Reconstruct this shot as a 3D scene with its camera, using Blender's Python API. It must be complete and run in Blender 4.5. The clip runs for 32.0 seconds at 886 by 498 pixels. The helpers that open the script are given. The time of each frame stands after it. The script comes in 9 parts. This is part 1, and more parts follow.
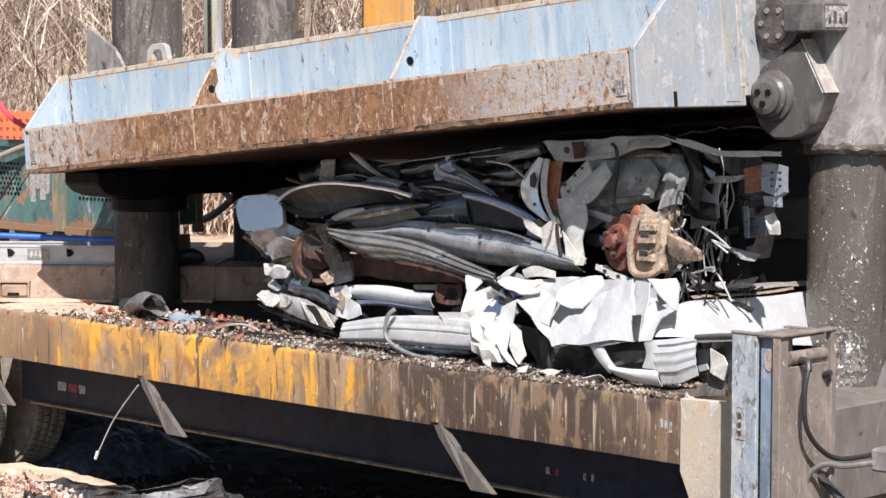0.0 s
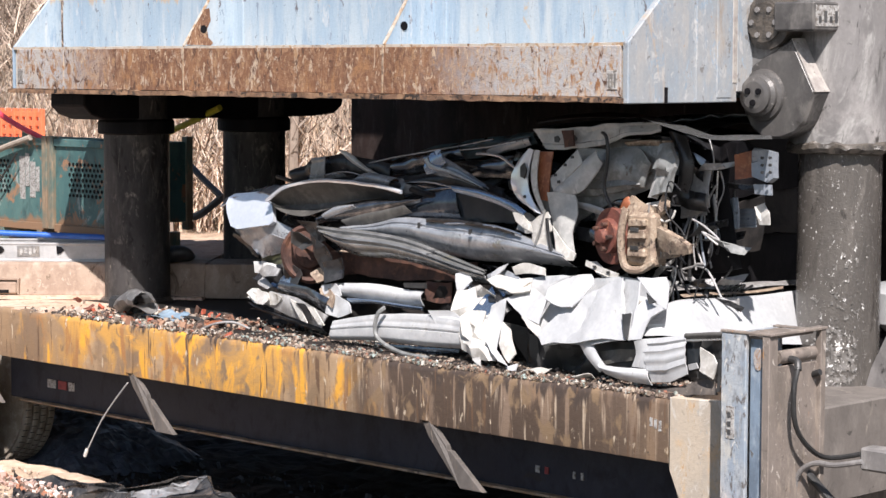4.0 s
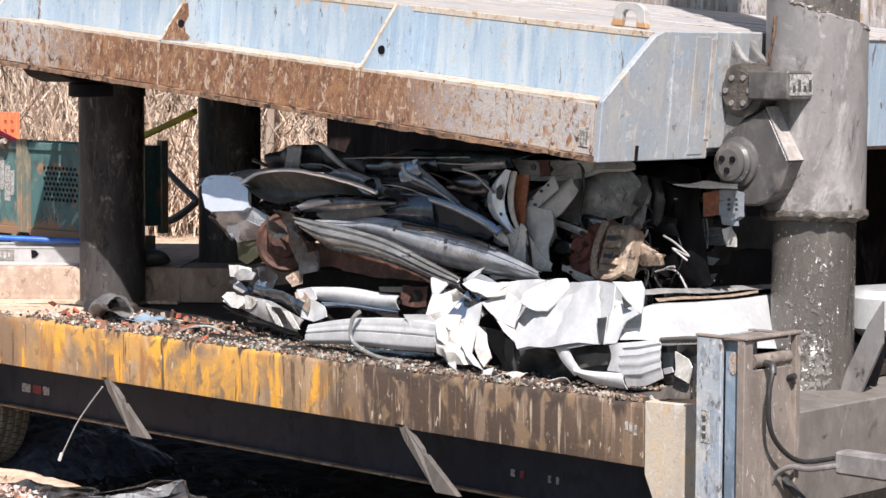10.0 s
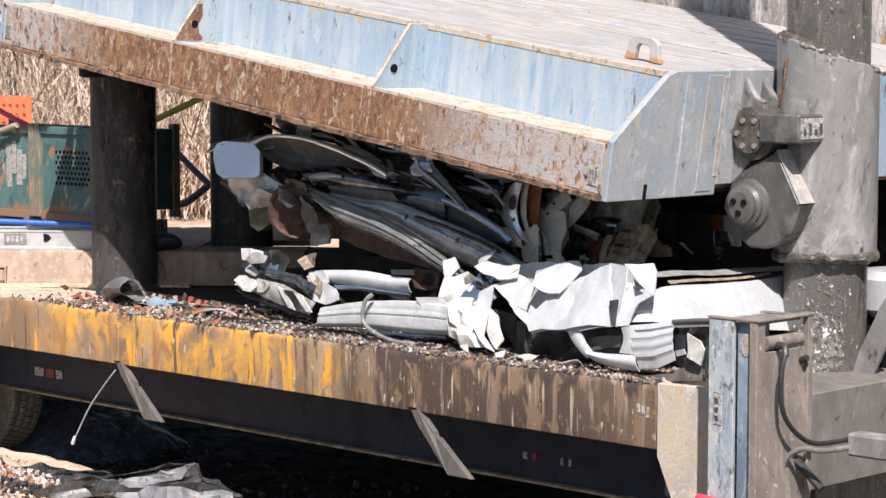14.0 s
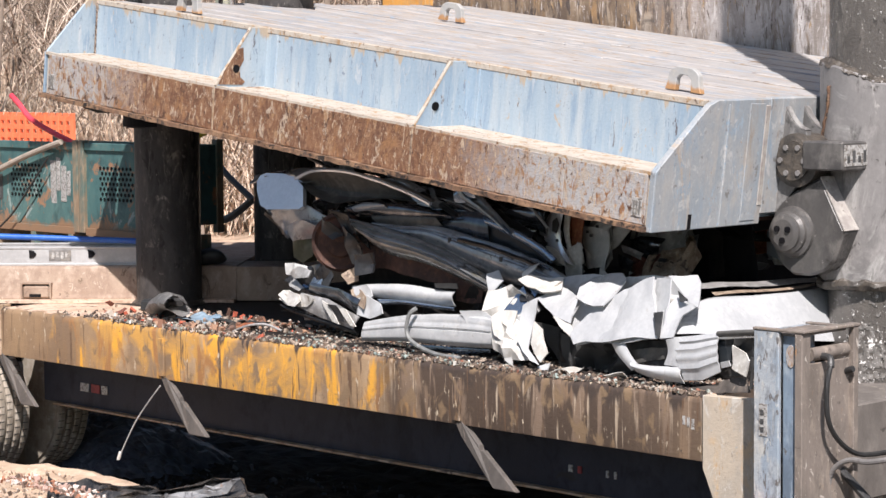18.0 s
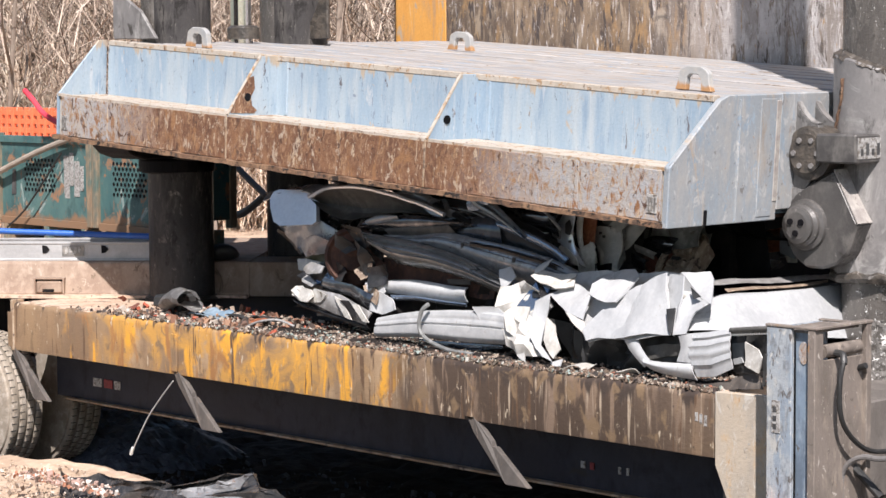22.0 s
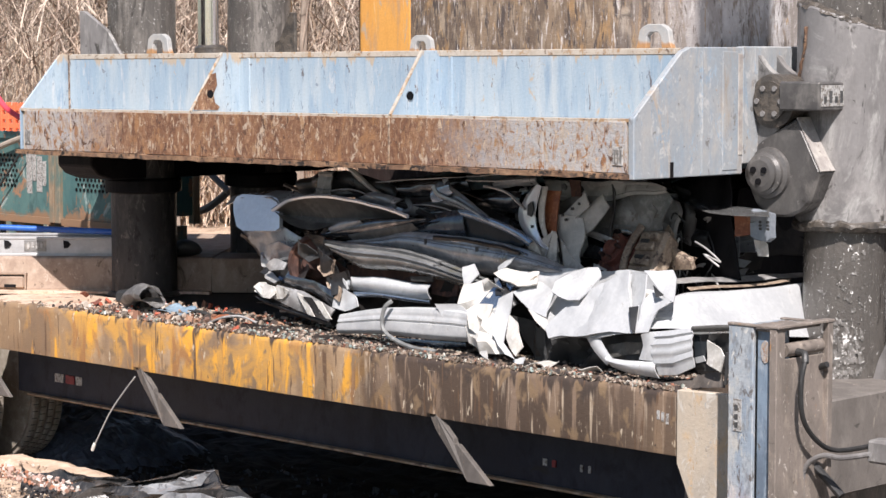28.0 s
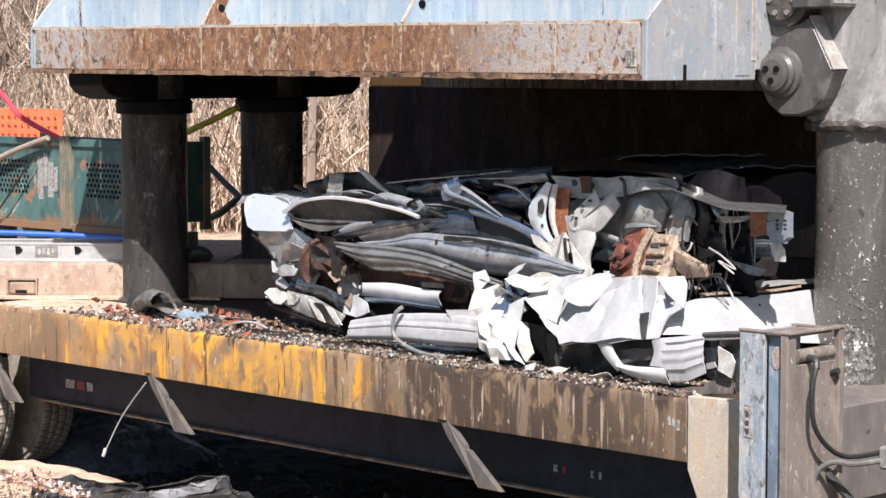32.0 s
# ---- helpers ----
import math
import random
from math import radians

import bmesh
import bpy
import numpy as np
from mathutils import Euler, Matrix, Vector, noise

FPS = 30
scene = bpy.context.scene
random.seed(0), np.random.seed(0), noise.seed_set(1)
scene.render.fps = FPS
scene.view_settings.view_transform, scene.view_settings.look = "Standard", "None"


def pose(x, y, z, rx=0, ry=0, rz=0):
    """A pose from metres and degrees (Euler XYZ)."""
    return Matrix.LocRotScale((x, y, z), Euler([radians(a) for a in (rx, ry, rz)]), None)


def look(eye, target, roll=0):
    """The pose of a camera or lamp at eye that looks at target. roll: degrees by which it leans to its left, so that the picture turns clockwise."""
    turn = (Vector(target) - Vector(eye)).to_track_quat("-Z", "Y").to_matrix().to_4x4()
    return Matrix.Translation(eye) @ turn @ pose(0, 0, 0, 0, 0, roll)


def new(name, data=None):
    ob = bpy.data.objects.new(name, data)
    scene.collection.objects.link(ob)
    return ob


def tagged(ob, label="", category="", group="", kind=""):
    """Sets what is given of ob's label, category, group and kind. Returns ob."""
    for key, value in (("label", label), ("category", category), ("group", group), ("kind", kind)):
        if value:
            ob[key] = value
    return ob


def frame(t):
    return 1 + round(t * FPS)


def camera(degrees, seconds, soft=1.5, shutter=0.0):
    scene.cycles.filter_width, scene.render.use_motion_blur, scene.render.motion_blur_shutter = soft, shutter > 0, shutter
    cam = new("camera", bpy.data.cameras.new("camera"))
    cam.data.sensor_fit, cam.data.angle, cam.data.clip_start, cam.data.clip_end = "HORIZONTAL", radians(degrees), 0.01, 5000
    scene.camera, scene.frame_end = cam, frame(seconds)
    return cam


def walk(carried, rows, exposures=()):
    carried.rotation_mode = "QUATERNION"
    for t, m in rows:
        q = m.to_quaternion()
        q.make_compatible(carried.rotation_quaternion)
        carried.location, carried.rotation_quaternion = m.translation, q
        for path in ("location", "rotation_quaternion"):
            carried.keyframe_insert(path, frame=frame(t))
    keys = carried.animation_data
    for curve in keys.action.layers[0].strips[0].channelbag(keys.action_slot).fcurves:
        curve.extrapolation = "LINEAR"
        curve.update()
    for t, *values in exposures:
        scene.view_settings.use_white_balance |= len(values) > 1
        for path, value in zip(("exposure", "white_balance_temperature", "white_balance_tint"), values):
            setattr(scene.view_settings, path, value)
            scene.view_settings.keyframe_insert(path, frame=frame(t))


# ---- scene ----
cam = camera(22.2, 32.0, soft=1.5)
EYE = (10.5, -9.0, 2.8)
# seconds and the turn about x, y and z of the hand-held camera
TURNS = [
    (0.0, 85.358, 0.014, 45.015), (0.5, 85.384, 0.047, 45.147), (1.0, 85.399, 0.027, 45.273), (1.5, 85.403, 0.033, 45.341),
    (2.0, 85.365, -0.018, 45.308), (2.5, 85.343, -0.025, 45.215), (3.0, 85.287, -0.116, 45.057), (3.5, 85.294, -0.129, 44.882),
    (5.5, 85.332, -0.2, 44.641), (6.0, 85.257, -0.125, 44.58), (6.5, 85.148, -0.142, 44.473), (7.0, 85.09, -0.081, 44.355),
    (7.5, 85.118, -0.095, 44.309), (8.0, 85.225, -0.119, 44.312), (8.5, 85.368, -0.185, 44.305), (9.0, 85.434, -0.191, 44.262),
    (9.5, 85.434, -0.205, 44.194), (10.0, 85.417, -0.239, 44.16), (10.5, 85.369, -0.207, 44.122), (11.0, 85.328, -0.187, 44.133),
    (11.5, 85.292, -0.161, 44.234), (12.0, 85.262, -0.159, 44.325), (12.5, 85.231, -0.075, 44.441), (13.0, 85.181, -0.056, 44.489),
    (13.5, 85.113, -0.08, 44.486), (14.0, 84.979, -0.054, 44.447), (14.5, 84.86, -0.075, 44.393), (16.5, 84.986, 0.073, 44.476),
    (17.0, 85.115, 0.209, 44.782), (17.5, 85.258, 0.324, 45.169), (18.0, 85.322, 0.468, 45.509), (18.5, 85.296, 0.533, 45.727),
    (19.0, 85.163, 0.519, 45.797), (19.5, 84.973, 0.524, 45.779), (20.0, 84.844, 0.504, 45.76), (20.5, 84.829, 0.472, 45.798),
    (21.0, 84.923, 0.467, 45.866), (21.5, 85.069, 0.438, 45.883), (22.0, 85.222, 0.381, 45.841), (22.5, 85.299, 0.295, 45.743),
    (23.0, 85.303, 0.23, 45.642), (23.5, 85.316, 0.197, 45.541), (24.0, 85.304, 0.167, 45.518), (24.5, 85.329, 0.191, 45.523),
    (25.0, 85.281, 0.206, 45.499), (25.5, 85.202, 0.246, 45.421), (26.0, 85.098, 0.235, 45.287), (26.5, 85.039, 0.212, 45.147),
    (28.5, 85.219, -0.04, 44.919), (29.0, 85.276, -0.041, 44.969), (29.5, 85.259, -0.025, 45.047), (30.0, 85.226, -0.008, 45.134),
    (30.5, 85.196, 0.02, 45.191), (31.0, 85.206, -0.007, 45.226), (31.5, 85.288, 0.037, 45.228), (32.0, 85.298, 0.0, 45.211),
]
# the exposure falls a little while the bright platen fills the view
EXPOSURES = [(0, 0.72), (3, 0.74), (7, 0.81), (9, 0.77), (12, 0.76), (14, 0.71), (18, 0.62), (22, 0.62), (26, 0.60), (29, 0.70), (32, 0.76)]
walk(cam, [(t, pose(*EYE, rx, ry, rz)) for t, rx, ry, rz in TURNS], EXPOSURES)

# ---- light: clear spring sky, sun behind the camera's right shoulder ----
SUN_EL, SUN_AZ = radians(49.0), radians(46.8)   # azimuth from -y towards +x
TO_SUN = Vector((math.sin(SUN_AZ) * math.cos(SUN_EL), -math.cos(SUN_AZ) * math.cos(SUN_EL), math.sin(SUN_EL)))
world = bpy.data.worlds.new("sky")
scene.world = world
world.use_nodes = True
wn = world.node_tree
sky = wn.nodes.new("ShaderNodeTexSky")
sky.sky_type, sky.sun_disc = "NISHITA", False
sky.sun_elevation, sky.sun_rotation = SUN_EL, math.atan2(TO_SUN.x, TO_SUN.y)
wn.links.new(sky.outputs[0], wn.nodes["Background"].inputs[0])
wn.nodes["Background"].inputs[1].default_value = 0.063
sun = new("sun", bpy.data.lights.new("sun", "SUN"))
sun.data.energy, sun.data.angle, sun.data.color = 5.0, radians(0.55), (1.0, 0.932, 0.912)
sun.matrix_world = look(TO_SUN * 40, (0, 0, 0))


# ---- materials ----
def material(name, cols, scale=3.0, stretch=(1, 1, 1), edges=(0.4, 0.6), rough=0.6, metal=0.0, bump=0.2, grain=40.0,
             detail=6.0, chips=None, chip_edges=(0.6, 0.64), chip_scale=9.0, chip_stretch=(1, 1, 1), rough_var=0.15, vary=0.0, distort=0.3, coat=0.0, spec=0.5,
             zone=None, other=None, other_chips=None, layers=(), drip=None):
    """Two-scale paint or metal: cols[0] and cols[1] mixed by a large noise, cols[2] by a finer one, chips flaked through to a last colour."""
    m = bpy.data.materials.new(name)
    m.use_nodes = True
    n, l = m.node_tree.nodes, m.node_tree.links
    b = n["Principled BSDF"]
    co = n.new("ShaderNodeTexCoord")

    def field(sc, st, det, dist=0.0, rgh=0.66):
        mp = n.new("ShaderNodeMapping")
        mp.inputs["Scale"].default_value = st
        l.new(co.outputs["Object"], mp.inputs[0])
        t = n.new("ShaderNodeTexNoise")
        t.inputs["Scale"].default_value, t.inputs["Detail"].default_value = sc, det
        t.inputs["Roughness"].default_value, t.inputs["Distortion"].default_value = rgh, dist
        l.new(mp.outputs[0], t.inputs[0])
        return t.outputs[0]

    def band(f, lo, hi):
        r = n.new("ShaderNodeMapRange")
        r.interpolation_type = "SMOOTHSTEP"
        r.inputs[1].default_value, r.inputs[2].default_value = lo, hi
        l.new(f, r.inputs[0])
        return r.outputs[0]

    def mix(f, a, c):
        x = n.new("ShaderNodeMix")
        x.data_type = "RGBA"
        for sock, v in ((x.inputs[0], f), (x.inputs[6], a), (x.inputs[7], c)):
            if isinstance(v, tuple):
                sock.default_value = (*v, 1)
            elif isinstance(v, float):
                sock.default_value = v
            else:
                l.new(v, sock)
        return x.outputs[2]

    big = field(scale, stretch, detail, distort)
    fine = field(grain, (1, 1, 1), 4.0)
    mid = field(scale * 2.7, stretch, detail, distort) if len(cols) > 2 else None
    low = field(scale * 1.3 + 1.7, stretch, detail, distort) if len(cols) > 3 else None
    flake = field(chip_scale, chip_stretch, 8.0, 0.5, 0.7) if chips else None

    def scheme(cs, chip, ce):
        c = mix(band(big, *edges), cs[0], cs[1])
        if len(cs) > 2 and mid is not None:
            c = mix(band(mid, edges[0] + 0.08, edges[1] + 0.08), c, cs[2])
        if len(cs) > 3 and low is not None:
            c = mix(band(low, edges[0] + 0.1, edges[1] + 0.08), c, cs[3])
        return mix(band(flake, *ce), c, chip) if chip else c

    col = scheme(cols, chips, chip_edges)
    if zone:
        # along x the paint turns from one scheme to the other, with a ragged limit
        sep = n.new("ShaderNodeSeparateXYZ")
        l.new(co.outputs["Object"], sep.inputs[0])
        rag = n.new("ShaderNodeMath")
        rag.operation = "MULTIPLY_ADD"
        rag.inputs[1].default_value = zone[4]
        l.new(big, rag.inputs[0]), l.new(sep.outputs[0], rag.inputs[2])
        up, down = band(rag.outputs[0], zone[0], zone[1]), band(rag.outputs[0], zone[2], zone[3])
        dif = n.new("ShaderNodeMath")
        dif.operation = "SUBTRACT"
        dif.use_clamp = True
        l.new(up, dif.inputs[0]), l.new(down, dif.inputs[1])
        col = mix(dif.outputs[0], scheme(other, *(other_chips or (chips, chip_edges))), col)
    # further stains, each with a colour, scale, stretch and limits of its own
    for c, sc, st, lo, hi in layers:
        col = mix(band(field(sc, st, 9.0, 1.0, 0.72), lo, hi), col, c)
    if drip:
        # runs that hang from an upper edge (or dust that climbs from a foot), each of its own length
        top, reach, c, sc, shift = drip
        sep2 = n.new("ShaderNodeSeparateXYZ")
        l.new(co.outputs["Object"], sep2.inputs[0])
        wob = n.new("ShaderNodeMath")
        wob.operation = "MULTIPLY_ADD"
        wob.inputs[1].default_value = 1.0 / reach
        wob.inputs[2].default_value = shift - top / reach
        l.new(sep2.outputs[2], wob.inputs[0])
        runs = n.new("ShaderNodeMath")
        runs.operation = "MULTIPLY_ADD"
        runs.inputs[1].default_value = 4.0
        l.new(field(sc, (1, 1, 0.06 if reach > 0 else 0.7), 6.0, 0.0, 0.65), runs.inputs[0]), l.new(wob.outputs[0], runs.inputs[2])
        col = mix(band(runs.outputs[0], *((1.95, 2.12) if reach > 0 else (1.7, 2.6))), col, c)
    shade = n.new("ShaderNodeHueSaturation")
    l.new(col, shade.inputs["Color"])
    vm = n.new("ShaderNodeMapRange")
    vm.inputs[1].default_value, vm.inputs[2].default_value = 0.3, 0.7
    vm.inputs[3].default_value, vm.inputs[4].default_value = 0.93, 1.06
    l.new(fine, vm.inputs[0])
    val = vm.outputs[0]
    if vary:
        oi = n.new("ShaderNodeObjectInfo")
        vr = n.new("ShaderNodeMapRange")
        vr.inputs[3].default_value, vr.inputs[4].default_value = 1 - vary, 1 + vary
        l.new(oi.outputs["Random"], vr.inputs[0])
        mul = n.new("ShaderNodeMath")
        mul.operation = "MULTIPLY"
        l.new(val, mul.inputs[0]), l.new(vr.outputs[0], mul.inputs[1])
        val = mul.outputs[0]
    l.new(val, shade.inputs["Value"])
    l.new(shade.outputs[0], b.inputs["Base Color"])
    rr = n.new("ShaderNodeMapRange")
    rr.inputs[3].default_value, rr.inputs[4].default_value = max(0.03, rough - rough_var), min(1.0, rough + rough_var)
    l.new(big, rr.inputs[0])
    l.new(rr.outputs[0], b.inputs["Roughness"])
    b.inputs["Metallic"].default_value = metal
    b.inputs["Coat Weight"].default_value = coat
    b.inputs["Specular IOR Level"].default_value = spec
    b.inputs["Coat Roughness"].default_value = 0.08
    if bump:
        bp = n.new("ShaderNodeBump")
        bp.inputs["Strength"].default_value, bp.inputs["Distance"].default_value = bump, 0.01
        ad = n.new("ShaderNodeMath")
        l.new(fine, ad.inputs[0]), l.new(big, ad.inputs[1])
        l.new(ad.outputs[0], bp.inputs["Height"])
        l.new(bp.outputs[0], b.inputs["Normal"])
    return m


def island_material(name, cols, rough=0.75):
    """Loose bits, each of a colour of its own."""
    m = bpy.data.materials.new(name)
    m.use_nodes = True
    n, l = m.node_tree.nodes, m.node_tree.links
    g = n.new("ShaderNodeNewGeometry")
    r = n.new("ShaderNodeValToRGB")
    r.color_ramp.interpolation = "CONSTANT"
    while len(r.color_ramp.elements) < len(cols):
        r.color_ramp.elements.new(0.5)
    for i, (e, c) in enumerate(zip(r.color_ramp.elements, cols)):
        e.position, e.color = i / len(cols), (*c, 1)
    l.new(g.outputs["Random Per Island"], r.inputs[0])
    l.new(r.outputs[0], n["Principled BSDF"].inputs["Base Color"])
    n["Principled BSDF"].inputs["Roughness"].default_value = rough
    return m


M_BLUE = material("pale_blue_paint", [(0.29, 0.385, 0.475), (0.37, 0.45, 0.51), (0.235, 0.325, 0.425), (0.42, 0.475, 0.51)], 4.5, (1, 1, 0.16), (0.40, 0.62), 0.5, 0, 0.15, 60,
                  chips=(0.13, 0.12, 0.13), chip_edges=(0.625, 0.645), chip_scale=12, chip_stretch=(1, 1, 0.45),
                  layers=[((0.47, 0.51, 0.54), 18, (1, 1, 0.12), 0.56, 0.68), ((0.20, 0.245, 0.31), 26, (1, 1, 0.25), 0.60, 0.64), ((0.43, 0.37, 0.30), 9, (1, 1, 0.5), 0.62, 0.67), ((0.16, 0.14, 0.14), 7, (1, 1, 0.8), 0.665, 0.685), ((0.12, 0.12, 0.13), 30, (1, 1, 0.5), 0.67, 0.69)],
                  drip=(0.90, 0.14, (0.44, 0.37, 0.29), 10.0, -0.06))
M_PALE = material("faded_grey_blue_paint", [(0.335, 0.345, 0.35), (0.28, 0.31, 0.335), (0.375, 0.365, 0.35), (0.275, 0.325, 0.375)], 3.6, (1, 1, 0.4), (0.40, 0.62), 0.55, 0, 0.18, 60,
                  chips=(0.19, 0.185, 0.18), chip_edges=(0.60, 0.64), chip_scale=13, chip_stretch=(1, 1, 0.8),
                  layers=[((0.46, 0.46, 0.455), 9, (1, 1, 0.6), 0.56, 0.64), ((0.21, 0.205, 0.205), 6, (1, 1, 0.10), 0.61, 0.67), ((0.40, 0.335, 0.27), 4, (1, 1, 0.15), 0.58, 0.68), ((0.25, 0.32, 0.39), 9, (1, 1, 0.5), 0.58, 0.66), ((0.50, 0.50, 0.50), 28, (1, 1, 0.8), 0.62, 0.66), ((0.30, 0.37, 0.44), 14, (1, 1, 0.5), 0.59, 0.63), ((0.31, 0.255, 0.20), 2.2, (1, 1, 0.25), 0.56, 0.70), ((0.13, 0.12, 0.12), 30, (1, 1, 0.8), 0.655, 0.69), ((0.36, 0.22, 0.12), 11, (1, 1, 0.4), 0.66, 0.70)])
M_LUG = material("pale_lug_paint", [(0.40, 0.395, 0.38), (0.34, 0.345, 0.345), (0.44, 0.41, 0.365)], 8.0, (1, 1, 1), (0.42, 0.62), 0.6, 0, 0.15, 60, drip=(0.965, -0.03, (0.40, 0.22, 0.10), 9.0, 0.0))
M_RUST = material("rusted_scraped_paint", [(0.225, 0.113, 0.06), (0.14, 0.068, 0.04), (0.31, 0.18, 0.105), (0.19, 0.09, 0.046)], 7.0, (1, 1, 0.6), (0.40, 0.60), 0.75, 0, 0.5, 50, distort=1.6,
                  chips=(0.42, 0.33, 0.25), chip_edges=(0.575, 0.605), chip_scale=16, chip_stretch=(1, 1, 0.5),
                  zone=(-1.9, -1.0, 1.6, 2.6, 0.9), other=[(0.39, 0.37, 0.35), (0.37, 0.37, 0.38), (0.40, 0.33, 0.26), (0.31, 0.19, 0.11)], other_chips=((0.25, 0.12, 0.055), (0.57, 0.61)),
                  layers=[((0.09, 0.046, 0.03), 15, (1, 1, 0.6), 0.57, 0.61), ((0.47, 0.36, 0.255), 30, (1, 1, 0.4), 0.575, 0.61), ((0.33, 0.20, 0.11), 20, (1, 1, 0.5), 0.57, 0.61), ((0.29, 0.15, 0.07), 6, (1, 1, 0.5), 0.56, 0.64), ((0.50, 0.42, 0.33), 11, (1, 1, 0.4), 0.645, 0.67), ((0.06, 0.036, 0.027), 42, (1, 1, 0.6), 0.62, 0.66)])
M_LEDGE = material("bleached_edge_paint", [(0.49, 0.44, 0.375), (0.42, 0.365, 0.30), (0.37, 0.25, 0.155)], 9.0, (1, 1, 1), (0.45, 0.62), 0.7, 0, 0.2, 60, chips=(0.16, 0.11, 0.08), chip_edges=(0.60, 0.63), chip_scale=16, layers=[((0.36, 0.23, 0.125), 12, (1, 1, 1), 0.55, 0.60), ((0.18, 0.095, 0.05), 7, (1, 1, 1), 0.60, 0.64)])


def beam_paint(name):
    """Old yellow paint on a deep steel beam: sandy grey, orange where the paint holds, dark oil runs towards the loaded end."""
    m = bpy.data.materials.new(name)
    m.use_nodes = True
    n, l = m.node_tree.nodes, m.node_tree.links
    b = n["Principled BSDF"]
    co = n.new("ShaderNodeTexCoord")
    sep = n.new("ShaderNodeSeparateXYZ")
    l.new(co.outputs["Object"], sep.inputs[0])

    def field(sx, sz, shift, det=7.0, dist=0.0, rgh=0.6):
        mp = n.new("ShaderNodeMapping")
        mp.inputs["Scale"].default_value, mp.inputs["Location"].default_value = (sx, sx, sz), (shift, 0, shift * 0.7)
        l.new(co.outputs["Object"], mp.inputs[0])
        t = n.new("ShaderNodeTexNoise")
        t.inputs["Scale"].default_value, t.inputs["Detail"].default_value = 1.0, det
        t.inputs["Roughness"].default_value, t.inputs["Distortion"].default_value = rgh, dist
        l.new(mp.outputs[0], t.inputs[0])
        return t.outputs[0]

    def math_(op, a, c, d=None):
        x = n.new("ShaderNodeMath")
        x.operation = op
        for k, v in enumerate((a, c, d)):
            if v is None:
                continue
            if isinstance(v, (int, float)):
                x.inputs[k].default_value = v
            else:
                l.new(v, x.inputs[k])
        return x.outputs[0]

    def band(f, lo, hi):
        r = n.new("ShaderNodeMapRange")
        r.interpolation_type = "SMOOTHSTEP"
        r.inputs[1].default_value, r.inputs[2].default_value = lo, hi
        l.new(f, r.inputs[0])
        return r.outputs[0]

    def mix(f, a, c):
        x = n.new("ShaderNodeMix")
        x.data_type = "RGBA"
        l.new(f, x.inputs[0])
        for sock, v in ((x.inputs[6], a), (x.inputs[7], c)):
            if isinstance(v, tuple):
                sock.default_value = (*v, 1)
            else:
                l.new(v, sock)
        return x.outputs[2]

    # where along the beam: paint in the left half, oil towards the right end
    wander = field(1.3, 0.5, 3.0)
    along = math_("MULTIPLY_ADD", wander, 1.4, math_("ADD", sep.outputs[0], -0.7))
    painted = math_("MULTIPLY", band(along, -2.5, -1.9), math_("SUBTRACT", 1.0, band(along, -0.1, 1.0)))
    sparse = math_("MULTIPLY", band(along, -2.9, -2.2), math_("SUBTRACT", 1.0, band(along, 1.4, 2.6)))
    oily = math_("MULTIPLY", band(along, 0.7, 1.2), math_("MULTIPLY_ADD", band(along, 2.5, 3.1), -0.45, 1.0))
    col = mix(band(field(2.2, 1.2, 0.0), 0.38, 0.62), (0.305, 0.205, 0.120), (0.205, 0.138, 0.088))
    col = mix(band(field(1.6, 0.8, 7.0), 0.52, 0.68), col, (0.43, 0.305, 0.19))
    gold = math_("MULTIPLY", painted, band(field(2.6, 1.7, 1.0, 9.0, 0.9), 0.42, 0.56))
    col = mix(gold, col, (0.52, 0.285, 0.075))
    bright = math_("MULTIPLY", sparse, band(field(4.6, 1.5, 9.0, 8.0, 1.0), 0.505, 0.60))
    col = mix(bright, col, (0.70, 0.35, 0.05))
    rusty = math_("MULTIPLY", sparse, band(field(6.0, 1.8, 4.0, 9.0, 0.8), 0.52, 0.62))
    col = mix(rusty, col, (0.33, 0.165, 0.065))
    col = mix(math_("MULTIPLY", oily, 0.75), col, (0.185, 0.132, 0.098))
    col = mix(math_("MULTIPLY", oily, band(field(2.4, 0.6, 5.0, 8.0, 0.6), 0.42, 0.47)), col, (0.080, 0.055, 0.040))
    col = mix(math_("MULTIPLY", oily, band(field(8.5, 0.8, 2.0, 8.0, 0.6), 0.56, 0.62)), col, (0.225, 0.16, 0.115))
    col = mix(math_("MULTIPLY", oily, band(field(26.0, 1.2, 6.0, 8.0), 0.56, 0.64)), col, (0.44, 0.35, 0.26))
    # runs of oil that start at the upper edge, each as long as it got
    depth = math_("MULTIPLY_ADD", sep.outputs[2], 2.3, -2.52)
    reach = math_("MULTIPLY_ADD", field(5.5, 0.12, 8.0, 5.0), 2.0, math_("MULTIPLY_ADD", oily, 0.20, -1.10))
    col = mix(band(math_("ADD", depth, reach), -0.04, 0.06), col, (0.062, 0.045, 0.036))
    reach2 = math_("MULTIPLY_ADD", field(15.0, 0.12, 11.0, 5.0), 2.0, math_("MULTIPLY_ADD", oily, 0.30, -1.32))
    col = mix(band(math_("ADD", depth, reach2), -0.02, 0.05), col, (0.075, 0.054, 0.042))
    col = mix(band(field(20.0, 1.2, 12.0, 8.0, 0.5), 0.595, 0.645), col, (0.125, 0.075, 0.045))
    col = mix(band(field(9.0, 6.0, 15.0, 9.0, 0.6), 0.54, 0.64), col, (0.22, 0.15, 0.09))
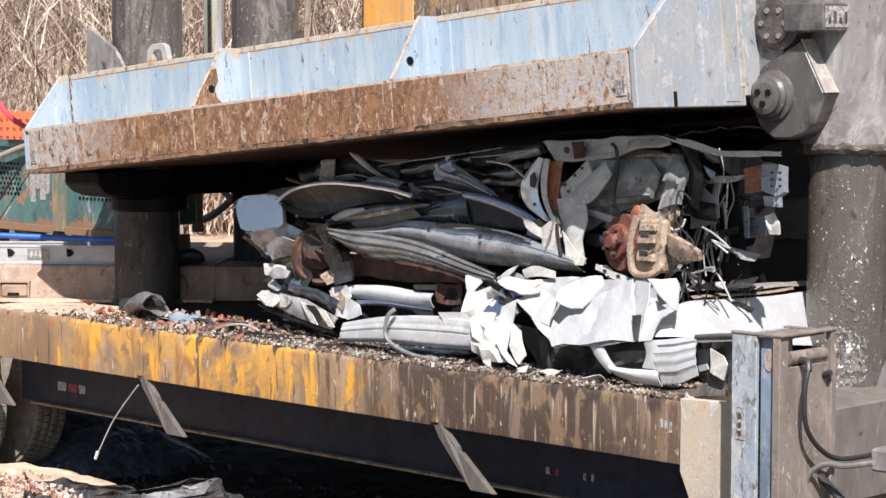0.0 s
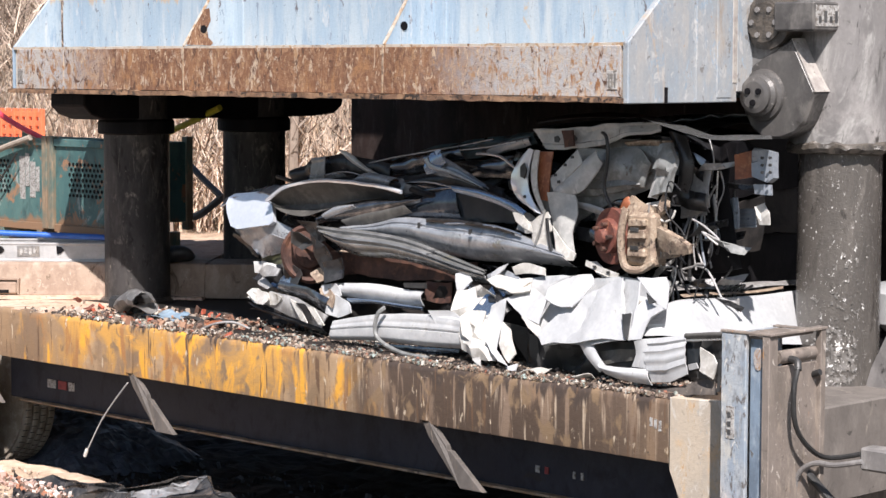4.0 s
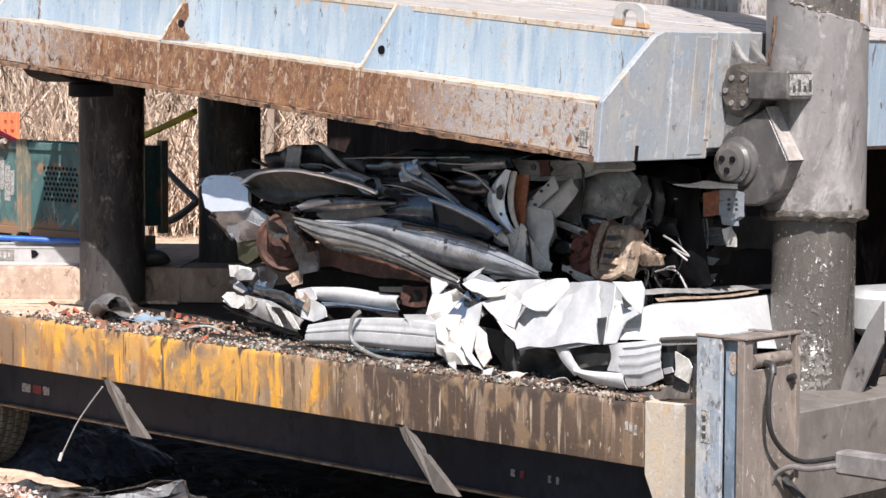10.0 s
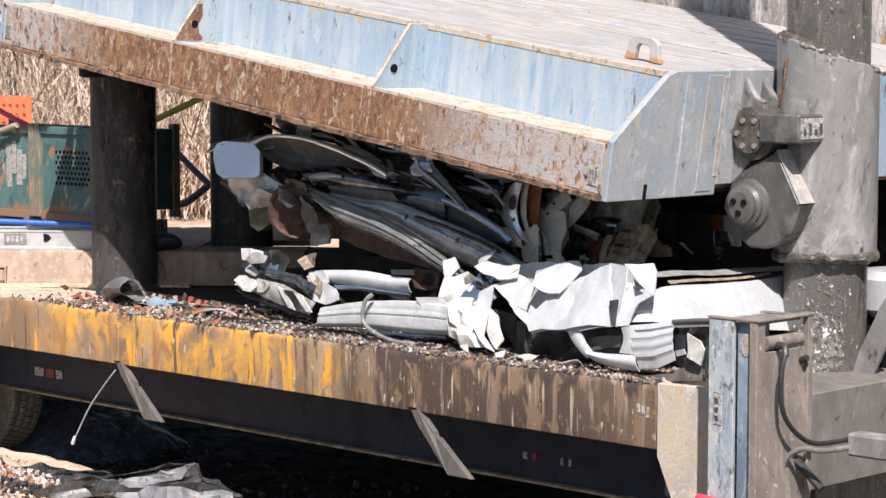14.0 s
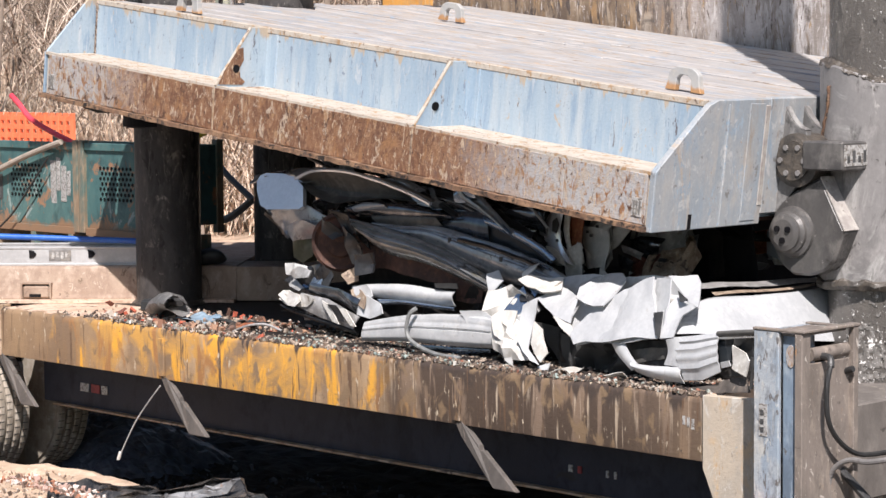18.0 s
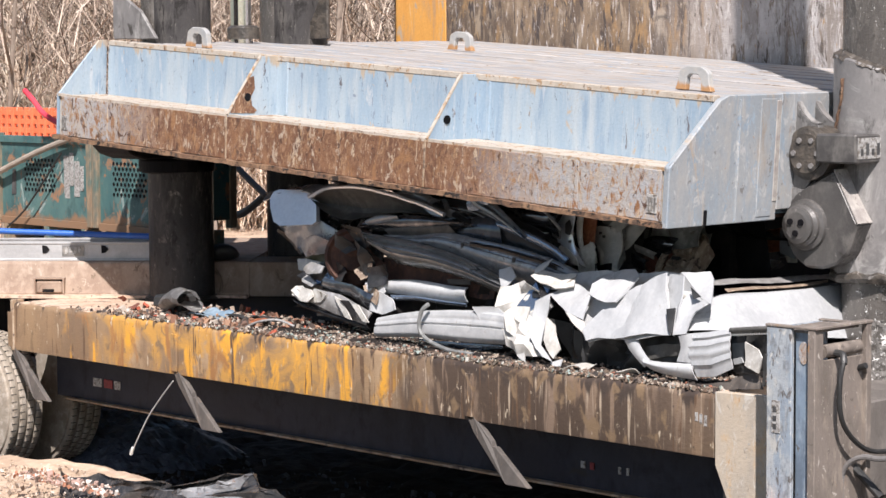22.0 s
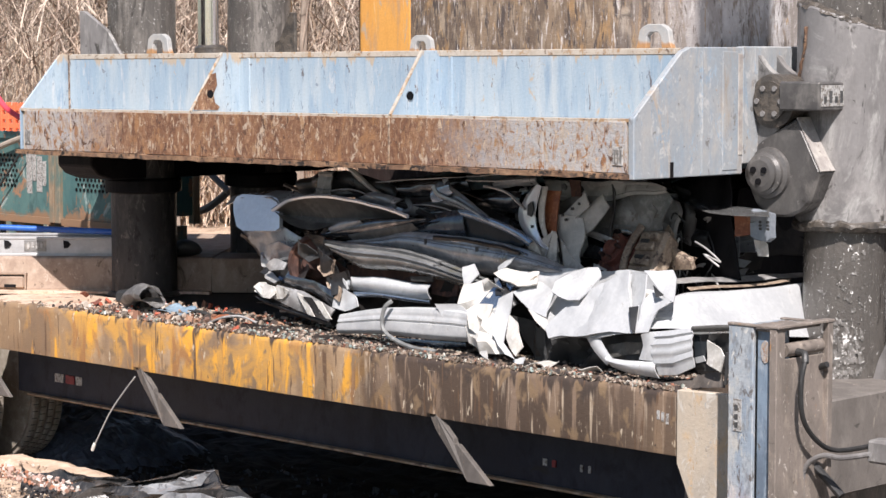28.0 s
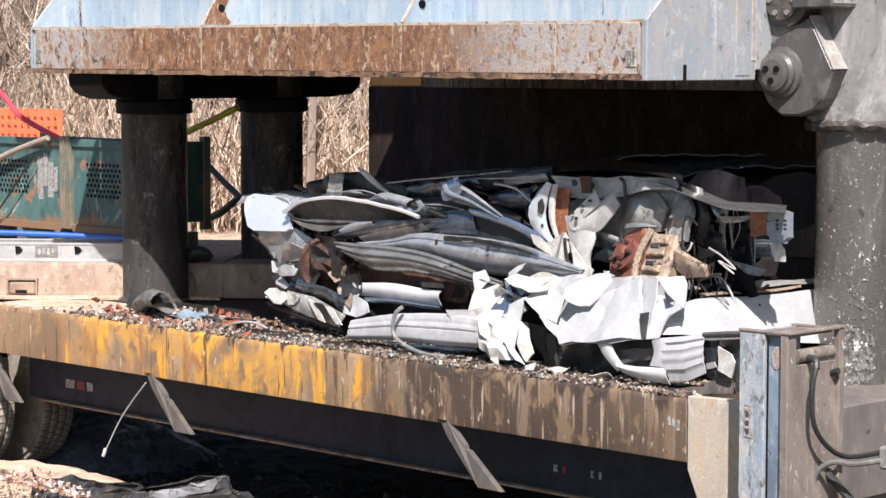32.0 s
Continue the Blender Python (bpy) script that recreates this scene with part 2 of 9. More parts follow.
    col = mix(band(field(28.0, 9.0, 13.0, 8.0), 0.62, 0.67), col, (0.52, 0.43, 0.32))
    col = mix(band(field(20.0, 15.0, 14.0, 8.0), 0.66, 0.70), col, (0.09, 0.065, 0.05))
    l.new(col, b.inputs["Base Color"])
    fine, broad = field(45.0, 45.0, 0.0, 4.0), field(6.0, 3.0, 2.0, 8.0)
    rr = n.new("ShaderNodeMapRange")
    rr.inputs[3].default_value, rr.inputs[4].default_value = 0.42, 0.72
    l.new(broad, rr.inputs[0]), l.new(rr.outputs[0], b.inputs["Roughness"])
    bp = n.new("ShaderNodeBump")
    bp.inputs["Strength"].default_value, bp.inputs["Distance"].default_value = 0.3, 0.01
    l.new(math_("ADD", fine, broad), bp.inputs["Height"]), l.new(bp.outputs[0], b.inputs["Normal"])
    return m


M_YELLOW = beam_paint("rust_streaked_yellow_steel")
M_DECK = material("worn_deck_steel", [(0.58, 0.41, 0.295), (0.66, 0.50, 0.385), (0.36, 0.235, 0.165)], 5.0, (1, 1, 1), (0.4, 0.6), 0.75, 0, 0.4, 50, layers=[((0.10, 0.075, 0.06), 4, (1, 1, 1), 0.60, 0.66), ((0.52, 0.43, 0.33), 24, (1, 1, 1), 0.60, 0.64), ((0.16, 0.11, 0.08), 17, (1, 1, 1), 0.60, 0.64)])
# near-black copy of the deck steel: the platen's shade is in its colour
M_SHADEDECK = material("deck_steel_darkened_as_shade", [(0.022, 0.02, 0.019), (0.04, 0.034, 0.03), (0.013, 0.012, 0.012)], 4.0, (1, 1, 1), (0.4, 0.6), 0.55, 0, 0.4, 50, spec=0.2, layers=[((0.10, 0.08, 0.065), 8, (1, 1, 1), 0.62, 0.68)])
M_TOP = material("weathered_grey_planks", [(0.335, 0.325, 0.32), (0.41, 0.39, 0.375), (0.35, 0.275, 0.205), (0.29, 0.31, 0.34)], 3.2, (0.5, 1.5, 1), (0.42, 0.6), 0.65, 0, 0.3, 50,
                 chips=(0.17, 0.13, 0.10), chip_edges=(0.61, 0.65), chip_scale=9, chip_stretch=(0.35, 1.6, 1),
                 layers=[((0.27, 0.32, 0.375), 4.0, (0.5, 1.4, 1), 0.55, 0.63), ((0.42, 0.31, 0.21), 5.5, (0.4, 1.6, 1), 0.58, 0.66), ((0.50, 0.485, 0.46), 13, (0.3, 1.4, 1), 0.60, 0.66), ((0.10, 0.08, 0.068), 22, (0.25, 1.6, 1), 0.65, 0.69)])
# black steel, used as well for painted shade in the wrecks' gaps
M_BLACK = material("black_steel_and_deep_shade", [(0.006, 0.006, 0.008), (0.012, 0.011, 0.012), (0.004, 0.004, 0.005)], 4.0, (1, 1, 0.3), (0.4, 0.6), 0.6, 0.0, 0.25, 40, spec=0.12)
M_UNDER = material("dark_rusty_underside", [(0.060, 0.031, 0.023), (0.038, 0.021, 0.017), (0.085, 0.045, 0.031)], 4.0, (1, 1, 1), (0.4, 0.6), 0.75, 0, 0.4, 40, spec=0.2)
M_WEB = material("blue_black_web_paint", [(0.023, 0.026, 0.039), (0.033, 0.035, 0.049), (0.016, 0.018, 0.027)], 3.0, (1, 1, 0.6), (0.4, 0.6), 0.5, 0.0, 0.2, 40, spec=0.25, layers=[((0.05, 0.05, 0.055), 40, (1, 1, 1), 0.68, 0.70), ((0.03, 0.028, 0.03), 6, (1, 1, 0.4), 0.60, 0.70)])
M_LIP = material("rusty_flange_edge", [(0.30, 0.20, 0.12), (0.42, 0.33, 0.24), (0.12, 0.08, 0.06)], 6.0, (1, 1, 1), (0.42, 0.58), 0.7, 0, 0.3, 60)
M_FLANGE = material("flaking_rust_edge", [(0.16, 0.09, 0.055), (0.28, 0.17, 0.10), (0.07, 0.05, 0.04)], 9.0, (1, 1, 1), (0.42, 0.58), 0.8, 0, 0.6, 40, chips=(0.03, 0.022, 0.018), chip_edges=(0.54, 0.58), chip_scale=14)
M_STRUT = material("grey_brown_primer", [(0.105, 0.092, 0.083), (0.08, 0.07, 0.063), (0.13, 0.11, 0.094)], 5.0, (1, 1, 0.4), (0.4, 0.6), 0.65, 0, 0.25, 60, layers=[((0.25, 0.205, 0.165), 20, (1, 1, 0.4), 0.60, 0.66), ((0.09, 0.07, 0.06), 9, (1, 1, 0.5), 0.60, 0.68), ((0.30, 0.17, 0.09), 7, (1, 1, 0.4), 0.64, 0.69)])
M_COLUMN = material("oil_stained_column_steel", [(0.060, 0.056, 0.055), (0.036, 0.034, 0.034), (0.10, 0.093, 0.086)], 4.5, (1, 1, 0.3), (0.4, 0.62), 0.5, 0.0, 0.35, 34,
                    chips=(0.025, 0.023, 0.022), chip_edges=(0.56, 0.64), chip_scale=9, chip_stretch=(1, 1, 0.35), rough_var=0.15, spec=0.2,
                    layers=[((0.22, 0.20, 0.175), 7, (1, 1, 0.4), 0.56, 0.66), ((0.17, 0.155, 0.14), 18, (1, 1, 0.4), 0.60, 0.66), ((0.022, 0.02, 0.02), 12, (1, 1, 0.3), 0.60, 0.66), ((0.30, 0.28, 0.26), 45, (1, 1, 0.5), 0.66, 0.69)])
# the near-white flecks are sun glints put into the oily steel's colour
M_WET = material("oily_column_with_painted_glints", [(0.125, 0.114, 0.103), (0.085, 0.078, 0.071), (0.165, 0.150, 0.135)], 3.0, (1, 1, 0.25), (0.4, 0.62), 0.27, 0.15, 0.4, 60,
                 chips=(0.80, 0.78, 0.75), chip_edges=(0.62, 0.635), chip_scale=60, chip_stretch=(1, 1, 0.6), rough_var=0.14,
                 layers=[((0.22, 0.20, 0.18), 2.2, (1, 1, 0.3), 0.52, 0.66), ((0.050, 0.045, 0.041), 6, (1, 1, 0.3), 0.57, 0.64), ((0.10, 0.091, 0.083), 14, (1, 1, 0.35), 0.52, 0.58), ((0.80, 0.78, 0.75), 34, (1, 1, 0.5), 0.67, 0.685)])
M_SLEEVE = material("greasy_dark_grey_paint", [(0.23, 0.22, 0.215), (0.16, 0.152, 0.148), (0.29, 0.276, 0.266), (0.37, 0.35, 0.335)], 2.6, (1, 1, 0.5), (0.40, 0.66), 0.42, 0.1, 0.12, 50,
                    chips=(0.06, 0.055, 0.05), chip_edges=(0.60, 0.68), chip_scale=5,
                    layers=[((0.36, 0.35, 0.335), 3.2, (1, 1, 0.5), 0.52, 0.64), ((0.11, 0.105, 0.10), 4.5, (1, 1, 0.3), 0.57, 0.66), ((0.42, 0.40, 0.38), 11, (1, 1, 0.4), 0.62, 0.70), ((0.045, 0.042, 0.04), 8, (1, 1, 0.35), 0.62, 0.68), ((0.42, 0.41, 0.40), 40, (1, 1, 0.4), 0.69, 0.71)])
M_CHEEK = material("greasy_dark_grey_hinge_paint", [(0.19, 0.185, 0.18), (0.11, 0.107, 0.104), (0.26, 0.255, 0.25)], 4.0, (1, 1, 0.6), (0.42, 0.6), 0.42, 0.1, 0.2, 50, chips=(0.05, 0.047, 0.044), chip_edges=(0.56, 0.64), chip_scale=6)
M_GREASE = material("dark_grease", [(0.05, 0.045, 0.04), (0.10, 0.085, 0.07)], 12.0, (1, 1, 1), (0.4, 0.6), 0.35, 0, 0.9, 30)
M_STEEL = material("bare_worn_steel", [(0.30, 0.29, 0.28), (0.22, 0.21, 0.20), (0.38, 0.35, 0.31)], 6.0, (1, 1, 1), (0.4, 0.6), 0.45, 0.5, 0.2, 60)
M_ARMEDGE = material("scraped_tan_grey_steel", [(0.40, 0.37, 0.34), (0.30, 0.27, 0.25), (0.46, 0.43, 0.39)], 6.0, (1, 1, 1), (0.4, 0.6), 0.6, 0, 0.2, 60, chips=(0.14, 0.12, 0.10), chip_edges=(0.60, 0.65), chip_scale=14)
M_ARM = material("grease_darkened_steel", [(0.105, 0.10, 0.096), (0.075, 0.071, 0.069), (0.14, 0.132, 0.125), (0.19, 0.178, 0.165)], 4.0, (1, 1, 0.6), (0.40, 0.64), 0.38, 0.2, 0.15, 50, chips=(0.045, 0.04, 0.037), chip_edges=(0.58, 0.66), chip_scale=7, layers=[((0.34, 0.32, 0.30), 26, (1, 1, 1), 0.64, 0.68)])
M_CHROME = material("chromed_rod", [(0.92, 0.92, 0.93), (0.85, 0.85, 0.87)], 2.0, (1, 1, 0.2), (0.4, 0.6), 0.12, 1.0, 0.0, 60, rough_var=0.05)
M_WALL = material("stained_grey_steel_wall", [(0.46, 0.43, 0.42), (0.33, 0.30, 0.285), (0.54, 0.515, 0.505), (0.26, 0.225, 0.20)], 4.0, (1, 1, 0.25), (0.42, 0.56), 0.78, 0, 0.5, 45, distort=0.5, detail=10,
                  chips=(0.24, 0.19, 0.15), chip_edges=(0.55, 0.60), chip_scale=16, chip_stretch=(1, 1, 0.2),
                  zone=(-0.4, 0.58, 20, 21, 1.2), other=[(0.24, 0.175, 0.12), (0.13, 0.095, 0.07), (0.34, 0.27, 0.20), (0.32, 0.20, 0.10)], other_chips=((0.07, 0.055, 0.05), (0.54, 0.58)),
                  layers=[((0.60, 0.56, 0.54), 30, (1, 1, 0.16), 0.58, 0.63), ((0.13, 0.105, 0.09), 26, (1, 1, 0.22), 0.58, 0.62), ((0.40, 0.27, 0.15), 12, (1, 1, 0.25), 0.60, 0.65), ((0.10, 0.085, 0.075), 3.0, (1, 1, 0.5), 0.60, 0.70), ((0.66, 0.63, 0.61), 55, (1, 1, 0.3), 0.62, 0.66)])
M_LOWERWALL = material("dark_red_brown_steel", [(0.026, 0.016, 0.014), (0.015, 0.011, 0.010), (0.038, 0.028, 0.025)], 3.0, (1, 1, 0.35), (0.4, 0.6), 0.8, 0, 0.3, 40, spec=0.2, layers=[((0.075, 0.062, 0.056), 5, (1, 1, 0.18), 0.58, 0.70), ((0.13, 0.11, 0.10), 16, (1, 1, 0.15), 0.63, 0.70)])
M_ORANGE = material("faded_orange_paint", [(0.72, 0.36, 0.09), (0.66, 0.31, 0.07), (0.50, 0.30, 0.15)], 4.0, (1, 1, 0.15), (0.42, 0.62), 0.6, 0, 0.15, 50, layers=[((0.46, 0.36, 0.26), 10, (1, 1, 0.15), 0.58, 0.64), ((0.74, 0.52, 0.28), 5, (1, 1, 0.2), 0.56, 0.64)])
M_PANEL = material("cream_washed_panel_paint", [(0.50, 0.425, 0.335), (0.43, 0.375, 0.31), (0.54, 0.40, 0.26)], 4.0, (1, 1, 0.5), (0.42, 0.58), 0.65, 0, 0.25, 60,
                   chips=(0.34, 0.29, 0.24), chip_edges=(0.60, 0.66), chip_scale=22,
                   layers=[((0.56, 0.52, 0.46), 14, (1, 1, 0.5), 0.53, 0.60), ((0.44, 0.26, 0.12), 7, (1, 1, 0.4), 0.60, 0.66), ((0.36, 0.36, 0.35), 28, (1, 1, 0.7), 0.63, 0.66)])
M_POST = material("chipped_blue_white_paint", [(0.37, 0.40, 0.425), (0.27, 0.32, 0.375), (0.21, 0.225, 0.24), (0.46, 0.45, 0.42)], 8.0, (1, 1, 0.35), (0.42, 0.58), 0.55, 0, 0.3, 60,
                  chips=(0.13, 0.12, 0.115), chip_edges=(0.575, 0.62), chip_scale=16, chip_stretch=(1, 1, 0.4),
                  layers=[((0.55, 0.54, 0.51), 20, (1, 1, 0.4), 0.56, 0.62), ((0.33, 0.23, 0.13), 9, (1, 1, 0.25), 0.63, 0.68), ((0.09, 0.09, 0.095), 30, (1, 1, 0.4), 0.63, 0.66)])
M_RUBBER = material("dusty_tyre_rubber", [(0.05, 0.048, 0.045), (0.10, 0.085, 0.07), (0.035, 0.034, 0.033)], 5.0, (1, 1, 1), (0.4, 0.65), 0.85, 0, 0.3, 60)
M_TREAD = material("clay_caked_tread", [(0.38, 0.33, 0.27), (0.28, 0.24, 0.19), (0.45, 0.40, 0.34)], 6.0, (1, 1, 1), (0.4, 0.6), 0.9, 0, 0.3, 60)
M_POSTBLUE = material("faded_slate_blue_paint", [(0.20, 0.26, 0.33), (0.12, 0.155, 0.20), (0.30, 0.35, 0.40)], 8.0, (1, 1, 0.3), (0.42, 0.6), 0.55, 0, 0.2, 60, chips=(0.10, 0.09, 0.085), chip_edges=(0.60, 0.64), chip_scale=12, layers=[((0.42, 0.42, 0.40), 9, (1, 1, 0.25), 0.62, 0.68)])
M_POSTSIDE = material("rust_run_tan_grey_paint", [(0.22, 0.185, 0.16), (0.165, 0.14, 0.12), (0.29, 0.245, 0.205)], 6.0, (1, 1, 0.3), (0.42, 0.6), 0.6, 0, 0.3, 60, chips=(0.12, 0.10, 0.085), chip_edges=(0.60, 0.65), chip_scale=14, layers=[((0.38, 0.21, 0.10), 8, (1, 1, 0.25), 0.60, 0.66), ((0.50, 0.45, 0.40), 26, (1, 1, 0.6), 0.60, 0.64)])
M_HOUSING = material("dusty_brown_grey_housing_paint", [(0.165, 0.147, 0.132), (0.125, 0.111, 0.10), (0.205, 0.184, 0.165)], 3.0, (1, 1, 0.6), (0.40, 0.62), 0.6, 0, 0.2, 50, chips=(0.075, 0.067, 0.06), chip_edges=(0.62, 0.67), chip_scale=9, layers=[((0.29, 0.255, 0.215), 6, (1, 1, 0.3), 0.60, 0.68), ((0.09, 0.08, 0.072), 4, (1, 1, 0.5), 0.58, 0.68)])
# dark grease; its white chips are painted glints
M_SMEAR = material("dark_grease_with_painted_glints", [(0.19, 0.178, 0.165), (0.13, 0.122, 0.112), (0.26, 0.245, 0.228)], 14.0, (1, 1, 0.7), (0.4, 0.6), 0.10, 0.0, 1.0, 30, spec=0.9, coat=0.8, chips=(0.85, 0.83, 0.80), chip_edges=(0.57, 0.60), chip_scale=38)
M_SAND = material("pale_sandy_dirt", [(0.52, 0.385, 0.28), (0.41, 0.30, 0.215), (0.61, 0.475, 0.365)], 2.2, (1, 1, 1), (0.4, 0.62), 0.95, 0, 0.9, 22, chips=(0.68, 0.60, 0.53), chip_edges=(0.64, 0.67), chip_scale=16, layers=[((0.24, 0.17, 0.13), 7, (1, 1, 1), 0.58, 0.66)])
# dark dirt on the deck; under the bed its black stands for shade
M_DARKDIRT = material("dark_dirt_and_pit_shade", [(0.022, 0.018, 0.016), (0.040, 0.032, 0.028), (0.012, 0.010, 0.010)], 4.0, (1, 1, 1), (0.4, 0.6), 0.85, 0, 0.8, 25, spec=0.2)
# dark dirt for ground out of view, made up to weaken bounce light
M_YARD = material("dark_low_bounce_yard_dirt", [(0.10, 0.082, 0.068), (0.065, 0.054, 0.046), (0.14, 0.115, 0.095)], 1.6, (1, 1, 1), (0.4, 0.62), 0.9, 0, 0.7, 20)
M_WOOD = material("dry_grass_and_brush", [(0.144, 0.105, 0.072), (0.096, 0.069, 0.048), (0.192, 0.150, 0.108)], 1.5, (1, 1, 1), (0.4, 0.6), 0.9, 0, 0.2, 20)
M_BARK = material("grey_brown_bark", [(0.26, 0.21, 0.17), (0.19, 0.15, 0.12), (0.33, 0.28, 0.23)], 2.0, (1, 1, 0.4), (0.4, 0.6), 0.9, 0, 0.4, 25)
M_GREEN = material("faded_green_crate_paint", [(0.055, 0.13, 0.13), (0.09, 0.175, 0.165), (0.038, 0.082, 0.085)], 2.0, (1, 1, 0.6), (0.4, 0.62), 0.6, 0, 0.2, 50,
                   chips=(0.30, 0.17, 0.10), chip_edges=(0.57, 0.62), chip_scale=3.5, layers=[((0.30, 0.36, 0.34), 3.0, (1, 1, 0.6), 0.60, 0.66), ((0.20, 0.12, 0.08), 9, (1, 1, 0.4), 0.60, 0.66)], drip=(0.12, -0.10, (0.24, 0.145, 0.085), 5.0, -0.1))
M_CRATEPOST = material("rusty_crate_post", [(0.24, 0.17, 0.11), (0.10, 0.15, 0.13), (0.32, 0.24, 0.16)], 3.0, (1, 1, 0.4), (0.4, 0.6), 0.75, 0, 0.3, 50)
M_BARRIER = material("orange_safety_plastic", [(0.80, 0.20, 0.09), (0.70, 0.16, 0.07)], 3.0, rough=0.5)
M_RED = material("red_painted_pipe", [(0.78, 0.07, 0.10), (0.66, 0.05, 0.08)], 5.0, rough=0.45)
M_BLUEPIPE = material("bright_blue_pipe", [(0.02, 0.10, 0.42), (0.03, 0.14, 0.5)], 4.0, rough=0.4)
M_ALU = material("white_aluminium_rail", [(0.48, 0.48, 0.48), (0.40, 0.40, 0.40)], 5.0, rough=0.45, metal=0.2)
M_CONCRETE = material("dusty_brown_steel_box", [(0.36, 0.27, 0.205), (0.28, 0.20, 0.15), (0.42, 0.325, 0.255)], 4.0, (1, 1, 0.6), (0.4, 0.6), 0.8, 0, 0.25, 50, layers=[((0.17, 0.12, 0.085), 9, (1, 1, 0.5), 0.60, 0.66), ((0.45, 0.37, 0.30), 22, (1, 1, 0.7), 0.60, 0.64)])
M_YELLOWPIPE = material("yellow_green_pipe", [(0.50, 0.48, 0.04), (0.42, 0.38, 0.04)], 4.0, rough=0.5)
M_DARK = material("black_rubber_cable", [(0.02, 0.02, 0.02), (0.03, 0.03, 0.03)], 8.0, rough=0.5)
M_WORN = material("worn_white_lettering", [(0.44, 0.43, 0.41), (0.30, 0.29, 0.28), (0.5, 0.49, 0.47)], 30.0, rough=0.7, chips=(0.16, 0.14, 0.12), chip_edges=(0.52, 0.56), chip_scale=45)
M_LABEL = material("white_label", [(0.72, 0.71, 0.68), (0.62, 0.6, 0.57)], 12.0, rough=0.6)
M_INK = material("dark_label_ink", [(0.05, 0.05, 0.05), (0.08, 0.08, 0.08)], 12.0, rough=0.6)
M_REDMARK = material("red_reflector", [(0.24, 0.03, 0.035), (0.16, 0.025, 0.03)], 12.0, rough=0.5)


# ---- mesh helpers ----
def part(name, bm, mat, parent=None, label="", kind="", smooth=False):
    me = bpy.data.meshes.new(name)
    bmesh.ops.recalc_face_normals(bm, faces=bm.faces)
    if smooth:
        for f in bm.faces:
            f.smooth = True
    bm.to_mesh(me)
    bm.free()
    if smooth:
        me.set_sharp_from_angle(angle=radians(34))
    me.materials.append(mat)
    ob = new(name, me)
    if parent is not None:
        ob.parent = parent
    return tagged(ob, label, "", "", kind)


def thing(name, label, category, group="", at=(0, 0, 0), kind=""):
    e = tagged(new(name), label, category, group, kind)
    e.location = at
    return e


def bevel(bm, w, seg=1):
    bmesh.ops.bevel(bm, geom=list(bm.edges), offset=w, segments=seg, affect="EDGES", profile=0.5, clamp_overlap=True)
    return bm


def box(x0, x1, y0, y1, z0, z1, w=0.0, bm=None):
    b = bmesh.new()
    bmesh.ops.create_cube(b, size=1, matrix=Matrix.Translation(((x0 + x1) / 2, (y0 + y1) / 2, (z0 + z1) / 2)) @ Matrix.Diagonal((x1 - x0, y1 - y0, z1 - z0, 1)))
    if w:
        bevel(b, w)
    return merge(bm, b) if bm else b


def merge(bm, b, m=None):
    me = bpy.data.meshes.new("tmp")
    b.to_mesh(me)
    b.free()
    if m is not None:
        me.transform(m)
    bm.from_mesh(me)
    bpy.data.meshes.remove(me)
    return bm


def prism(pts, axis, a, c, w=0.0, bm=None):
    """A polygon drawn in the plane across axis, pushed from a to c along it."""
    b = bmesh.new()

    def at(p, v):
        return {"x": (v, p[0], p[1]), "y": (p[0], v, p[1]), "z": (p[0], p[1], v)}[axis]
    lo, hi = [b.verts.new(at(p, a)) for p in pts], [b.verts.new(at(p, c)) for p in pts]
    b.faces.new(lo), b.faces.new(hi[::-1])
    for i in range(len(pts)):
        j = (i + 1) % len(pts)
        b.faces.new((lo[j], lo[i], hi[i], hi[j]))
    bmesh.ops.recalc_face_normals(b, faces=b.faces)
    if w:
        bevel(b, w)
    return merge(bm, b) if bm else b


def turned(profile, seg=32, m=None, bm=None):
    """A turned body: (radius, height) rows about z, capped where the radius ends above 0."""
    b = bmesh.new()
    rings = []
    for r, z in profile:
        rings.append([b.verts.new((r * math.cos(2 * math.pi * i / seg), r * math.sin(2 * math.pi * i / seg), z)) for i in range(seg)])
    for p, q in zip(rings, rings[1:]):
        for i in range(seg):
            j = (i + 1) % seg
            b.faces.new((p[i], p[j], q[j], q[i]))
    b.faces.new(rings[0][::-1]), b.faces.new(rings[-1])
    if m is not None:
        bmesh.ops.transform(b, matrix=m, verts=b.verts)
    return merge(bm, b) if bm else b


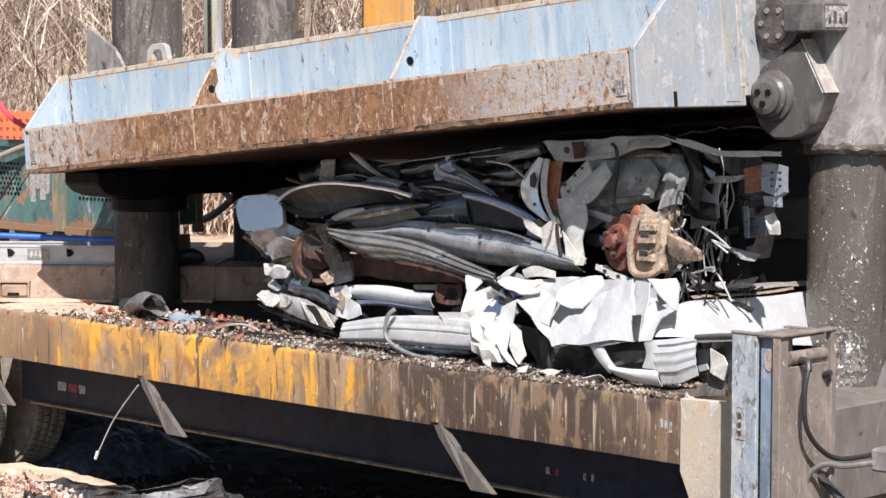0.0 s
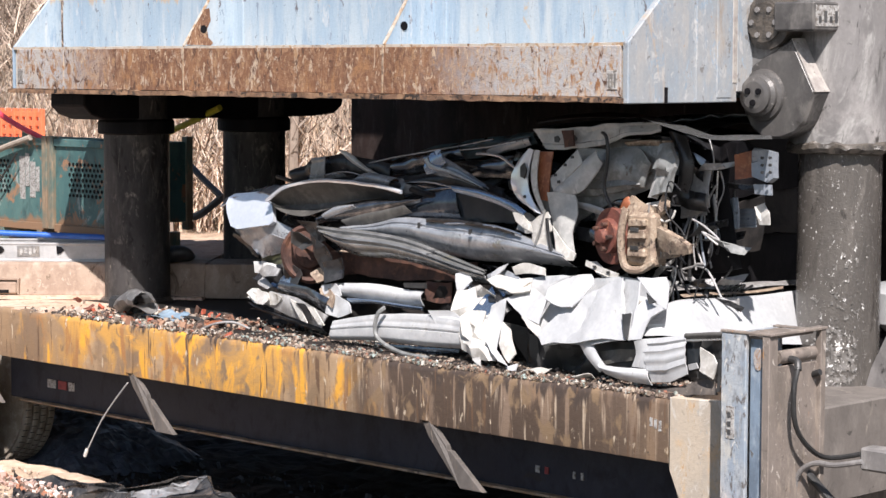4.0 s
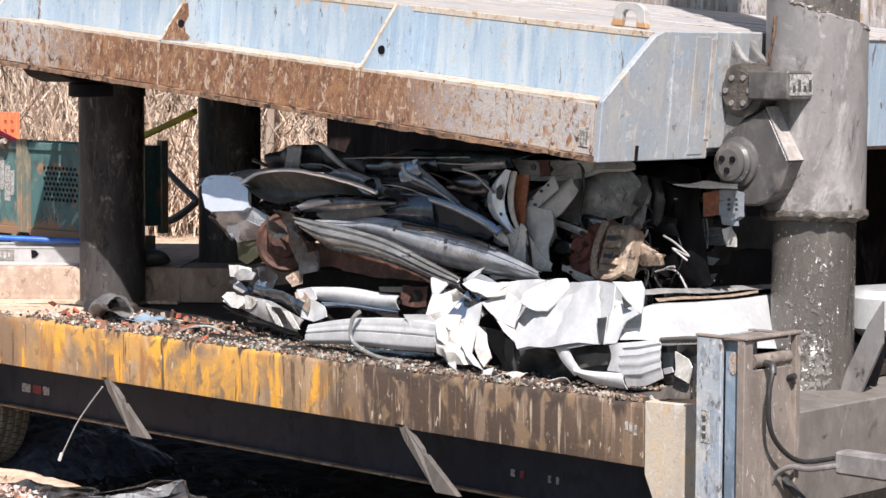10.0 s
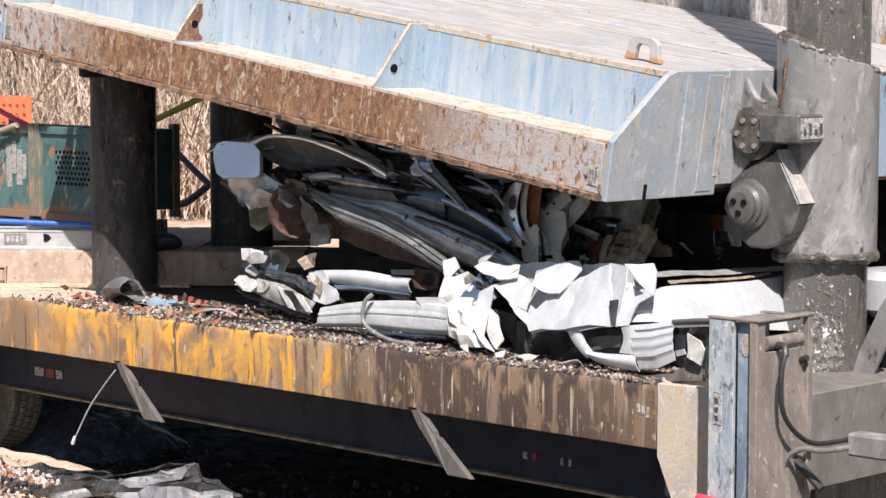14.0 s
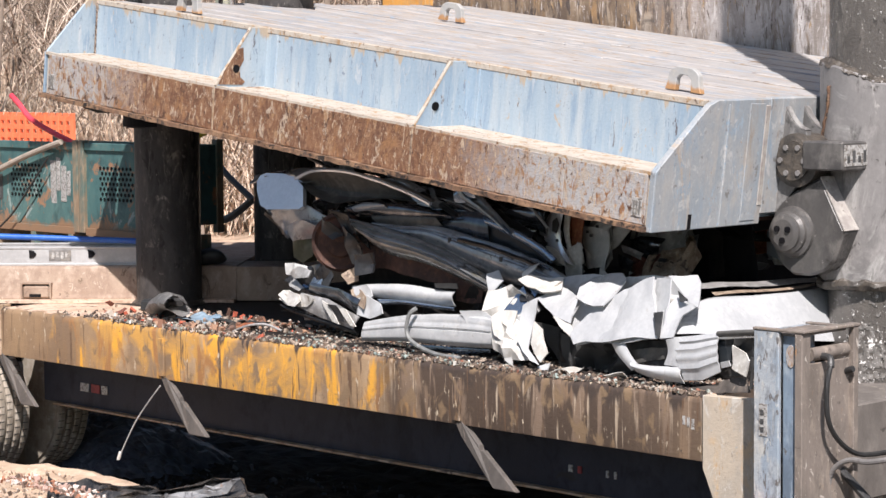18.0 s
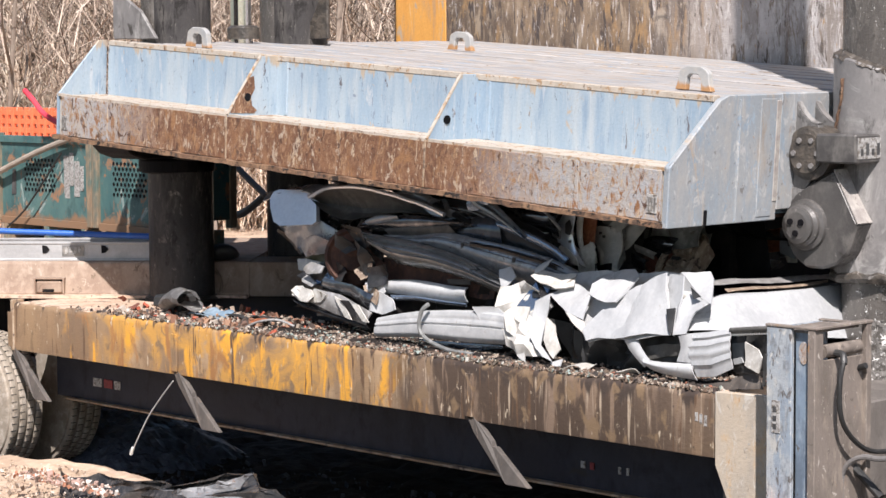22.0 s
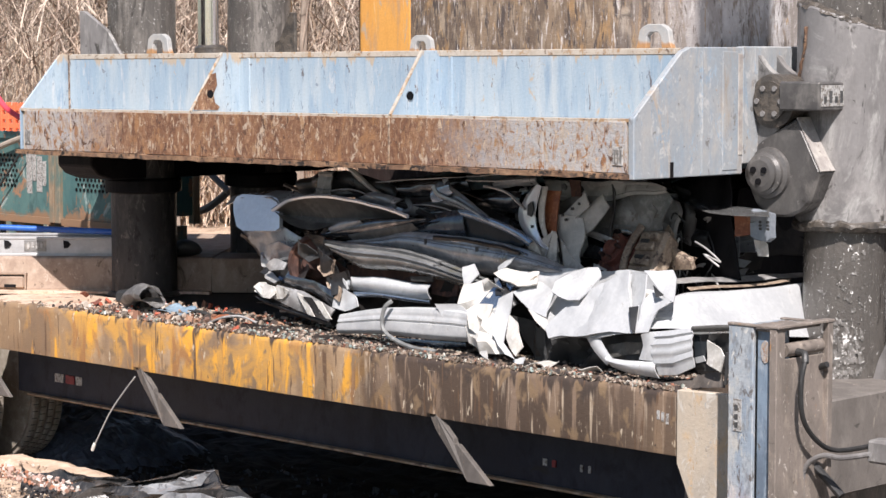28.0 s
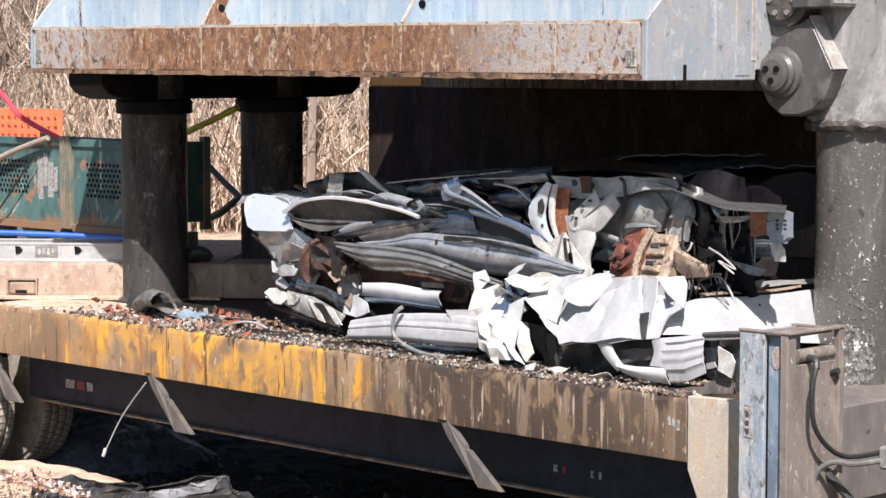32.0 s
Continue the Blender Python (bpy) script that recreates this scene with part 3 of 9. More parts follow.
def tube(points, r, seg=8, bm=None, taper=1.0):
    """A round bar, hose or wire along points (smoothed)."""
    pts = [Vector(p) for p in points]
    if len(pts) > 2:
        fine = []
        for i in range(len(pts) - 1):
            p0, p1, p2, p3 = pts[max(i - 1, 0)], pts[i], pts[i + 1], pts[min(i + 2, len(pts) - 1)]
            for k in range(4):
                t = k / 4
                fine.append(0.5 * ((2 * p1) + (p2 - p0) * t + (2 * p0 - 5 * p1 + 4 * p2 - p3) * t * t + (3 * p1 - p0 - 3 * p2 + p3) * t ** 3))
        pts = fine + [pts[-1]]
    b = bm or bmesh.new()
    rings = []
    up = Vector((0.31, 0.2, 0.93)).normalized()
    for i, p in enumerate(pts):
        d = (pts[min(i + 1, len(pts) - 1)] - pts[max(i - 1, 0)]).normalized()
        u = d.cross(up).normalized()
        v = d.cross(u)
        rr = r * (1 + (taper - 1) * i / (len(pts) - 1))
        rings.append([b.verts.new(p + rr * (u * math.cos(2 * math.pi * k / seg) + v * math.sin(2 * math.pi * k / seg))) for k in range(seg)])
    for p, q in zip(rings, rings[1:]):
        for k in range(seg):
            b.faces.new((p[k], p[(k + 1) % seg], q[(k + 1) % seg], q[k]))
    b.faces.new(rings[0][::-1]), b.faces.new(rings[-1])
    return b


def ragged(bm, cuts, amount, size, seed=0.0):
    """A long bar whose edges are chipped and bent along its length."""
    far = [e for e in bm.edges if e.calc_length() > 1.0]
    bmesh.ops.subdivide_edges(bm, edges=far, cuts=cuts)
    return rough_up(bm, amount, size, seed, (0, 1, 1))


def rough_up(bm, amount, size, seed=0.0, axes=(1, 1, 1)):
    for v in bm.verts:
        d = noise.noise_vector(v.co * size + Vector((seed, seed * 1.7, -seed)))
        v.co += Vector((d.x * axes[0], d.y * axes[1], d.z * axes[2])) * amount
    return bm


# ---- ground: one sheet to the horizon, painted dark under the machine for its shade ----
# the rim of the pit that is trodden out under the press
RIM_X = (-9.0, -2.9, -2.5, -2.1, -1.6, -1.1, -0.74, -0.4, 0.3, 1.0, 3.6)
RIM_Y = (-0.9, -0.34, -0.14, -0.01, -0.03, -0.22, -0.36, -0.50, -1.3, -2.2, -2.2)


def pit(x, y):
    """0 on the sand, 1 down in the pit."""
    d = (y - float(np.interp(x, RIM_X, RIM_Y)) - 0.07 * noise.noise(Vector((x, y, 0)) * 2.6)) / 0.16
    side = min(1.0, max(0.0, (x + 9.0) / 0.3)) * min(1.0, max(0.0, (3.7 - x) / 0.3)) * min(1.0, max(0.0, (3.7 - y) / 0.3))
    return min(1.0, max(0.0, d)) * side


gb = bmesh.new()
bmesh.ops.create_grid(gb, x_segments=230, y_segments=230, size=9, matrix=Matrix.Translation((-2.5, 0, 0)))
for v in gb.verts:
    x, y = v.co.x, v.co.y
    rim = y - float(np.interp(x, RIM_X, RIM_Y))
    v.co.z = 0.03 * noise.noise(v.co * 1.3) + 0.022 * noise.noise(v.co * 4.0) + 0.018 * noise.noise(v.co * 11) + 0.07 * max(0, 1 - abs(rim + 0.12) / 0.5) - 0.34 * pit(x, y)
edge = [e for e in gb.edges if e.is_boundary]
ring = bmesh.ops.extrude_edge_only(gb, edges=edge)["geom"]
for v in [g for g in ring if isinstance(g, bmesh.types.BMVert)]:
    v.co = Vector(((v.co.x + 2.5) * 180 - 2.5, v.co.y * 180, -0.05))
yard = part("ground", gb, M_SAND, None, "pale sandy dirt ground with scattered stones", "structure")
# unseen ground in front is darkened so less light bounces onto the cars
yard.data.materials.append(M_YARD)
for f in yard.data.polygons:
    if f.center.y < -2.2 or f.center.x > 1.4:
        f.material_index = 1
# blackened soil sheet: the shade behind the sand ridge is in its colour
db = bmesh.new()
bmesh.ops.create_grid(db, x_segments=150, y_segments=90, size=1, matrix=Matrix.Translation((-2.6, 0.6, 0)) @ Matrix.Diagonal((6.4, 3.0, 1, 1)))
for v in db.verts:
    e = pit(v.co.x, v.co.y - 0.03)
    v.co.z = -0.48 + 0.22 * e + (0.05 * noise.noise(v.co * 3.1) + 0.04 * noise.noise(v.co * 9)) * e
part("oily_soil", db, M_DARKDIRT, None, "soil beneath the press, blackened for the shade there", "structure")

# ---- stained steel wall behind the press ----
wb = box(-3.80, 7.0, 4.3, 4.42, 0.3, 6.0, 0.01)
back_wall = part("wall_back", wb, M_WALL, None, "tall grey steel wall streaked with grime behind the press", "structure")
part("lower_plate", box(-3.79, 6.5, 4.28, 4.297, 0.4, 2.6, 0.003), M_LOWERWALL, back_wall, "near-black red-brown lower plate")
part("orange_panel", box(-3.76, -3.147, 4.285, 4.297, 2.61, 6.0, 0.003), M_ORANGE, back_wall, "faded orange painted panel")

# ---- the bed of the press ----
bed = thing("press_bed", "long rust-streaked yellow steel bed of a car press", "press bed")
part("deck", box(-3.2, 3.24, 0.02, 0.70, 1.02, 1.09, 0.006), M_DECK, bed, "worn brown steel deck strewn with dirt")
# rear deck, painted dark for the shade under the platen
part("deck", box(-3.2, 3.24, 0.701, 3.1, 1.02, 1.087, 0.006), M_SHADEDECK, bed, "rear steel deck, blackened for the platen's shade")
# the front plate, of four lengths welded end to end, with a worn round upper edge
xs = [-3.2, -1.30, 0.42, 1.95, 3.235]
for i, (x0, x1) in enumerate(zip(xs, xs[1:])):
    rim = [(0.052, 0.75), (0.002, 0.75), (0.0, 0.76), (0.0, 1.055), (0.004, 1.075), (0.014, 1.088), (0.03, 1.094), (0.052, 1.095)]
    plate = prism(rim, "x", x0, x1)
    bmesh.ops.subdivide_edges(plate, edges=[e for e in plate.edges if e.calc_length() > 1.0], cuts=70)
    for v in plate.verts:
        if v.co.z > 1.0 and abs(v.co.x - x0) > 0.01 and abs(v.co.x - x1) > 0.01:
            v.co.z += 0.009 * noise.noise(Vector((v.co.x * 5, 0, 3))) + 0.006 * noise.noise(Vector((v.co.x * 17, 0, 8))) - 0.003
    part("beam_panel", plate, M_YELLOW, bed, smooth=True)
    if i:
        part("weld_bead", rough_up(box(x0 - 0.006, x0 + 0.006, -0.004, 0.004, 0.755, 1.05, 0.002), 0.003, 30), M_YELLOW, bed)
part("lower_beam", box(-3.12, 3.2, 0.30, 0.34, 0.40, 0.76, 0.004), M_WEB, bed, "black web plate of the lower beam")
part("lower_flange", box(-2.95, 3.2, 0.25, 0.36, 0.388, 0.402, 0.003), M_LIP, bed, "rusty lower flange edge")
part("cross_beam", box(-3.1, 3.2, 1.5, 1.6, 0.42, 1.02, 0.01), M_BLACK, bed)
part("end_stop", box(-3.235, -3.2, -0.01, 0.09, 0.745, 1.11, 0.005), M_LIP, bed)
for x in (-3.2, -1.28, 1.47):
    b = bmesh.new()
    a0, a1 = Vector((x - 0.07, 0.0, 0.78)), Vector((x + 0.27, -0.03, 0.42))
    vs = [a0, a0 + Vector((0.06, 0, 0)), a0 + Vector((0.20, 0, -0.13)), a0 + Vector((0.205, 0, -0.165)), a0 + Vector((0.235, 0, -0.16)), a1 + Vector((0.18, 0, 0)), a1, a0 + Vector((0.17, 0, -0.20)), a0 + Vector((0.06, 0, -0.10))]
    lo = [b.verts.new(p) for p in vs]
    hi = [b.verts.new(p + Vector((0.01, 0.03, 0.0))) for p in vs]
    b.faces.new(lo), b.faces.new(hi[::-1])
    for i in range(9):
        j = (i + 1) % 9
        b.faces.new((lo[j], lo[i], hi[i], hi[j]))
    part("strut_foot", box(x - 0.07, x - 0.01, -0.012, 0.0, 0.77, 1.02, 0.003), M_YELLOW, bed)
    part("strut", bevel(b, 0.004), M_STRUT, bed, "grey-brown slanting steel strut")

# ---- columns ----
COL_R = 0.235
for x, y in ((-2.53, 1.0), (-2.53, 2.11), (3.16, 1.565)):
    c = thing("guide_column", "thick dark oily steel guide column of the press", "column", "columns of the press", (x, y, 0))
    z0 = 1.05 if x < 0 else 0.3
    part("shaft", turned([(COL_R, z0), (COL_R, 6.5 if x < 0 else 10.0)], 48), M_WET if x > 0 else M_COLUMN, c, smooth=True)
    if x < 0:
        part("base_ring", turned([(COL_R + 0.035, z0), (COL_R + 0.035, z0 + 0.05), (COL_R + 0.01, z0 + 0.07)], 48), M_GREASE, c)


def smear(a0, a1, z0, z1, seed, cut):
    """A ragged patch of thick wet grease clinging to the end column."""
    b = bmesh.new()
    na, nz = int((a1 - a0) / 1.6), int((z1 - z0) / 0.007)
    rows = []
    for i in range(na + 1):
        a = radians(a0 + (a1 - a0) * i / na)
        rows.append([b.verts.new(((COL_R + 0.003 + 0.010 * abs(noise.noise(Vector((a * 16, k * 0.11, seed))))) * math.cos(a), (COL_R + 0.003 + 0.010 * abs(noise.noise(Vector((a * 16, k * 0.11, seed))))) * math.sin(a), z0 + (z1 - z0) * k / nz)) for k in range(nz + 1)])
    for i in range(na):
        for k in range(nz):
            u, w = 2 * i / na - 1, 2 * k / nz - 1
            if noise.noise(Vector((i * 0.23, k * 0.20, seed))) + 0.5 * noise.noise(Vector((i * 0.6, k * 0.5, seed + 3))) > cut + 0.55 * (u * u + w * w):
                b.faces.new((rows[i][k], rows[i + 1][k], rows[i + 1][k + 1], rows[i][k + 1]))
    bmesh.ops.delete(b, geom=[v for v in b.verts if not v.link_faces], context="VERTS")
    return b


# grease patches laid where the column glints, sparkle painted in
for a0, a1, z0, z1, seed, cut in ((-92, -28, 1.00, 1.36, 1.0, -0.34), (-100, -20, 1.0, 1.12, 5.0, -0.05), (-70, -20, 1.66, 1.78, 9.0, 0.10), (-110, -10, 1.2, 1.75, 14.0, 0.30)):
    part("grease_smear", smear(a0, a1, z0, z1, seed, cut), M_SMEAR, c, "wet grease smear with glints painted as pale flecks", smooth=True)

# beam above the view, added to throw shade on the crates
crown = thing("unseen_shade_beam", "unseen steel beam over the paired columns, added to cast shade", "crown beam")
part("beam", box(-2.95, -2.1, -0.35, 2.75, 4.75, 7.0, 0.02), M_COLUMN, crown)
part("cap", box(-3.0, -2.05, -0.4, 2.8, 7.0, 7.06, 0.01), M_COLUMN, crown)
# added out-of-view plate that shades the left end of the back wall
part("rear_plate", box(-2.95, -1.5, 2.752, 3.06, 4.75, 4.79, 0.004), M_COLUMN, crown)

# ---- moving platen ----
platen = thing("press_platen", "tilting pale blue steel platen with rusted front band", "press platen", at=(0, 0, 2.2))
PX0, PX1, PB, PL, PT, PF, PY1 = -2.757, 2.81, 0.24, 0.55, 0.93, 0.5, 4.2
part("body", box(PX0 + 0.05, PX1 - 0.03, PF, PY1, PB + 0.02, PT - 0.03, 0.0), M_BLUE, platen, "pale blue streaked face")
part("ledge", box(PX0 + 0.02, PX1 - 0.01, 0.115, PF, PB + 0.02, PL - 0.004, 0.004), M_LEDGE, platen, "bleached ledge")
bx = [PX0 + 0.06, -2.15, -0.86, 0.985, 2.2, PX1 - 0.02]
for i, (x0, x1) in enumerate(zip(bx, bx[1:])):
    part("band_panel", box(x0 + 0.002, x1 - 0.002, 0.098, 0.116, PB + 0.03, PL - 0.008, 0.003), M_RUST, platen)
part("band_edge", ragged(box(PX0 + 0.01, PX1, 0.10, 0.13, PL - 0.012, PL + 0.006), 150, 0.004, 10.0, 5.0), M_LEDGE, platen)
part("bottom_flange", ragged(box(PX0, PX1, 0.06, 0.3, PB, PB + 0.028), 150, 0.010, 9.0), M_FLANGE, platen, "chipped rusty lower edge")
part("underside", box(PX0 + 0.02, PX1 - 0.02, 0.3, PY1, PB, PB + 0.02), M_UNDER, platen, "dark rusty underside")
for x, mat in ((PX0, M_BLUE), (-0.86, M_BLUE), (0.985, M_BLUE)):
    tip = 0.36 if x > -2 else 0.44
    g = prism([(0.10, PB + 0.03), (0.10, PL), (tip, PT), (PF + 0.01, PT), (PF + 0.01, PB + 0.03)], "x", x, x + 0.016, 0.003)
    plate = part("gusset", g, mat, platen)
    if x > -2:
        hole = turned([(0.026, 0), (0.026, 0.009)], 20, Matrix.Translation((x + 0.014, 0.25, 0.665)) @ Matrix.Rotation(radians(90), 4, "Y"))
        part("gusset_hole", hole, M_BLACK, plate)
        part("stiffener", box(x + 0.10, x + 0.125, PF - 0.008, PF + 0.01, PL, PT - 0.036, 0.003), M_BLUE, platen)
for x in (-0.86, 0.985):
    part("band_seam", rough_up(box(x - 0.008, x + 0.008, 0.092, 0.10, PB + 0.03, PL, 0.003), 0.005, 20), M_LIP, platen)
    part("gusset_rim", prism([(0.098, PL), (0.094, PL + 0.01), (0.356, PT + 0.002), (0.365, PT)], "x", x - 0.002, x + 0.018), M_LEDGE, platen)
rp = prism([(0.115, 0.565), (0.15, 0.64), (0.20, 0.71), (0.26, 0.79), (0.30, 0.80), (0.31, 0.72), (0.28, 0.67), (0.29, 0.61), (0.33, 0.58), (0.31, 0.56)], "x", -0.844, -0.840)
part("rust_patch", rp, M_RUST, platen, "rust-eaten patch round the gusset hole")
part("top_lip", box(PX0 + 0.05, PX1 - 0.02, PF - 0.004, PF + 0.05, PT - 0.035, PT, 0.003), M_LEDGE, platen)
ny = 16
for i in range(ny):
    y0 = PF + 0.05 + i * (PY1 - PF - 0.05) / ny
    y1 = PF + 0.05 + (i + 1) * (PY1 - PF - 0.05) / ny
    k = random.uniform(-1.0, 1.2)
    for x0, x1 in ((PX0 + 0.05, k - 0.006), (k + 0.006, PX1 - 0.02)):
        part("top_plank", box(x0, x1, y0 + 0.008, y1 - 0.008, PT - 0.03, PT - random.uniform(0.0, 0.012), 0.006), M_TOP, platen)
for x, y in ((-1.83, 0.62), (-1.4, 2.72), (2.45, 0.75)):
    lug = prism([(x - 0.13, PT), (x - 0.115, PT + 0.04), (x - 0.105, PT + 0.10), (x - 0.085, PT + 0.118), (x - 0.05, PT + 0.135), (x + 0.05, PT + 0.135), (x + 0.085, PT + 0.118), (x + 0.105, PT + 0.10), (x + 0.115, PT + 0.04), (x + 0.13, PT), (x + 0.055, PT), (x + 0.05, PT + 0.07), (x + 0.03, PT + 0.09), (x - 0.03, PT + 0.09), (x - 0.05, PT + 0.07), (x - 0.055, PT)], "y", y - 0.02, y + 0.02, 0.004)
    part("lifting_lug", lug, M_LUG, platen, "pale welded lifting lug with rusty foot")
# end face with hinge cheeks
ef = prism([(0.10, PB - 0.005), (0.10, PL + 0.01), (0.44, PT - 0.07), (0.50, PT - 0.02), (0.57, PT + 0.005), (1.03, PT + 0.005), (1.03, PB - 0.005)], "x", PX1 - 0.01, PX1 + 0.03, 0.005)
part("end_plate", ef, M_PALE, platen, "faded grey-blue end plate with grease stains")
part("end_rib", box(PX1 + 0.028, PX1 + 0.040, 0.66, 0.672, PB, PT - 0.02, 0.002), M_PALE, platen)
part("end_rib", box(PX1 + 0.026, PX1 + 0.034, 0.85, 0.98, PB + 0.02, PT - 0.02, 0.002), M_PALE, platen)
part("end_notch", box(PX1 + 0.024, PX1 + 0.034, 0.40, 0.425, PB - 0.004, PB + 0.08), M_BLACK, platen)
for y0 in (1.17, 1.34):
    top = [(PX1 + 0.02 + 0.16 * u, 0.775 + 0.118 * (1 - u) ** 2) for u in (0, 0.12, 0.25, 0.4, 0.55, 0.7, 0.85, 1.0)]
    low = [(PX1 + 0.21, 0.70), (PX1 + 0.23, 0.60), (PX1 + 0.19, 0.50)] + [(PX1 + 0.02 + 0.12 * u, 0.285 + 0.16 * u ** 1.4) for u in (1.0, 0.75, 0.5, 0.25, 0.0)]
    part("hinge_cheek", prism(top + low, "y", y0, y0 + 0.045, 0.004), M_CHEEK, platen, "greasy flared hinge cheek")
    part("cheek_edge", prism(top + [(x + 0.004, z + 0.006) for x, z in top[::-1]], "y", y0 - 0.001, y0 + 0.046), M_SLEEVE, platen)
part("end_edge", box(PX1 + 0.026, PX1 + 0.034, 0.99, 1.03, PB + 0.1, PT - 0.03, 0.003), M_ARMEDGE, platen)
part("end_block", box(PX1 - 0.02, PX1 + 0.03, 1.031, 1.55, PB + 0.05, PT + 0.01, 0.006), M_PALE, platen)
for y, x, m in ((0.16, PX0 + 0.07, 0), (0.0, PX1 - 0.11, 0)):
    plate = part("label_plate", box(x, x + 0.07, 0.092, 0.098, PB + 0.07, PB + 0.17, 0.001), M_WORN, platen)
    for k in range(3):
        part("label_bar", box(x + 0.012 + 0.02 * k, x + 0.022 + 0.02 * k, 0.089, 0.092, PB + 0.085, PB + 0.155), M_STEEL, plate)

# ---- left carriage: cross yoke, collars, sleeves and hydraulic rod ----
carriage = thing("press_carriage", "black greasy cross yoke with two sleeves on the columns", "press carriage", at=(-2.53, 1.555, 2.44))
yk = prism([(-1.16, 0.0), (-1.16, -0.09), (-1.10, -0.15), (-0.98, -0.19), (0.98, -0.19), (1.20, -0.17), (1.28, -0.11), (1.30, 0.0)], "x", -0.2, 0.2, 0.01)
part("yoke", yk, M_BLACK, carriage, "black yoke beam with rounded ends")
for y in (-0.555, 0.555):
    col = turned([(0.26, -0.19), (0.275, -0.21), (0.275, -0.29), (0.245, -0.30)], 48, Matrix.Translation((0, y, 0)))
    part("collar", col, M_BLACK, carriage, smooth=False)
    sl = turned([(0.243, 0.05), (0.243, 1.85)], 48, Matrix.Translation((0, y, 0)))
    part("sleeve", sl, M_WET, carriage, smooth=True)
part("brace_plate", prism([(-0.33, 0.66), (-0.33, 1.00), (-0.27, 1.0), (0.0, 0.86), (0.18, 0.66)], "y", -0.86, -0.83, 0.006), M_SLEEVE, carriage, "grey brace plate at the sleeve's foot")
part("brace_plate", prism([(-0.05, 0.66), (0.28, 0.80), (0.40, 1.0), (0.46, 1.0), (0.46, 0.66)], "y", 0.50, 0.53, 0.006), M_GREASE, carriage, "dark brace plate at the sleeve's foot")
part("piston_rod", turned([(0.078, 0.1), (0.078, 1.95)], 32, Matrix.Translation((0.02, 0.04, 0))), M_CHROME, carriage, "polished chrome hydraulic rod", smooth=True)
part("rod_gland", turned([(0.12, 0.66), (0.12, 0.74), (0.09, 0.76)], 32, Matrix.Translation((0.05, 0.04, 0))), M_GREASE, carriage)

# ---- right sleeve with link arm ----
slide = thing("press_sleeve", "dark grey greasy sleeve on the end column with link arm", "press sleeve", at=(3.16, 1.565, 2.17))
sv = turned([(0.285, 0.0), (0.285, 0.5), (0.285, 1.0), (0.278, 1.01), (0.24, 1.0)], 64)
for v in sv.verts:
    if v.co.z > 0.9:
        a = math.atan2(v.co.y, v.co.x)
        v.co.z += 0.13 + 0.10 * math.cos(a + 2.5) + 0.025 * noise.noise(Vector((math.cos(a) * 4, math.sin(a) * 4, 0)))
part("sleeve", sv, M_SLEEVE, slide, "grease-smeared sleeve with a ragged top edge", smooth=True)
gr = turned([(0.236, 0.98), (0.27, 0.985), (0.286, 0.99), (0.278, 1.012), (0.245, 1.03)], 120)
for v in gr.verts:
    a = math.atan2(v.co.y, v.co.x)
    v.co.z += 0.13 + 0.10 * math.cos(a + 2.5)
part("grease_rim", rough_up(rough_up(gr, 0.010, 12), 0.014, 34), M_GREASE, slide, "caked grease along the sleeve's top")
wl = turned([(0.24, -0.035), (0.29, -0.03), (0.305, -0.005), (0.30, 0.02), (0.285, 0.03)], 64)
part("weld_ring", rough_up(wl, 0.018, 18), M_GREASE, slide, "lumpy weld and grease ring")

# local axes: x along the machine, y across it, z up from the weld
sm = rough_up(tube([(-0.088, -0.278, 1.10), (-0.10, -0.272, 1.0), (-0.125, -0.262, 0.92), (-0.15, -0.248, 0.85), (-0.16, -0.242, 0.78), (-0.15, -0.25, 0.70)], 0.010, 8), 0.010, 30)
part("weld_seam", sm, M_FLANGE, slide, "rusty lumpy weld seam")
hinge_box = part("hinge_box", box(-0.13, 0.14, -0.47, -0.20, 0.64, 0.80, 0.01), M_ARM, slide, "hinge box with a worn label")
part("label_plate", box(0.14, 0.144, -0.455, -0.23, 0.665, 0.78, 0.001), M_WORN, hinge_box)
for k in range(4):
    part("label_bar", box(0.144, 0.146, -0.43 + 0.05 * k, -0.405 + 0.05 * k, 0.685, 0.72 + 0.03 * (k % 2)), M_INK, hinge_box)
AX = Matrix.Rotation(radians(90), 4, "X")
upper_pin = part("upper_pin", turned([(0.13, -0.12), (0.15, -0.10), (0.15, 0.06), (0.11, 0.075), (0.11, 0.09)], 36, Matrix.Translation((-0.21, -0.36, 0.69)) @ AX), M_GREASE, slide, "greasy upper hinge pin")
for a in range(6):
    part("pin_bolt", turned([(0.016, 0.08), (0.016, 0.10)], 8, Matrix.Translation((-0.21 + 0.08 * math.cos(1.05 * a), -0.36, 0.69 + 0.08 * math.sin(1.05 * a))) @ AX), M_SLEEVE, upper_pin)
ARM = [(-0.14, 0.56), (-0.055, 0.60), (0.105, 0.31), (0.04, 0.14), (-0.02, 0.085), (-0.12, 0.05), (-0.24, 0.05), (-0.33, 0.11), (-0.38, 0.20), (-0.395, 0.29), (-0.375, 0.40), (-0.32, 0.46), (-0.24, 0.51)]
link_arm = part("link_arm", prism(ARM, "y", -0.40, -0.22, 0.014), M_ARM, slide, "thick curved link arm")
part("arm_edge", prism([(-0.052, 0.604), (0.109, 0.312), (0.104, 0.308), (-0.057, 0.60)], "y", -0.40, -0.22), M_ARMEDGE, link_arm, "worn pale edge of the link arm")
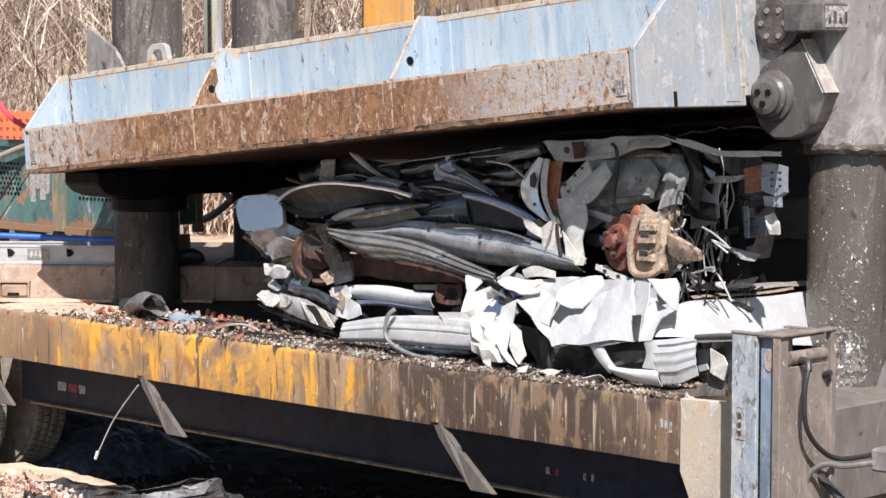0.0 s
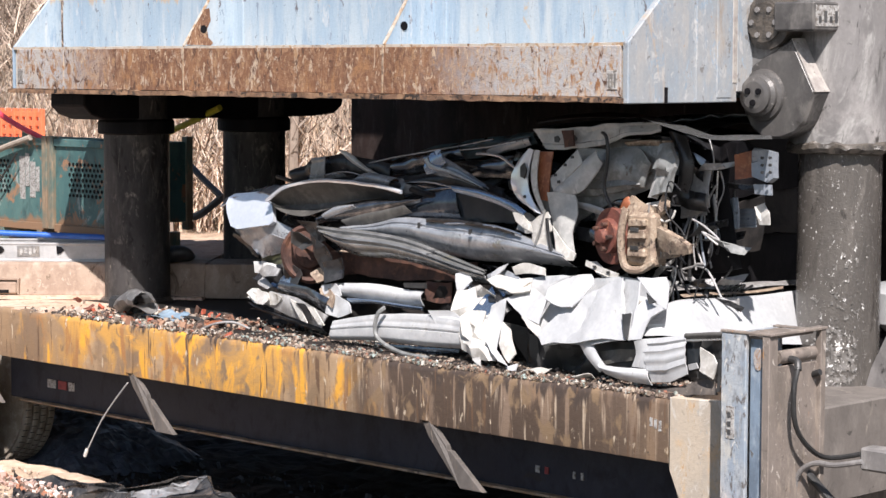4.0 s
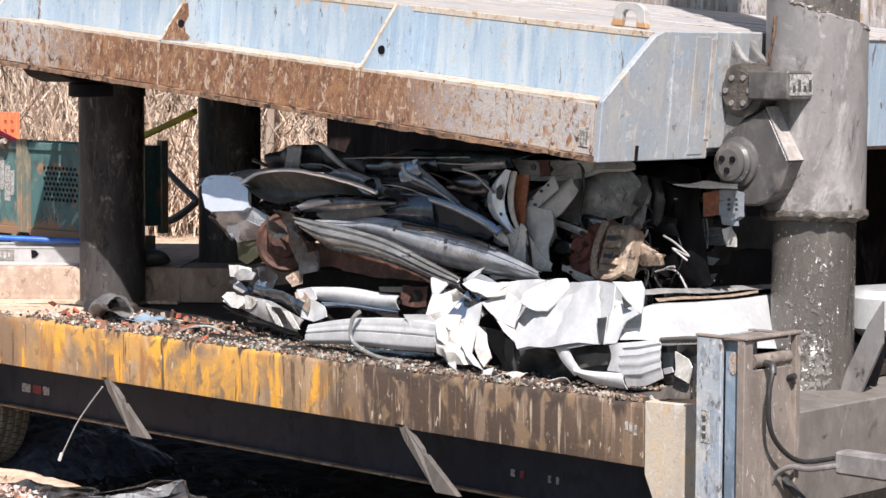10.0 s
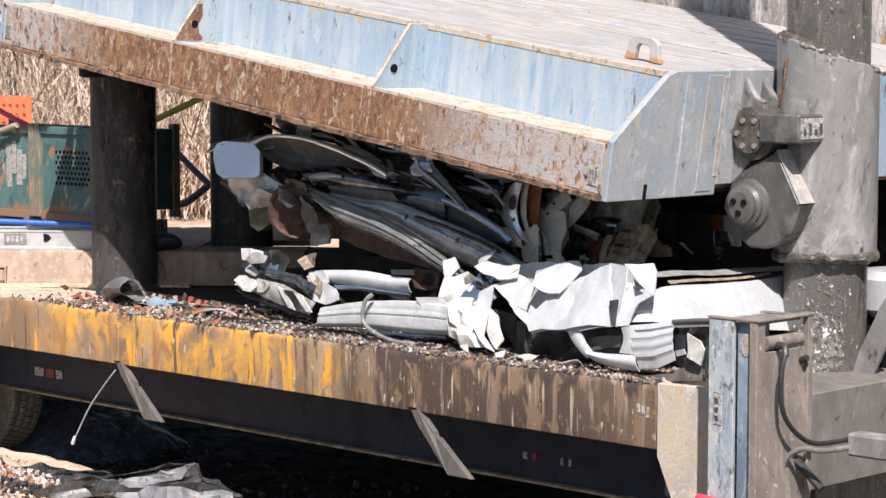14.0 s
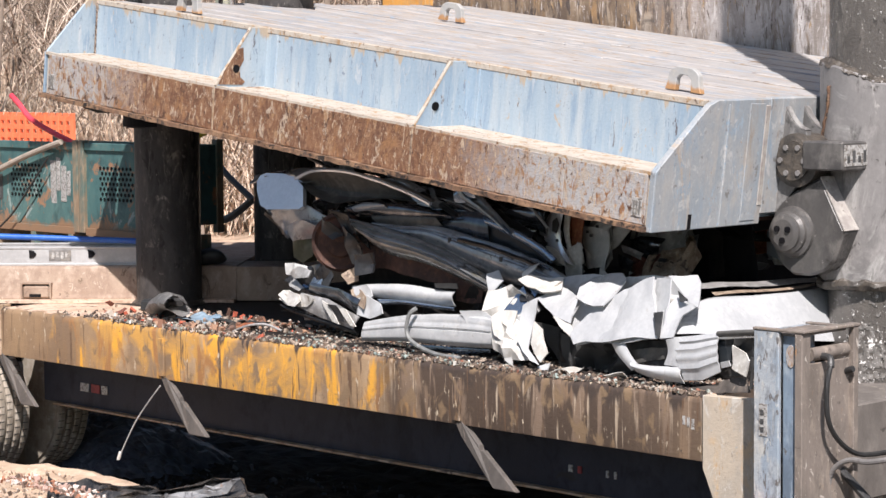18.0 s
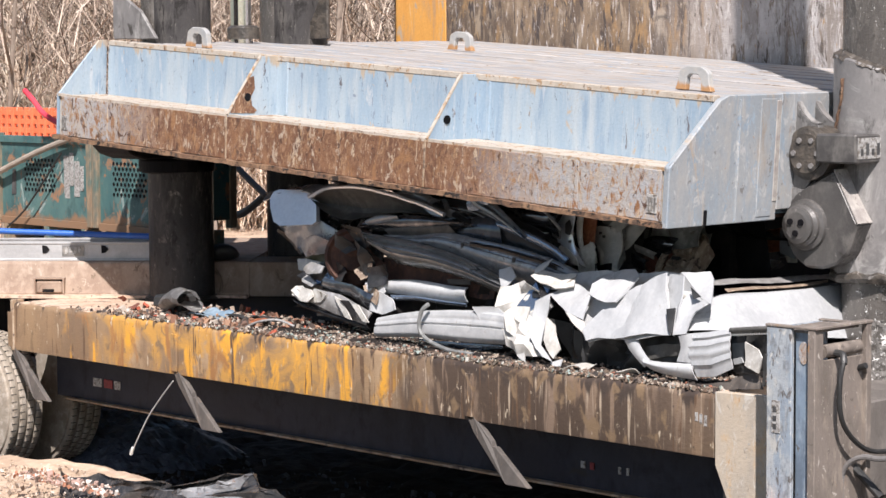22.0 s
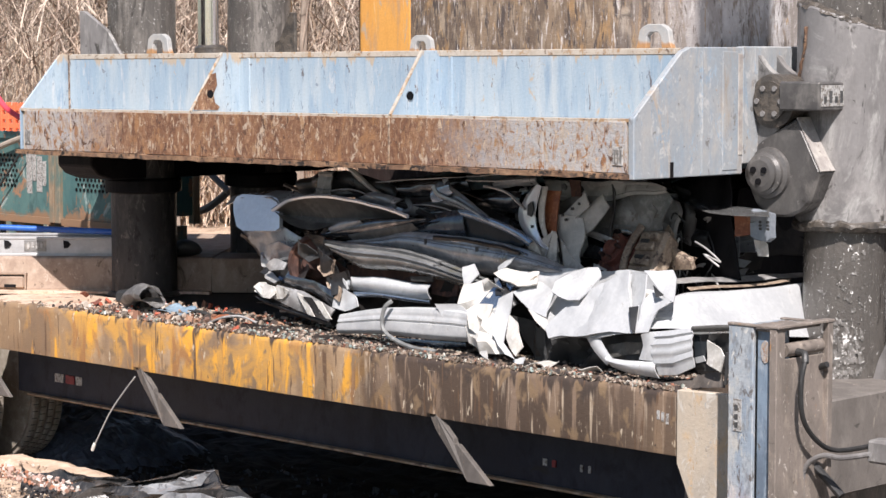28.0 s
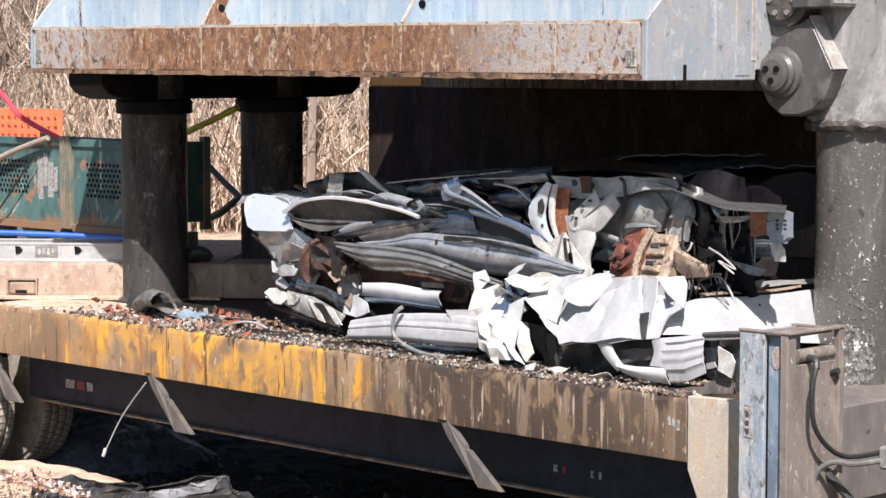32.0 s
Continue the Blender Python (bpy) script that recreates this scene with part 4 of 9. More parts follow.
lower_pin = part("lower_pin", turned([(0.14, -0.02), (0.145, 0.0), (0.14, 0.02), (0.118, 0.03), (0.118, 0.05), (0.10, 0.065), (0.10, 0.085), (0.075, 0.095)], 40, Matrix.Translation((-0.24, -0.40, 0.29)) @ AX), M_ARM, slide, "round lower hinge pin cap")
for a in range(3):
    part("pin_bolt", turned([(0.018, 0.09), (0.018, 0.105)], 10, Matrix.Translation((-0.24 + 0.042 * math.cos(2.1 * a + 0.5), -0.40, 0.29 + 0.042 * math.sin(2.1 * a + 0.5))) @ AX), M_BLACK, lower_pin)
part("hinge_knuckle", box(-0.24 - 0.14, -0.24 + 0.1, -0.36, -0.2, 0.69 - 0.12, 0.69 + 0.1, 0.02), M_GREASE, slide)

# ---- right end of the bed: panel, control post, column housing ----
part("end_panel", prism([(3.24, 1.10), (3.73, 1.115), (3.73, 0.15), (3.50, 0.15), (3.24, 0.72)], "y", -0.025, 0.021, 0.004), M_PANEL, bed, "whitewashed steel end panel")
part("end_cover", box(3.245, 3.70, 0.03, 3.0, 0.5, 1.02, 0.01), M_HOUSING, bed)
for k in range(3):
    part("number_bar", box(3.09 + 0.03 * k, 3.108 + 0.03 * k, -0.003, 0.0, 0.93 - 0.01 * k, 0.975 - 0.005 * k), M_WORN, bed)
for x0, x1, m in ((-2.66, -2.56, M_WORN), (-2.53, -2.43, M_REDMARK), (-2.41, -2.34, M_WORN), (2.02, 2.05, M_WORN), (2.09, 2.12, M_REDMARK), (2.3, 2.32, M_WORN), (2.36, 2.38, M_WORN)):
    part("reflector", box(x0, x1, 0.292, 0.299, 0.51, 0.57 if x0 < 0 else 0.55, 0.001), m, bed)

post = thing("control_post", "upright steel post with chipped blue and white paint", "control post")
part("flange", box(3.75, 3.90, -0.26, -0.235, 0.1, 1.50, 0.004), M_POST, post, "chipped white and blue front flange")
part("recess", box(3.90, 4.0, -0.225, -0.205, 0.1, 1.49, 0.003), M_POSTBLUE, post, "blue recessed panel")
part("corner", box(3.995, 4.04, -0.26, -0.19, 0.1, 1.50, 0.004), M_POSTSIDE, post)
part("web", box(3.75, 3.78, -0.235, 0.2, 0.1, 1.49, 0.003), M_POST, post)
part("side_plate", box(4.005, 4.025, -0.19, 0.18, 0.1, 1.345, 0.003), M_POSTSIDE, post, "grey-brown side plate with rust runs")
part("side_frame", box(4.015, 4.05, 0.15, 0.19, 0.1, 1.50, 0.003), M_POSTSIDE, post)
part("cap", box(3.745, 4.055, -0.265, -0.235, 1.50, 1.513, 0.003), M_POSTSIDE, post)
part("cap", box(4.0, 4.055, -0.233, 0.2, 1.50, 1.515, 0.003), M_POSTSIDE, post)
part("cap", box(3.747, 3.99, 0.16, 0.2, 1.49, 1.50, 0.003), M_POSTSIDE, post)
part("inner_plate", box(3.782, 3.998, -0.232, 0.158, 1.478, 1.49, 0.003), M_POSTSIDE, post)
part("roller", turned([(0.034, -0.185), (0.034, 0.148)], 20, Matrix.Translation((3.997, 0, 1.385)) @ Matrix.Rotation(radians(90), 4, "X")), M_POSTSIDE, post, smooth=True)
part("rust_spot", turned([(0.035, 0), (0.035, 0.004)], 12, Matrix.Translation((3.95, -0.226, 1.38)) @ Matrix.Rotation(radians(90), 4, "X") @ Matrix.Diagonal((0.8, 1.6, 1, 1))), M_RUST, post)
sticker = part("sticker", box(3.785, 3.835, -0.264, -0.26, 0.98, 1.14, 0.001), M_WORN, post, "worn white sticker")
for z in (1.0, 1.04, 1.085):
    part("sticker_bar", box(3.795, 3.815, -0.267, -0.264, z, z + 0.025), M_INK, sticker)
part("plug", turned([(0.016, 0.0), (0.016, 0.05)], 14, Matrix.Translation((4.02, 0.12, 1.28)) @ Matrix.Rotation(radians(70), 4, "Y")), M_DARK, post)

housing = thing("column_housing", "grey steel housing round the foot of the end column", "housing")
part("housing_body", box(2.75, 3.42, 1.28, 1.9, 0.1, 0.86, 0.015), M_HOUSING, housing, "greasy dark box")
part("foot_ring", rough_up(turned([(0.30, 0.85), (0.30, 0.90), (0.25, 0.95), (0.237, 1.0)], 40, Matrix.Translation((3.16, 1.565, 0))), 0.02, 14), M_GREASE, housing, "caked grease round the column foot")
part("housing_plate", box(3.42, 3.45, 1.1, 2.6, 0.1, 0.8, 0.005), M_POSTSIDE, housing)
outrigger = thing("outrigger_beam", "grey steel outrigger arm beside the press", "outrigger")
part("arm", box(4.18, 5.4, 0.3, 0.42, 0.80, 0.915, 0.012), M_SLEEVE, outrigger)
part("leg", box(4.5, 4.75, 0.5, 0.7, 0.0, 0.80, 0.012), M_BLACK, outrigger)

# ---- deck and truck parts at the left end: they stand askew to the bed ----
SKEW = Matrix.Translation((-3.215, 0.557, 0)) @ Matrix.Rotation(radians(42.0), 4, "Z")
side_box = thing("trailer_deck_box", "dusty brown steel deck box with a sloping face beyond the bed", "trailer deck")
side_box.matrix_basis = SKEW
face = [(-0.062, 1.094), (-0.062, 1.12), (-0.052, 1.14), (-0.006, 1.33), (0.004, 1.343), (0.02, 1.347), (2.2, 1.347), (2.2, 1.094)]
part("box_body", rough_up(prism(face, "x", -6.0, 1.28, 0.003), 0.004, 6), M_CONCRETE, side_box)
part("foot_flange", ragged(box(-6.0, 1.28, -0.17, -0.055, 1.092, 1.112), 60, 0.006, 9.0), M_DECK, side_box)
part("under_frame", box(-6.0, -0.25, 0.25, 2.1, 0.45, 1.09, 0.01), M_BLACK, side_box)
latch = part("latch", box(-0.285, -0.09, -0.085, -0.035, 1.12, 1.21, 0.012), M_CONCRETE, side_box)
part("latch_slot", box(-0.235, -0.15, -0.092, -0.084, 1.128, 1.152), M_BLACK, latch)
part("latch_rim", prism([(-0.30, 1.115), (-0.30, 1.235), (-0.075, 1.235), (-0.075, 1.115), (-0.088, 1.115), (-0.088, 1.222), (-0.287, 1.222), (-0.287, 1.115)], "y", -0.088, -0.03, 0.003), M_CONCRETE, latch)
part("box_end", box(1.283, 2.1, -0.05, 0.44, 1.094, 1.345, 0.006), M_CONCRETE, side_box)
part("rear_plate", box(1.285, 2.1, 0.98, 2.2, 1.30, 1.345, 0.004), M_CONCRETE, side_box)
ladder = thing("aluminium_ladder", "white aluminium ladder lying on the brown deck box", "ladder")
ladder.matrix_basis = SKEW @ Matrix.Translation((0, 0, 1.347))
for y in (0.44, 0.06):
    chan = [(y, 0.0), (y, 0.014), (y + 0.006, 0.016), (y + 0.006, 0.122), (y, 0.124), (y, 0.138), (y + 0.03, 0.138), (y + 0.03, 0.0)]
    rail = part("rail", prism(chan, "x", -4.5, 0.93, 0.002), M_ALU, ladder)
for i in range(18):
    part("rung", tube([(-4.4 + i * 0.3, 0.09, 0.07), (-4.4 + i * 0.3, 0.44, 0.07)], 0.017), M_ALU, ladder)
for k in range(7):
    x = -2.465 + 0.44 * k
    part("rail_slot", prism([(x, 0.055), (x - 0.004, 0.115), (x + 0.03, 0.11), (x + 0.052, 0.085), (x + 0.03, 0.06)], "y", 0.058, 0.0665), M_BLACK, rail)
plate = part("maker_plate", box(-0.12, 0.045, 0.061, 0.065, 0.035, 0.115, 0.001), M_STEEL, rail)
for k in range(4):
    part("plate_bar", box(-0.10 + 0.034 * k, -0.078 + 0.034 * k, 0.059, 0.061, 0.05 + 0.012 * (k % 2), 0.10), M_WORN, rail)
blue = thing("blue_pipe", "long bright blue pipe lying along the ladder", "pipe")
blue.matrix_basis = SKEW
part("pipe", tube([(-4.5, 0.075, 1.70), (-1.5, 0.075, 1.60), (0.95, 0.075, 1.509)], 0.022, 12), M_BLUEPIPE, blue, smooth=True)


def wheel(x, y, tread):
    w = thing("truck_tyre", "dusty truck tyre with ribbed tread under the trailer", "tyre", "tyres under the trailer", (x, y, 0.315))
    prof = [(0.27, -0.13), (0.40, -0.15), (0.475, -0.14)]
    for k in range(4):
        a = -0.132 + k * 0.067
        prof += [(0.508, a), (0.515, a + 0.012), (0.515, a + 0.045), (0.508, a + 0.053), (0.478, a + 0.055), (0.478, a + 0.064)]
    prof += [(0.475, 0.14), (0.40, 0.15), (0.27, 0.13)]
    tyre = part("tyre", turned(prof, 96, Matrix.Rotation(radians(90), 4, "X")), tread, w, smooth=True)
    part("rim", turned([(0.05, -0.10), (0.20, -0.06), (0.265, -0.11), (0.275, 0.12), (0.05, 0.05)], 36, Matrix.Rotation(radians(90), 4, "X")), M_STEEL, w)
    gb = bmesh.new()
    for k in range(60):
        for r in range(4):
            box(-0.003, 0.003, -0.128 + r * 0.067, -0.085 + r * 0.067, 0.511, 0.5165, 0.0, gb)
            bmesh.ops.rotate(gb, verts=gb.verts[-8:], cent=(0, 0, 0), matrix=Matrix.Rotation(k * math.pi / 30 + 0.05 * (r % 2), 3, "Y"))
    part("tread_cut_pattern", gb, M_RUBBER, tyre, "fine cuts across the tread ribs", "stuff")
    return w


wheel(-3.72, 0.10, M_TREAD)
wheel(-3.72, 0.62, M_TREAD)

# ---- green steel crates, barrier and brush behind ----
DX, DY = Vector((-0.707, 0.707, 0)), Vector((0.707, 0.707, 0))


CRATE_NEAR = 0.6375


def crate(x0, x1, shade):
    c = thing("steel_crate", "faded green perforated steel crate with rusty posts", "crate", "crates on the trailer deck", (x0, 7.0, 0.80))
    w = x1 - x0
    for x in (0, w - 0.1):
        for y in (0, 1.1):
            part("post", box(x, x + 0.1, y - 0.02, y + 0.08, 0.0, 1.12, 0.006), M_CRATEPOST, c)
    for z in (-0.03, 1.0):
        part("rail", box(0.1, w - 0.1, 0, 0.06, z, z + 0.09, 0.005), M_GREEN, c)
    panel = part("panel", box(0.1, w - 0.1, 0.03, 0.045, 0.06, 1.0, 0.003), M_GREEN, c)
    part("back_panel", box(0.1, w - 0.1, 1.1, 1.115, 0.1, 1.06, 0.003), M_GREEN, c)
    part("side_panel", box(w - 0.04, w - 0.025, 0.1, 1.1, 0.1, 1.06, 0.003), M_GREEN, c)
    hb = bmesh.new()
    for i in range(7):
        for k in range(9):
            turned([(0.022, 0), (0.022, 0.004)], 8, Matrix.Translation((w * 0.30 + k * 0.075 + (i % 2) * 0.037, 0.026, 0.42 + i * 0.062)) @ Matrix.Rotation(radians(90), 4, "X"), hb)
    part("punched_hole_pattern", hb, M_BLACK, panel, "rows of punched holes", "stuff")
    for x in (0.15, w / 2, w - 0.25):
        part("foot", box(x, x + 0.1, 0, 1.1, -0.278, -0.03, 0.005), M_CRATEPOST, c)
    if shade:
        for u0, u1, v0, v1 in ((0.70, 0.76, 0.34, 0.86), (0.765, 0.80, 0.50, 0.90), (0.805, 0.86, 0.36, 0.80), (0.865, 0.90, 0.44, 0.74)):
            part("worn_mark", rough_up(box(w * u0, w * u1, 0.024, 0.029, v0, v1), 0.012, 9), M_WORN, panel, "worn pale paint mark")
        part("dark_mark", rough_up(box(w * 0.16, w * 0.2, 0.024, 0.029, 0.34, 0.66), 0.02, 9), M_INK, panel)
    return c


crate(-14.2, -12.1, True)
crate(-12.08, -10.78, False)
for ob in [o for o in scene.collection.all_objects if o.parent is None and o.name.split(".")[0] in ("steel_crate",)]:
    ob.location = Vector(EYE) + (ob.location - Vector(EYE)) * CRATE_NEAR
    ob.scale = (CRATE_NEAR,) * 3
barrier = thing("safety_barrier", "orange plastic mesh safety barrier", "barrier")
for k in range(9):
    part("bar", box(-19.0, -14.5, 8.58, 8.62, 1.12 + k * 0.12, 1.19 + k * 0.12, 0.004), M_BARRIER, barrier)
for k in range(30):
    part("upright", box(-19.0 + k * 0.155, -18.94 + k * 0.155, 8.57, 8.63, 0.0 if k % 7 == 0 else 1.12, 2.19, 0.004), M_BARRIER, barrier)

# dry reeds and thorny brush on a bank behind the yard
bank = bmesh.new()
bmesh.ops.create_grid(bank, x_segments=50, y_segments=24, size=1, matrix=Matrix.Diagonal((30, 9, 1, 1)))
org = Vector((10.5, -9, 0)) + DX * 50 + DY * -2
for v in bank.verts:
    h = 6.5 * min(1, max(0, (v.co.y + 7) / 9)) + 0.5 * noise.noise(v.co * 0.4) + 0.25 * noise.noise(v.co * 1.3)
    v.co = org + DY * v.co.x + DX * v.co.y + Vector((0, 0, h - 0.1))
part("brush_bank", bank, M_WOOD, None, "earth bank overgrown with dry grass", "structure")
rng = np.random.RandomState(5)


def sticks(name, count, lat, dep, height, length, radius, lean, mat, label):
    verts, faces = [], []
    for i in range(count):
        d, s = rng.uniform(*dep), rng.uniform(*lat)
        h = length[0] + (length[1] - length[0]) * rng.rand() ** 2
        base = Vector((10.5, -9, 0)) + DX * d + DY * s + Vector((0, 0, height[0] + (height[1] - height[0]) * rng.rand() ** 1.3))
        way = Vector((rng.normal() * lean, rng.normal() * lean, 1)).normalized()
        bend = Vector((rng.normal(), rng.normal(), rng.normal())) * 0.08 * h
        r = rng.uniform(*radius)
        pts = [base, base + way * h * 0.5 + bend, base + way * h + bend * 0.4]
        n0 = len(verts)
        for j, p in enumerate(pts):
            rr = r * (1 - 0.4 * j)
            for a in range(3):
                verts.append(p + Vector((math.cos(2.1 * a), math.sin(2.1 * a), 0)) * rr)
        for j in range(2):
            for a in range(3):
                b = (a + 1) % 3
                faces.append((n0 + 3 * j + a, n0 + 3 * j + b, n0 + 3 * j + 3 + b, n0 + 3 * j + 3 + a))
    me = bpy.data.meshes.new(name)
    me.from_pydata([tuple(v) for v in verts], [], faces)
    me.materials.append(mat)
    return tagged(new(name, me), label, "brush", "", "stuff")


M_REED = island_material("dry_reed_stems", [(0.836, 0.681, 0.535), (0.720, 0.545, 0.408), (0.857, 0.739, 0.603), (0.408, 0.292, 0.224), (0.720, 0.565, 0.428)])
M_TWIG = island_material("thorny_twigs", [(0.379, 0.298, 0.242), (0.516, 0.419, 0.338), (0.194, 0.146, 0.116), (0.549, 0.459, 0.379), (0.137, 0.105, 0.081)])
sticks("dry_reeds", 11000, (-10.5, 3), (37, 41), (-0.1, 1.4), (0.6, 2.6), (0.006, 0.017), 0.22, M_REED, "dense stand of dry tan reeds")
sticks("dry_brush", 17000, (-12, 3), (36, 43), (0.3, 5.0), (0.4, 2.4), (0.006, 0.020), 0.9, M_TWIG, "tangled bare thorny brush")
for k in range(16):
    s, d = rng.uniform(-12, 2), rng.uniform(36, 42)
    tr = thing("bare_sapling", "thin bare grey-brown sapling in the brush", "tree", "saplings behind the yard", tuple(Vector((10.5, -9, -0.05)) + DX * d + DY * s))
    lx, ly = rng.normal() * 0.3, rng.normal() * 0.3
    part("trunk", tube([(0, 0, 0), (lx * 0.5, ly * 0.4, 2.2), (lx, ly, 4.5), (lx * 1.8, ly * 1.6, 7)], rng.uniform(0.05, 0.11), 7, None, 0.35), M_BARK, tr, smooth=True)
    for j in range(9):
        z = rng.uniform(1.2, 5.6)
        a = rng.uniform(0, 6.28)
        L = rng.uniform(0.8, 2.2)
        p = Vector((lx * z / 4.5, ly * z / 4.5, z))
        q = p + Vector((math.cos(a) * L * 0.5, math.sin(a) * L * 0.5, L * 0.5))
        part("limb", tube([p, q, q + Vector((math.cos(a + 0.5) * L * 0.4, math.sin(a + 0.5) * L * 0.4, L * 0.6))], 0.028, 5, None, 0.3), M_BARK, tr, smooth=True)

# ---- crushed cars ----
M_WHITE = material("white_car_paint", [(0.485, 0.495, 0.50), (0.42, 0.43, 0.44), (0.525, 0.53, 0.53)], 3.0, rough=0.3, bump=0.05, chips=(0.36, 0.34, 0.32), chip_edges=(0.68, 0.71), chip_scale=8, coat=0.3, layers=[((0.40, 0.41, 0.425), 7, (1, 1, 1), 0.56, 0.70), ((0.34, 0.32, 0.29), 16, (1, 1, 1), 0.63, 0.68)])
M_CREAM = material("scuffed_white_plastic", [(0.60, 0.58, 0.54), (0.46, 0.44, 0.40), (0.68, 0.67, 0.64)], 7.0, rough=0.5, bump=0.1, chips=(0.2, 0.17, 0.13), chip_edges=(0.62, 0.66), chip_scale=12)
M_PLASTIC = material("pale_grey_body_metal", [(0.50, 0.50, 0.48), (0.40, 0.40, 0.39), (0.57, 0.56, 0.54)], 6.0, rough=0.42, bump=0.08, chips=(0.15, 0.13, 0.11), chip_edges=(0.64, 0.68), chip_scale=11)
M_GREYPAINT = material("scraped_grey_metal", [(0.42, 0.41, 0.40), (0.30, 0.29, 0.28), (0.55, 0.54, 0.53)], 7.0, rough=0.42, metal=0.3, bump=0.12)
M_BEIGE = material("dull_grey_primer_metal", [(0.27, 0.275, 0.27), (0.18, 0.185, 0.18), (0.35, 0.355, 0.345)], 5.0, rough=0.4, bump=0.06, chips=(0.13, 0.11, 0.09), chip_edges=(0.62, 0.66), chip_scale=10, metal=0.2)
M_SILVER = material("silver_car_paint", [(0.35, 0.37, 0.395), (0.26, 0.275, 0.30), (0.43, 0.44, 0.455)], 4.0, rough=0.24, metal=0.35, coat=0.5, bump=0.06, chips=(0.10, 0.10, 0.10), chip_edges=(0.64, 0.68), chip_scale=12, rough_var=0.1, layers=[((0.23, 0.225, 0.19), 7, (0.5, 1, 1), 0.57, 0.68), ((0.12, 0.12, 0.12), 22, (0.4, 1, 1), 0.62, 0.68)])
M_SILL = material("scuffed_dusty_silver_paint", [(0.25, 0.252, 0.25), (0.17, 0.172, 0.17), (0.34, 0.34, 0.335)], 6.0, (0.4, 1, 1), rough=0.24, metal=0.45, bump=0.06, chips=(0.10, 0.10, 0.10), chip_edges=(0.60, 0.65), chip_scale=14, chip_stretch=(0.4, 1, 1), coat=0.4, layers=[((0.20, 0.19, 0.15), 9, (0.4, 1, 1), 0.56, 0.66), ((0.50, 0.50, 0.49), 30, (0.3, 1, 1), 0.64, 0.68)])
M_DOOR = material("blue_silver_door_paint", [(0.10, 0.12, 0.15), (0.07, 0.085, 0.11), (0.15, 0.17, 0.20)], 3.0, rough=0.16, metal=0.62, bump=0.02, coat=0.5, chips=(0.05, 0.05, 0.055), chip_edges=(0.69, 0.71), chip_scale=10)
M_DARKSILVER = material("dusty_dark_silver_paint", [(0.20, 0.215, 0.24), (0.10, 0.11, 0.125), (0.30, 0.31, 0.33)], 5.0, rough=0.2, metal=0.9, bump=0.06, rough_var=0.1)
M_BLUEGREY = material("blue_grey_trim_metal", [(0.34, 0.42, 0.54), (0.26, 0.33, 0.43)], 6.0, rough=0.24, metal=0.8, bump=0.05, rough_var=0.08)
M_BRIGHT = material("bright_bare_metal", [(0.70, 0.70, 0.69), (0.58, 0.58, 0.57)], 9.0, rough=0.28, metal=0.8, bump=0.1)
M_DARKTRIM = material("black_trim_plastic", [(0.018, 0.018, 0.020), (0.032, 0.032, 0.033), (0.010, 0.010, 0.010)], 7.0, rough=0.3, bump=0.08)
# black plastic, which paints the dark of holes and recesses too
M_BLACKPLASTIC = material("black_plastic_and_voids", [(0.03, 0.03, 0.03), (0.045, 0.045, 0.045)], 7.0, rough=0.45, bump=0.1)
M_DARKGLASS = material("dusty_dark_glass", [(0.02, 0.025, 0.03), (0.03, 0.035, 0.04)], 3.0, rough=0.12, bump=0.02)
M_GLASSBLUE = material("blue_tinted_glass_edge", [(0.20, 0.28, 0.36), (0.30, 0.38, 0.45)], 3.0, rough=0.15, bump=0.02)
M_LAMP = material("pale_lamp_cover", [(0.80, 0.84, 0.90), (0.75, 0.79, 0.85)], 3.0, rough=0.1, metal=0.45, bump=0.0, coat=1.0)
M_LAMPGREY = material("perforated_lamp_housing", [(0.34, 0.37, 0.41), (0.26, 0.29, 0.33)], 9.0, rough=0.35, metal=0.3, chips=(0.10, 0.11, 0.12), chip_edges=(0.62, 0.66), chip_scale=30)
M_ORANGELENS = material("rusty_orange_lens", [(0.34, 0.12, 0.055), (0.22, 0.075, 0.04), (0.45, 0.20, 0.10)], 8.0, rough=0.4, bump=0.1)
M_RUSTPART = material("rusted_axle_iron", [(0.085, 0.040, 0.029), (0.048, 0.024, 0.019), (0.13, 0.06, 0.038)], 6.0, rough=0.75, bump=0.35)
M_DISC = material("rusty_brake_disc", [(0.17, 0.055, 0.04), (0.11, 0.04, 0.03), (0.26, 0.09, 0.055)], 8.0, rough=0.7, bump=0.35, layers=[((0.34, 0.15, 0.09), 22, (1, 1, 1), 0.58, 0.64)])
M_BRASS = material("tan_corroded_casting", [(0.34, 0.26, 0.19), (0.22, 0.16, 0.12), (0.46, 0.38, 0.29)], 12.0, rough=0.65, bump=0.5, chips=(0.07, 0.05, 0.04), chip_edges=(0.56, 0.62), chip_scale=18)
M_TANK = material("olive_tinted_tank", [(0.062, 0.066, 0.030), (0.042, 0.044, 0.024), (0.09, 0.092, 0.058)], 6.0, rough=0.35, bump=0.1)
# near-black that stands for the shade between crushed panels
M_GAPSHADE = material("dark_wreck_gap_shade", [(0.014, 0.013, 0.013), (0.03, 0.026, 0.024)], 6.0, rough=0.7, bump=0.3, spec=0.25)
M_TEAL = material("dark_teal_roof_paint", [(0.022, 0.045, 0.055), (0.035, 0.06, 0.07), (0.015, 0.02, 0.024)], 4.0, rough=0.3, bump=0.1)
M_LINER = material("grey_black_arch_felt", [(0.095, 0.092, 0.085), (0.06, 0.058, 0.055), (0.13, 0.125, 0.115)], 4.0, rough=0.5, bump=0.08)
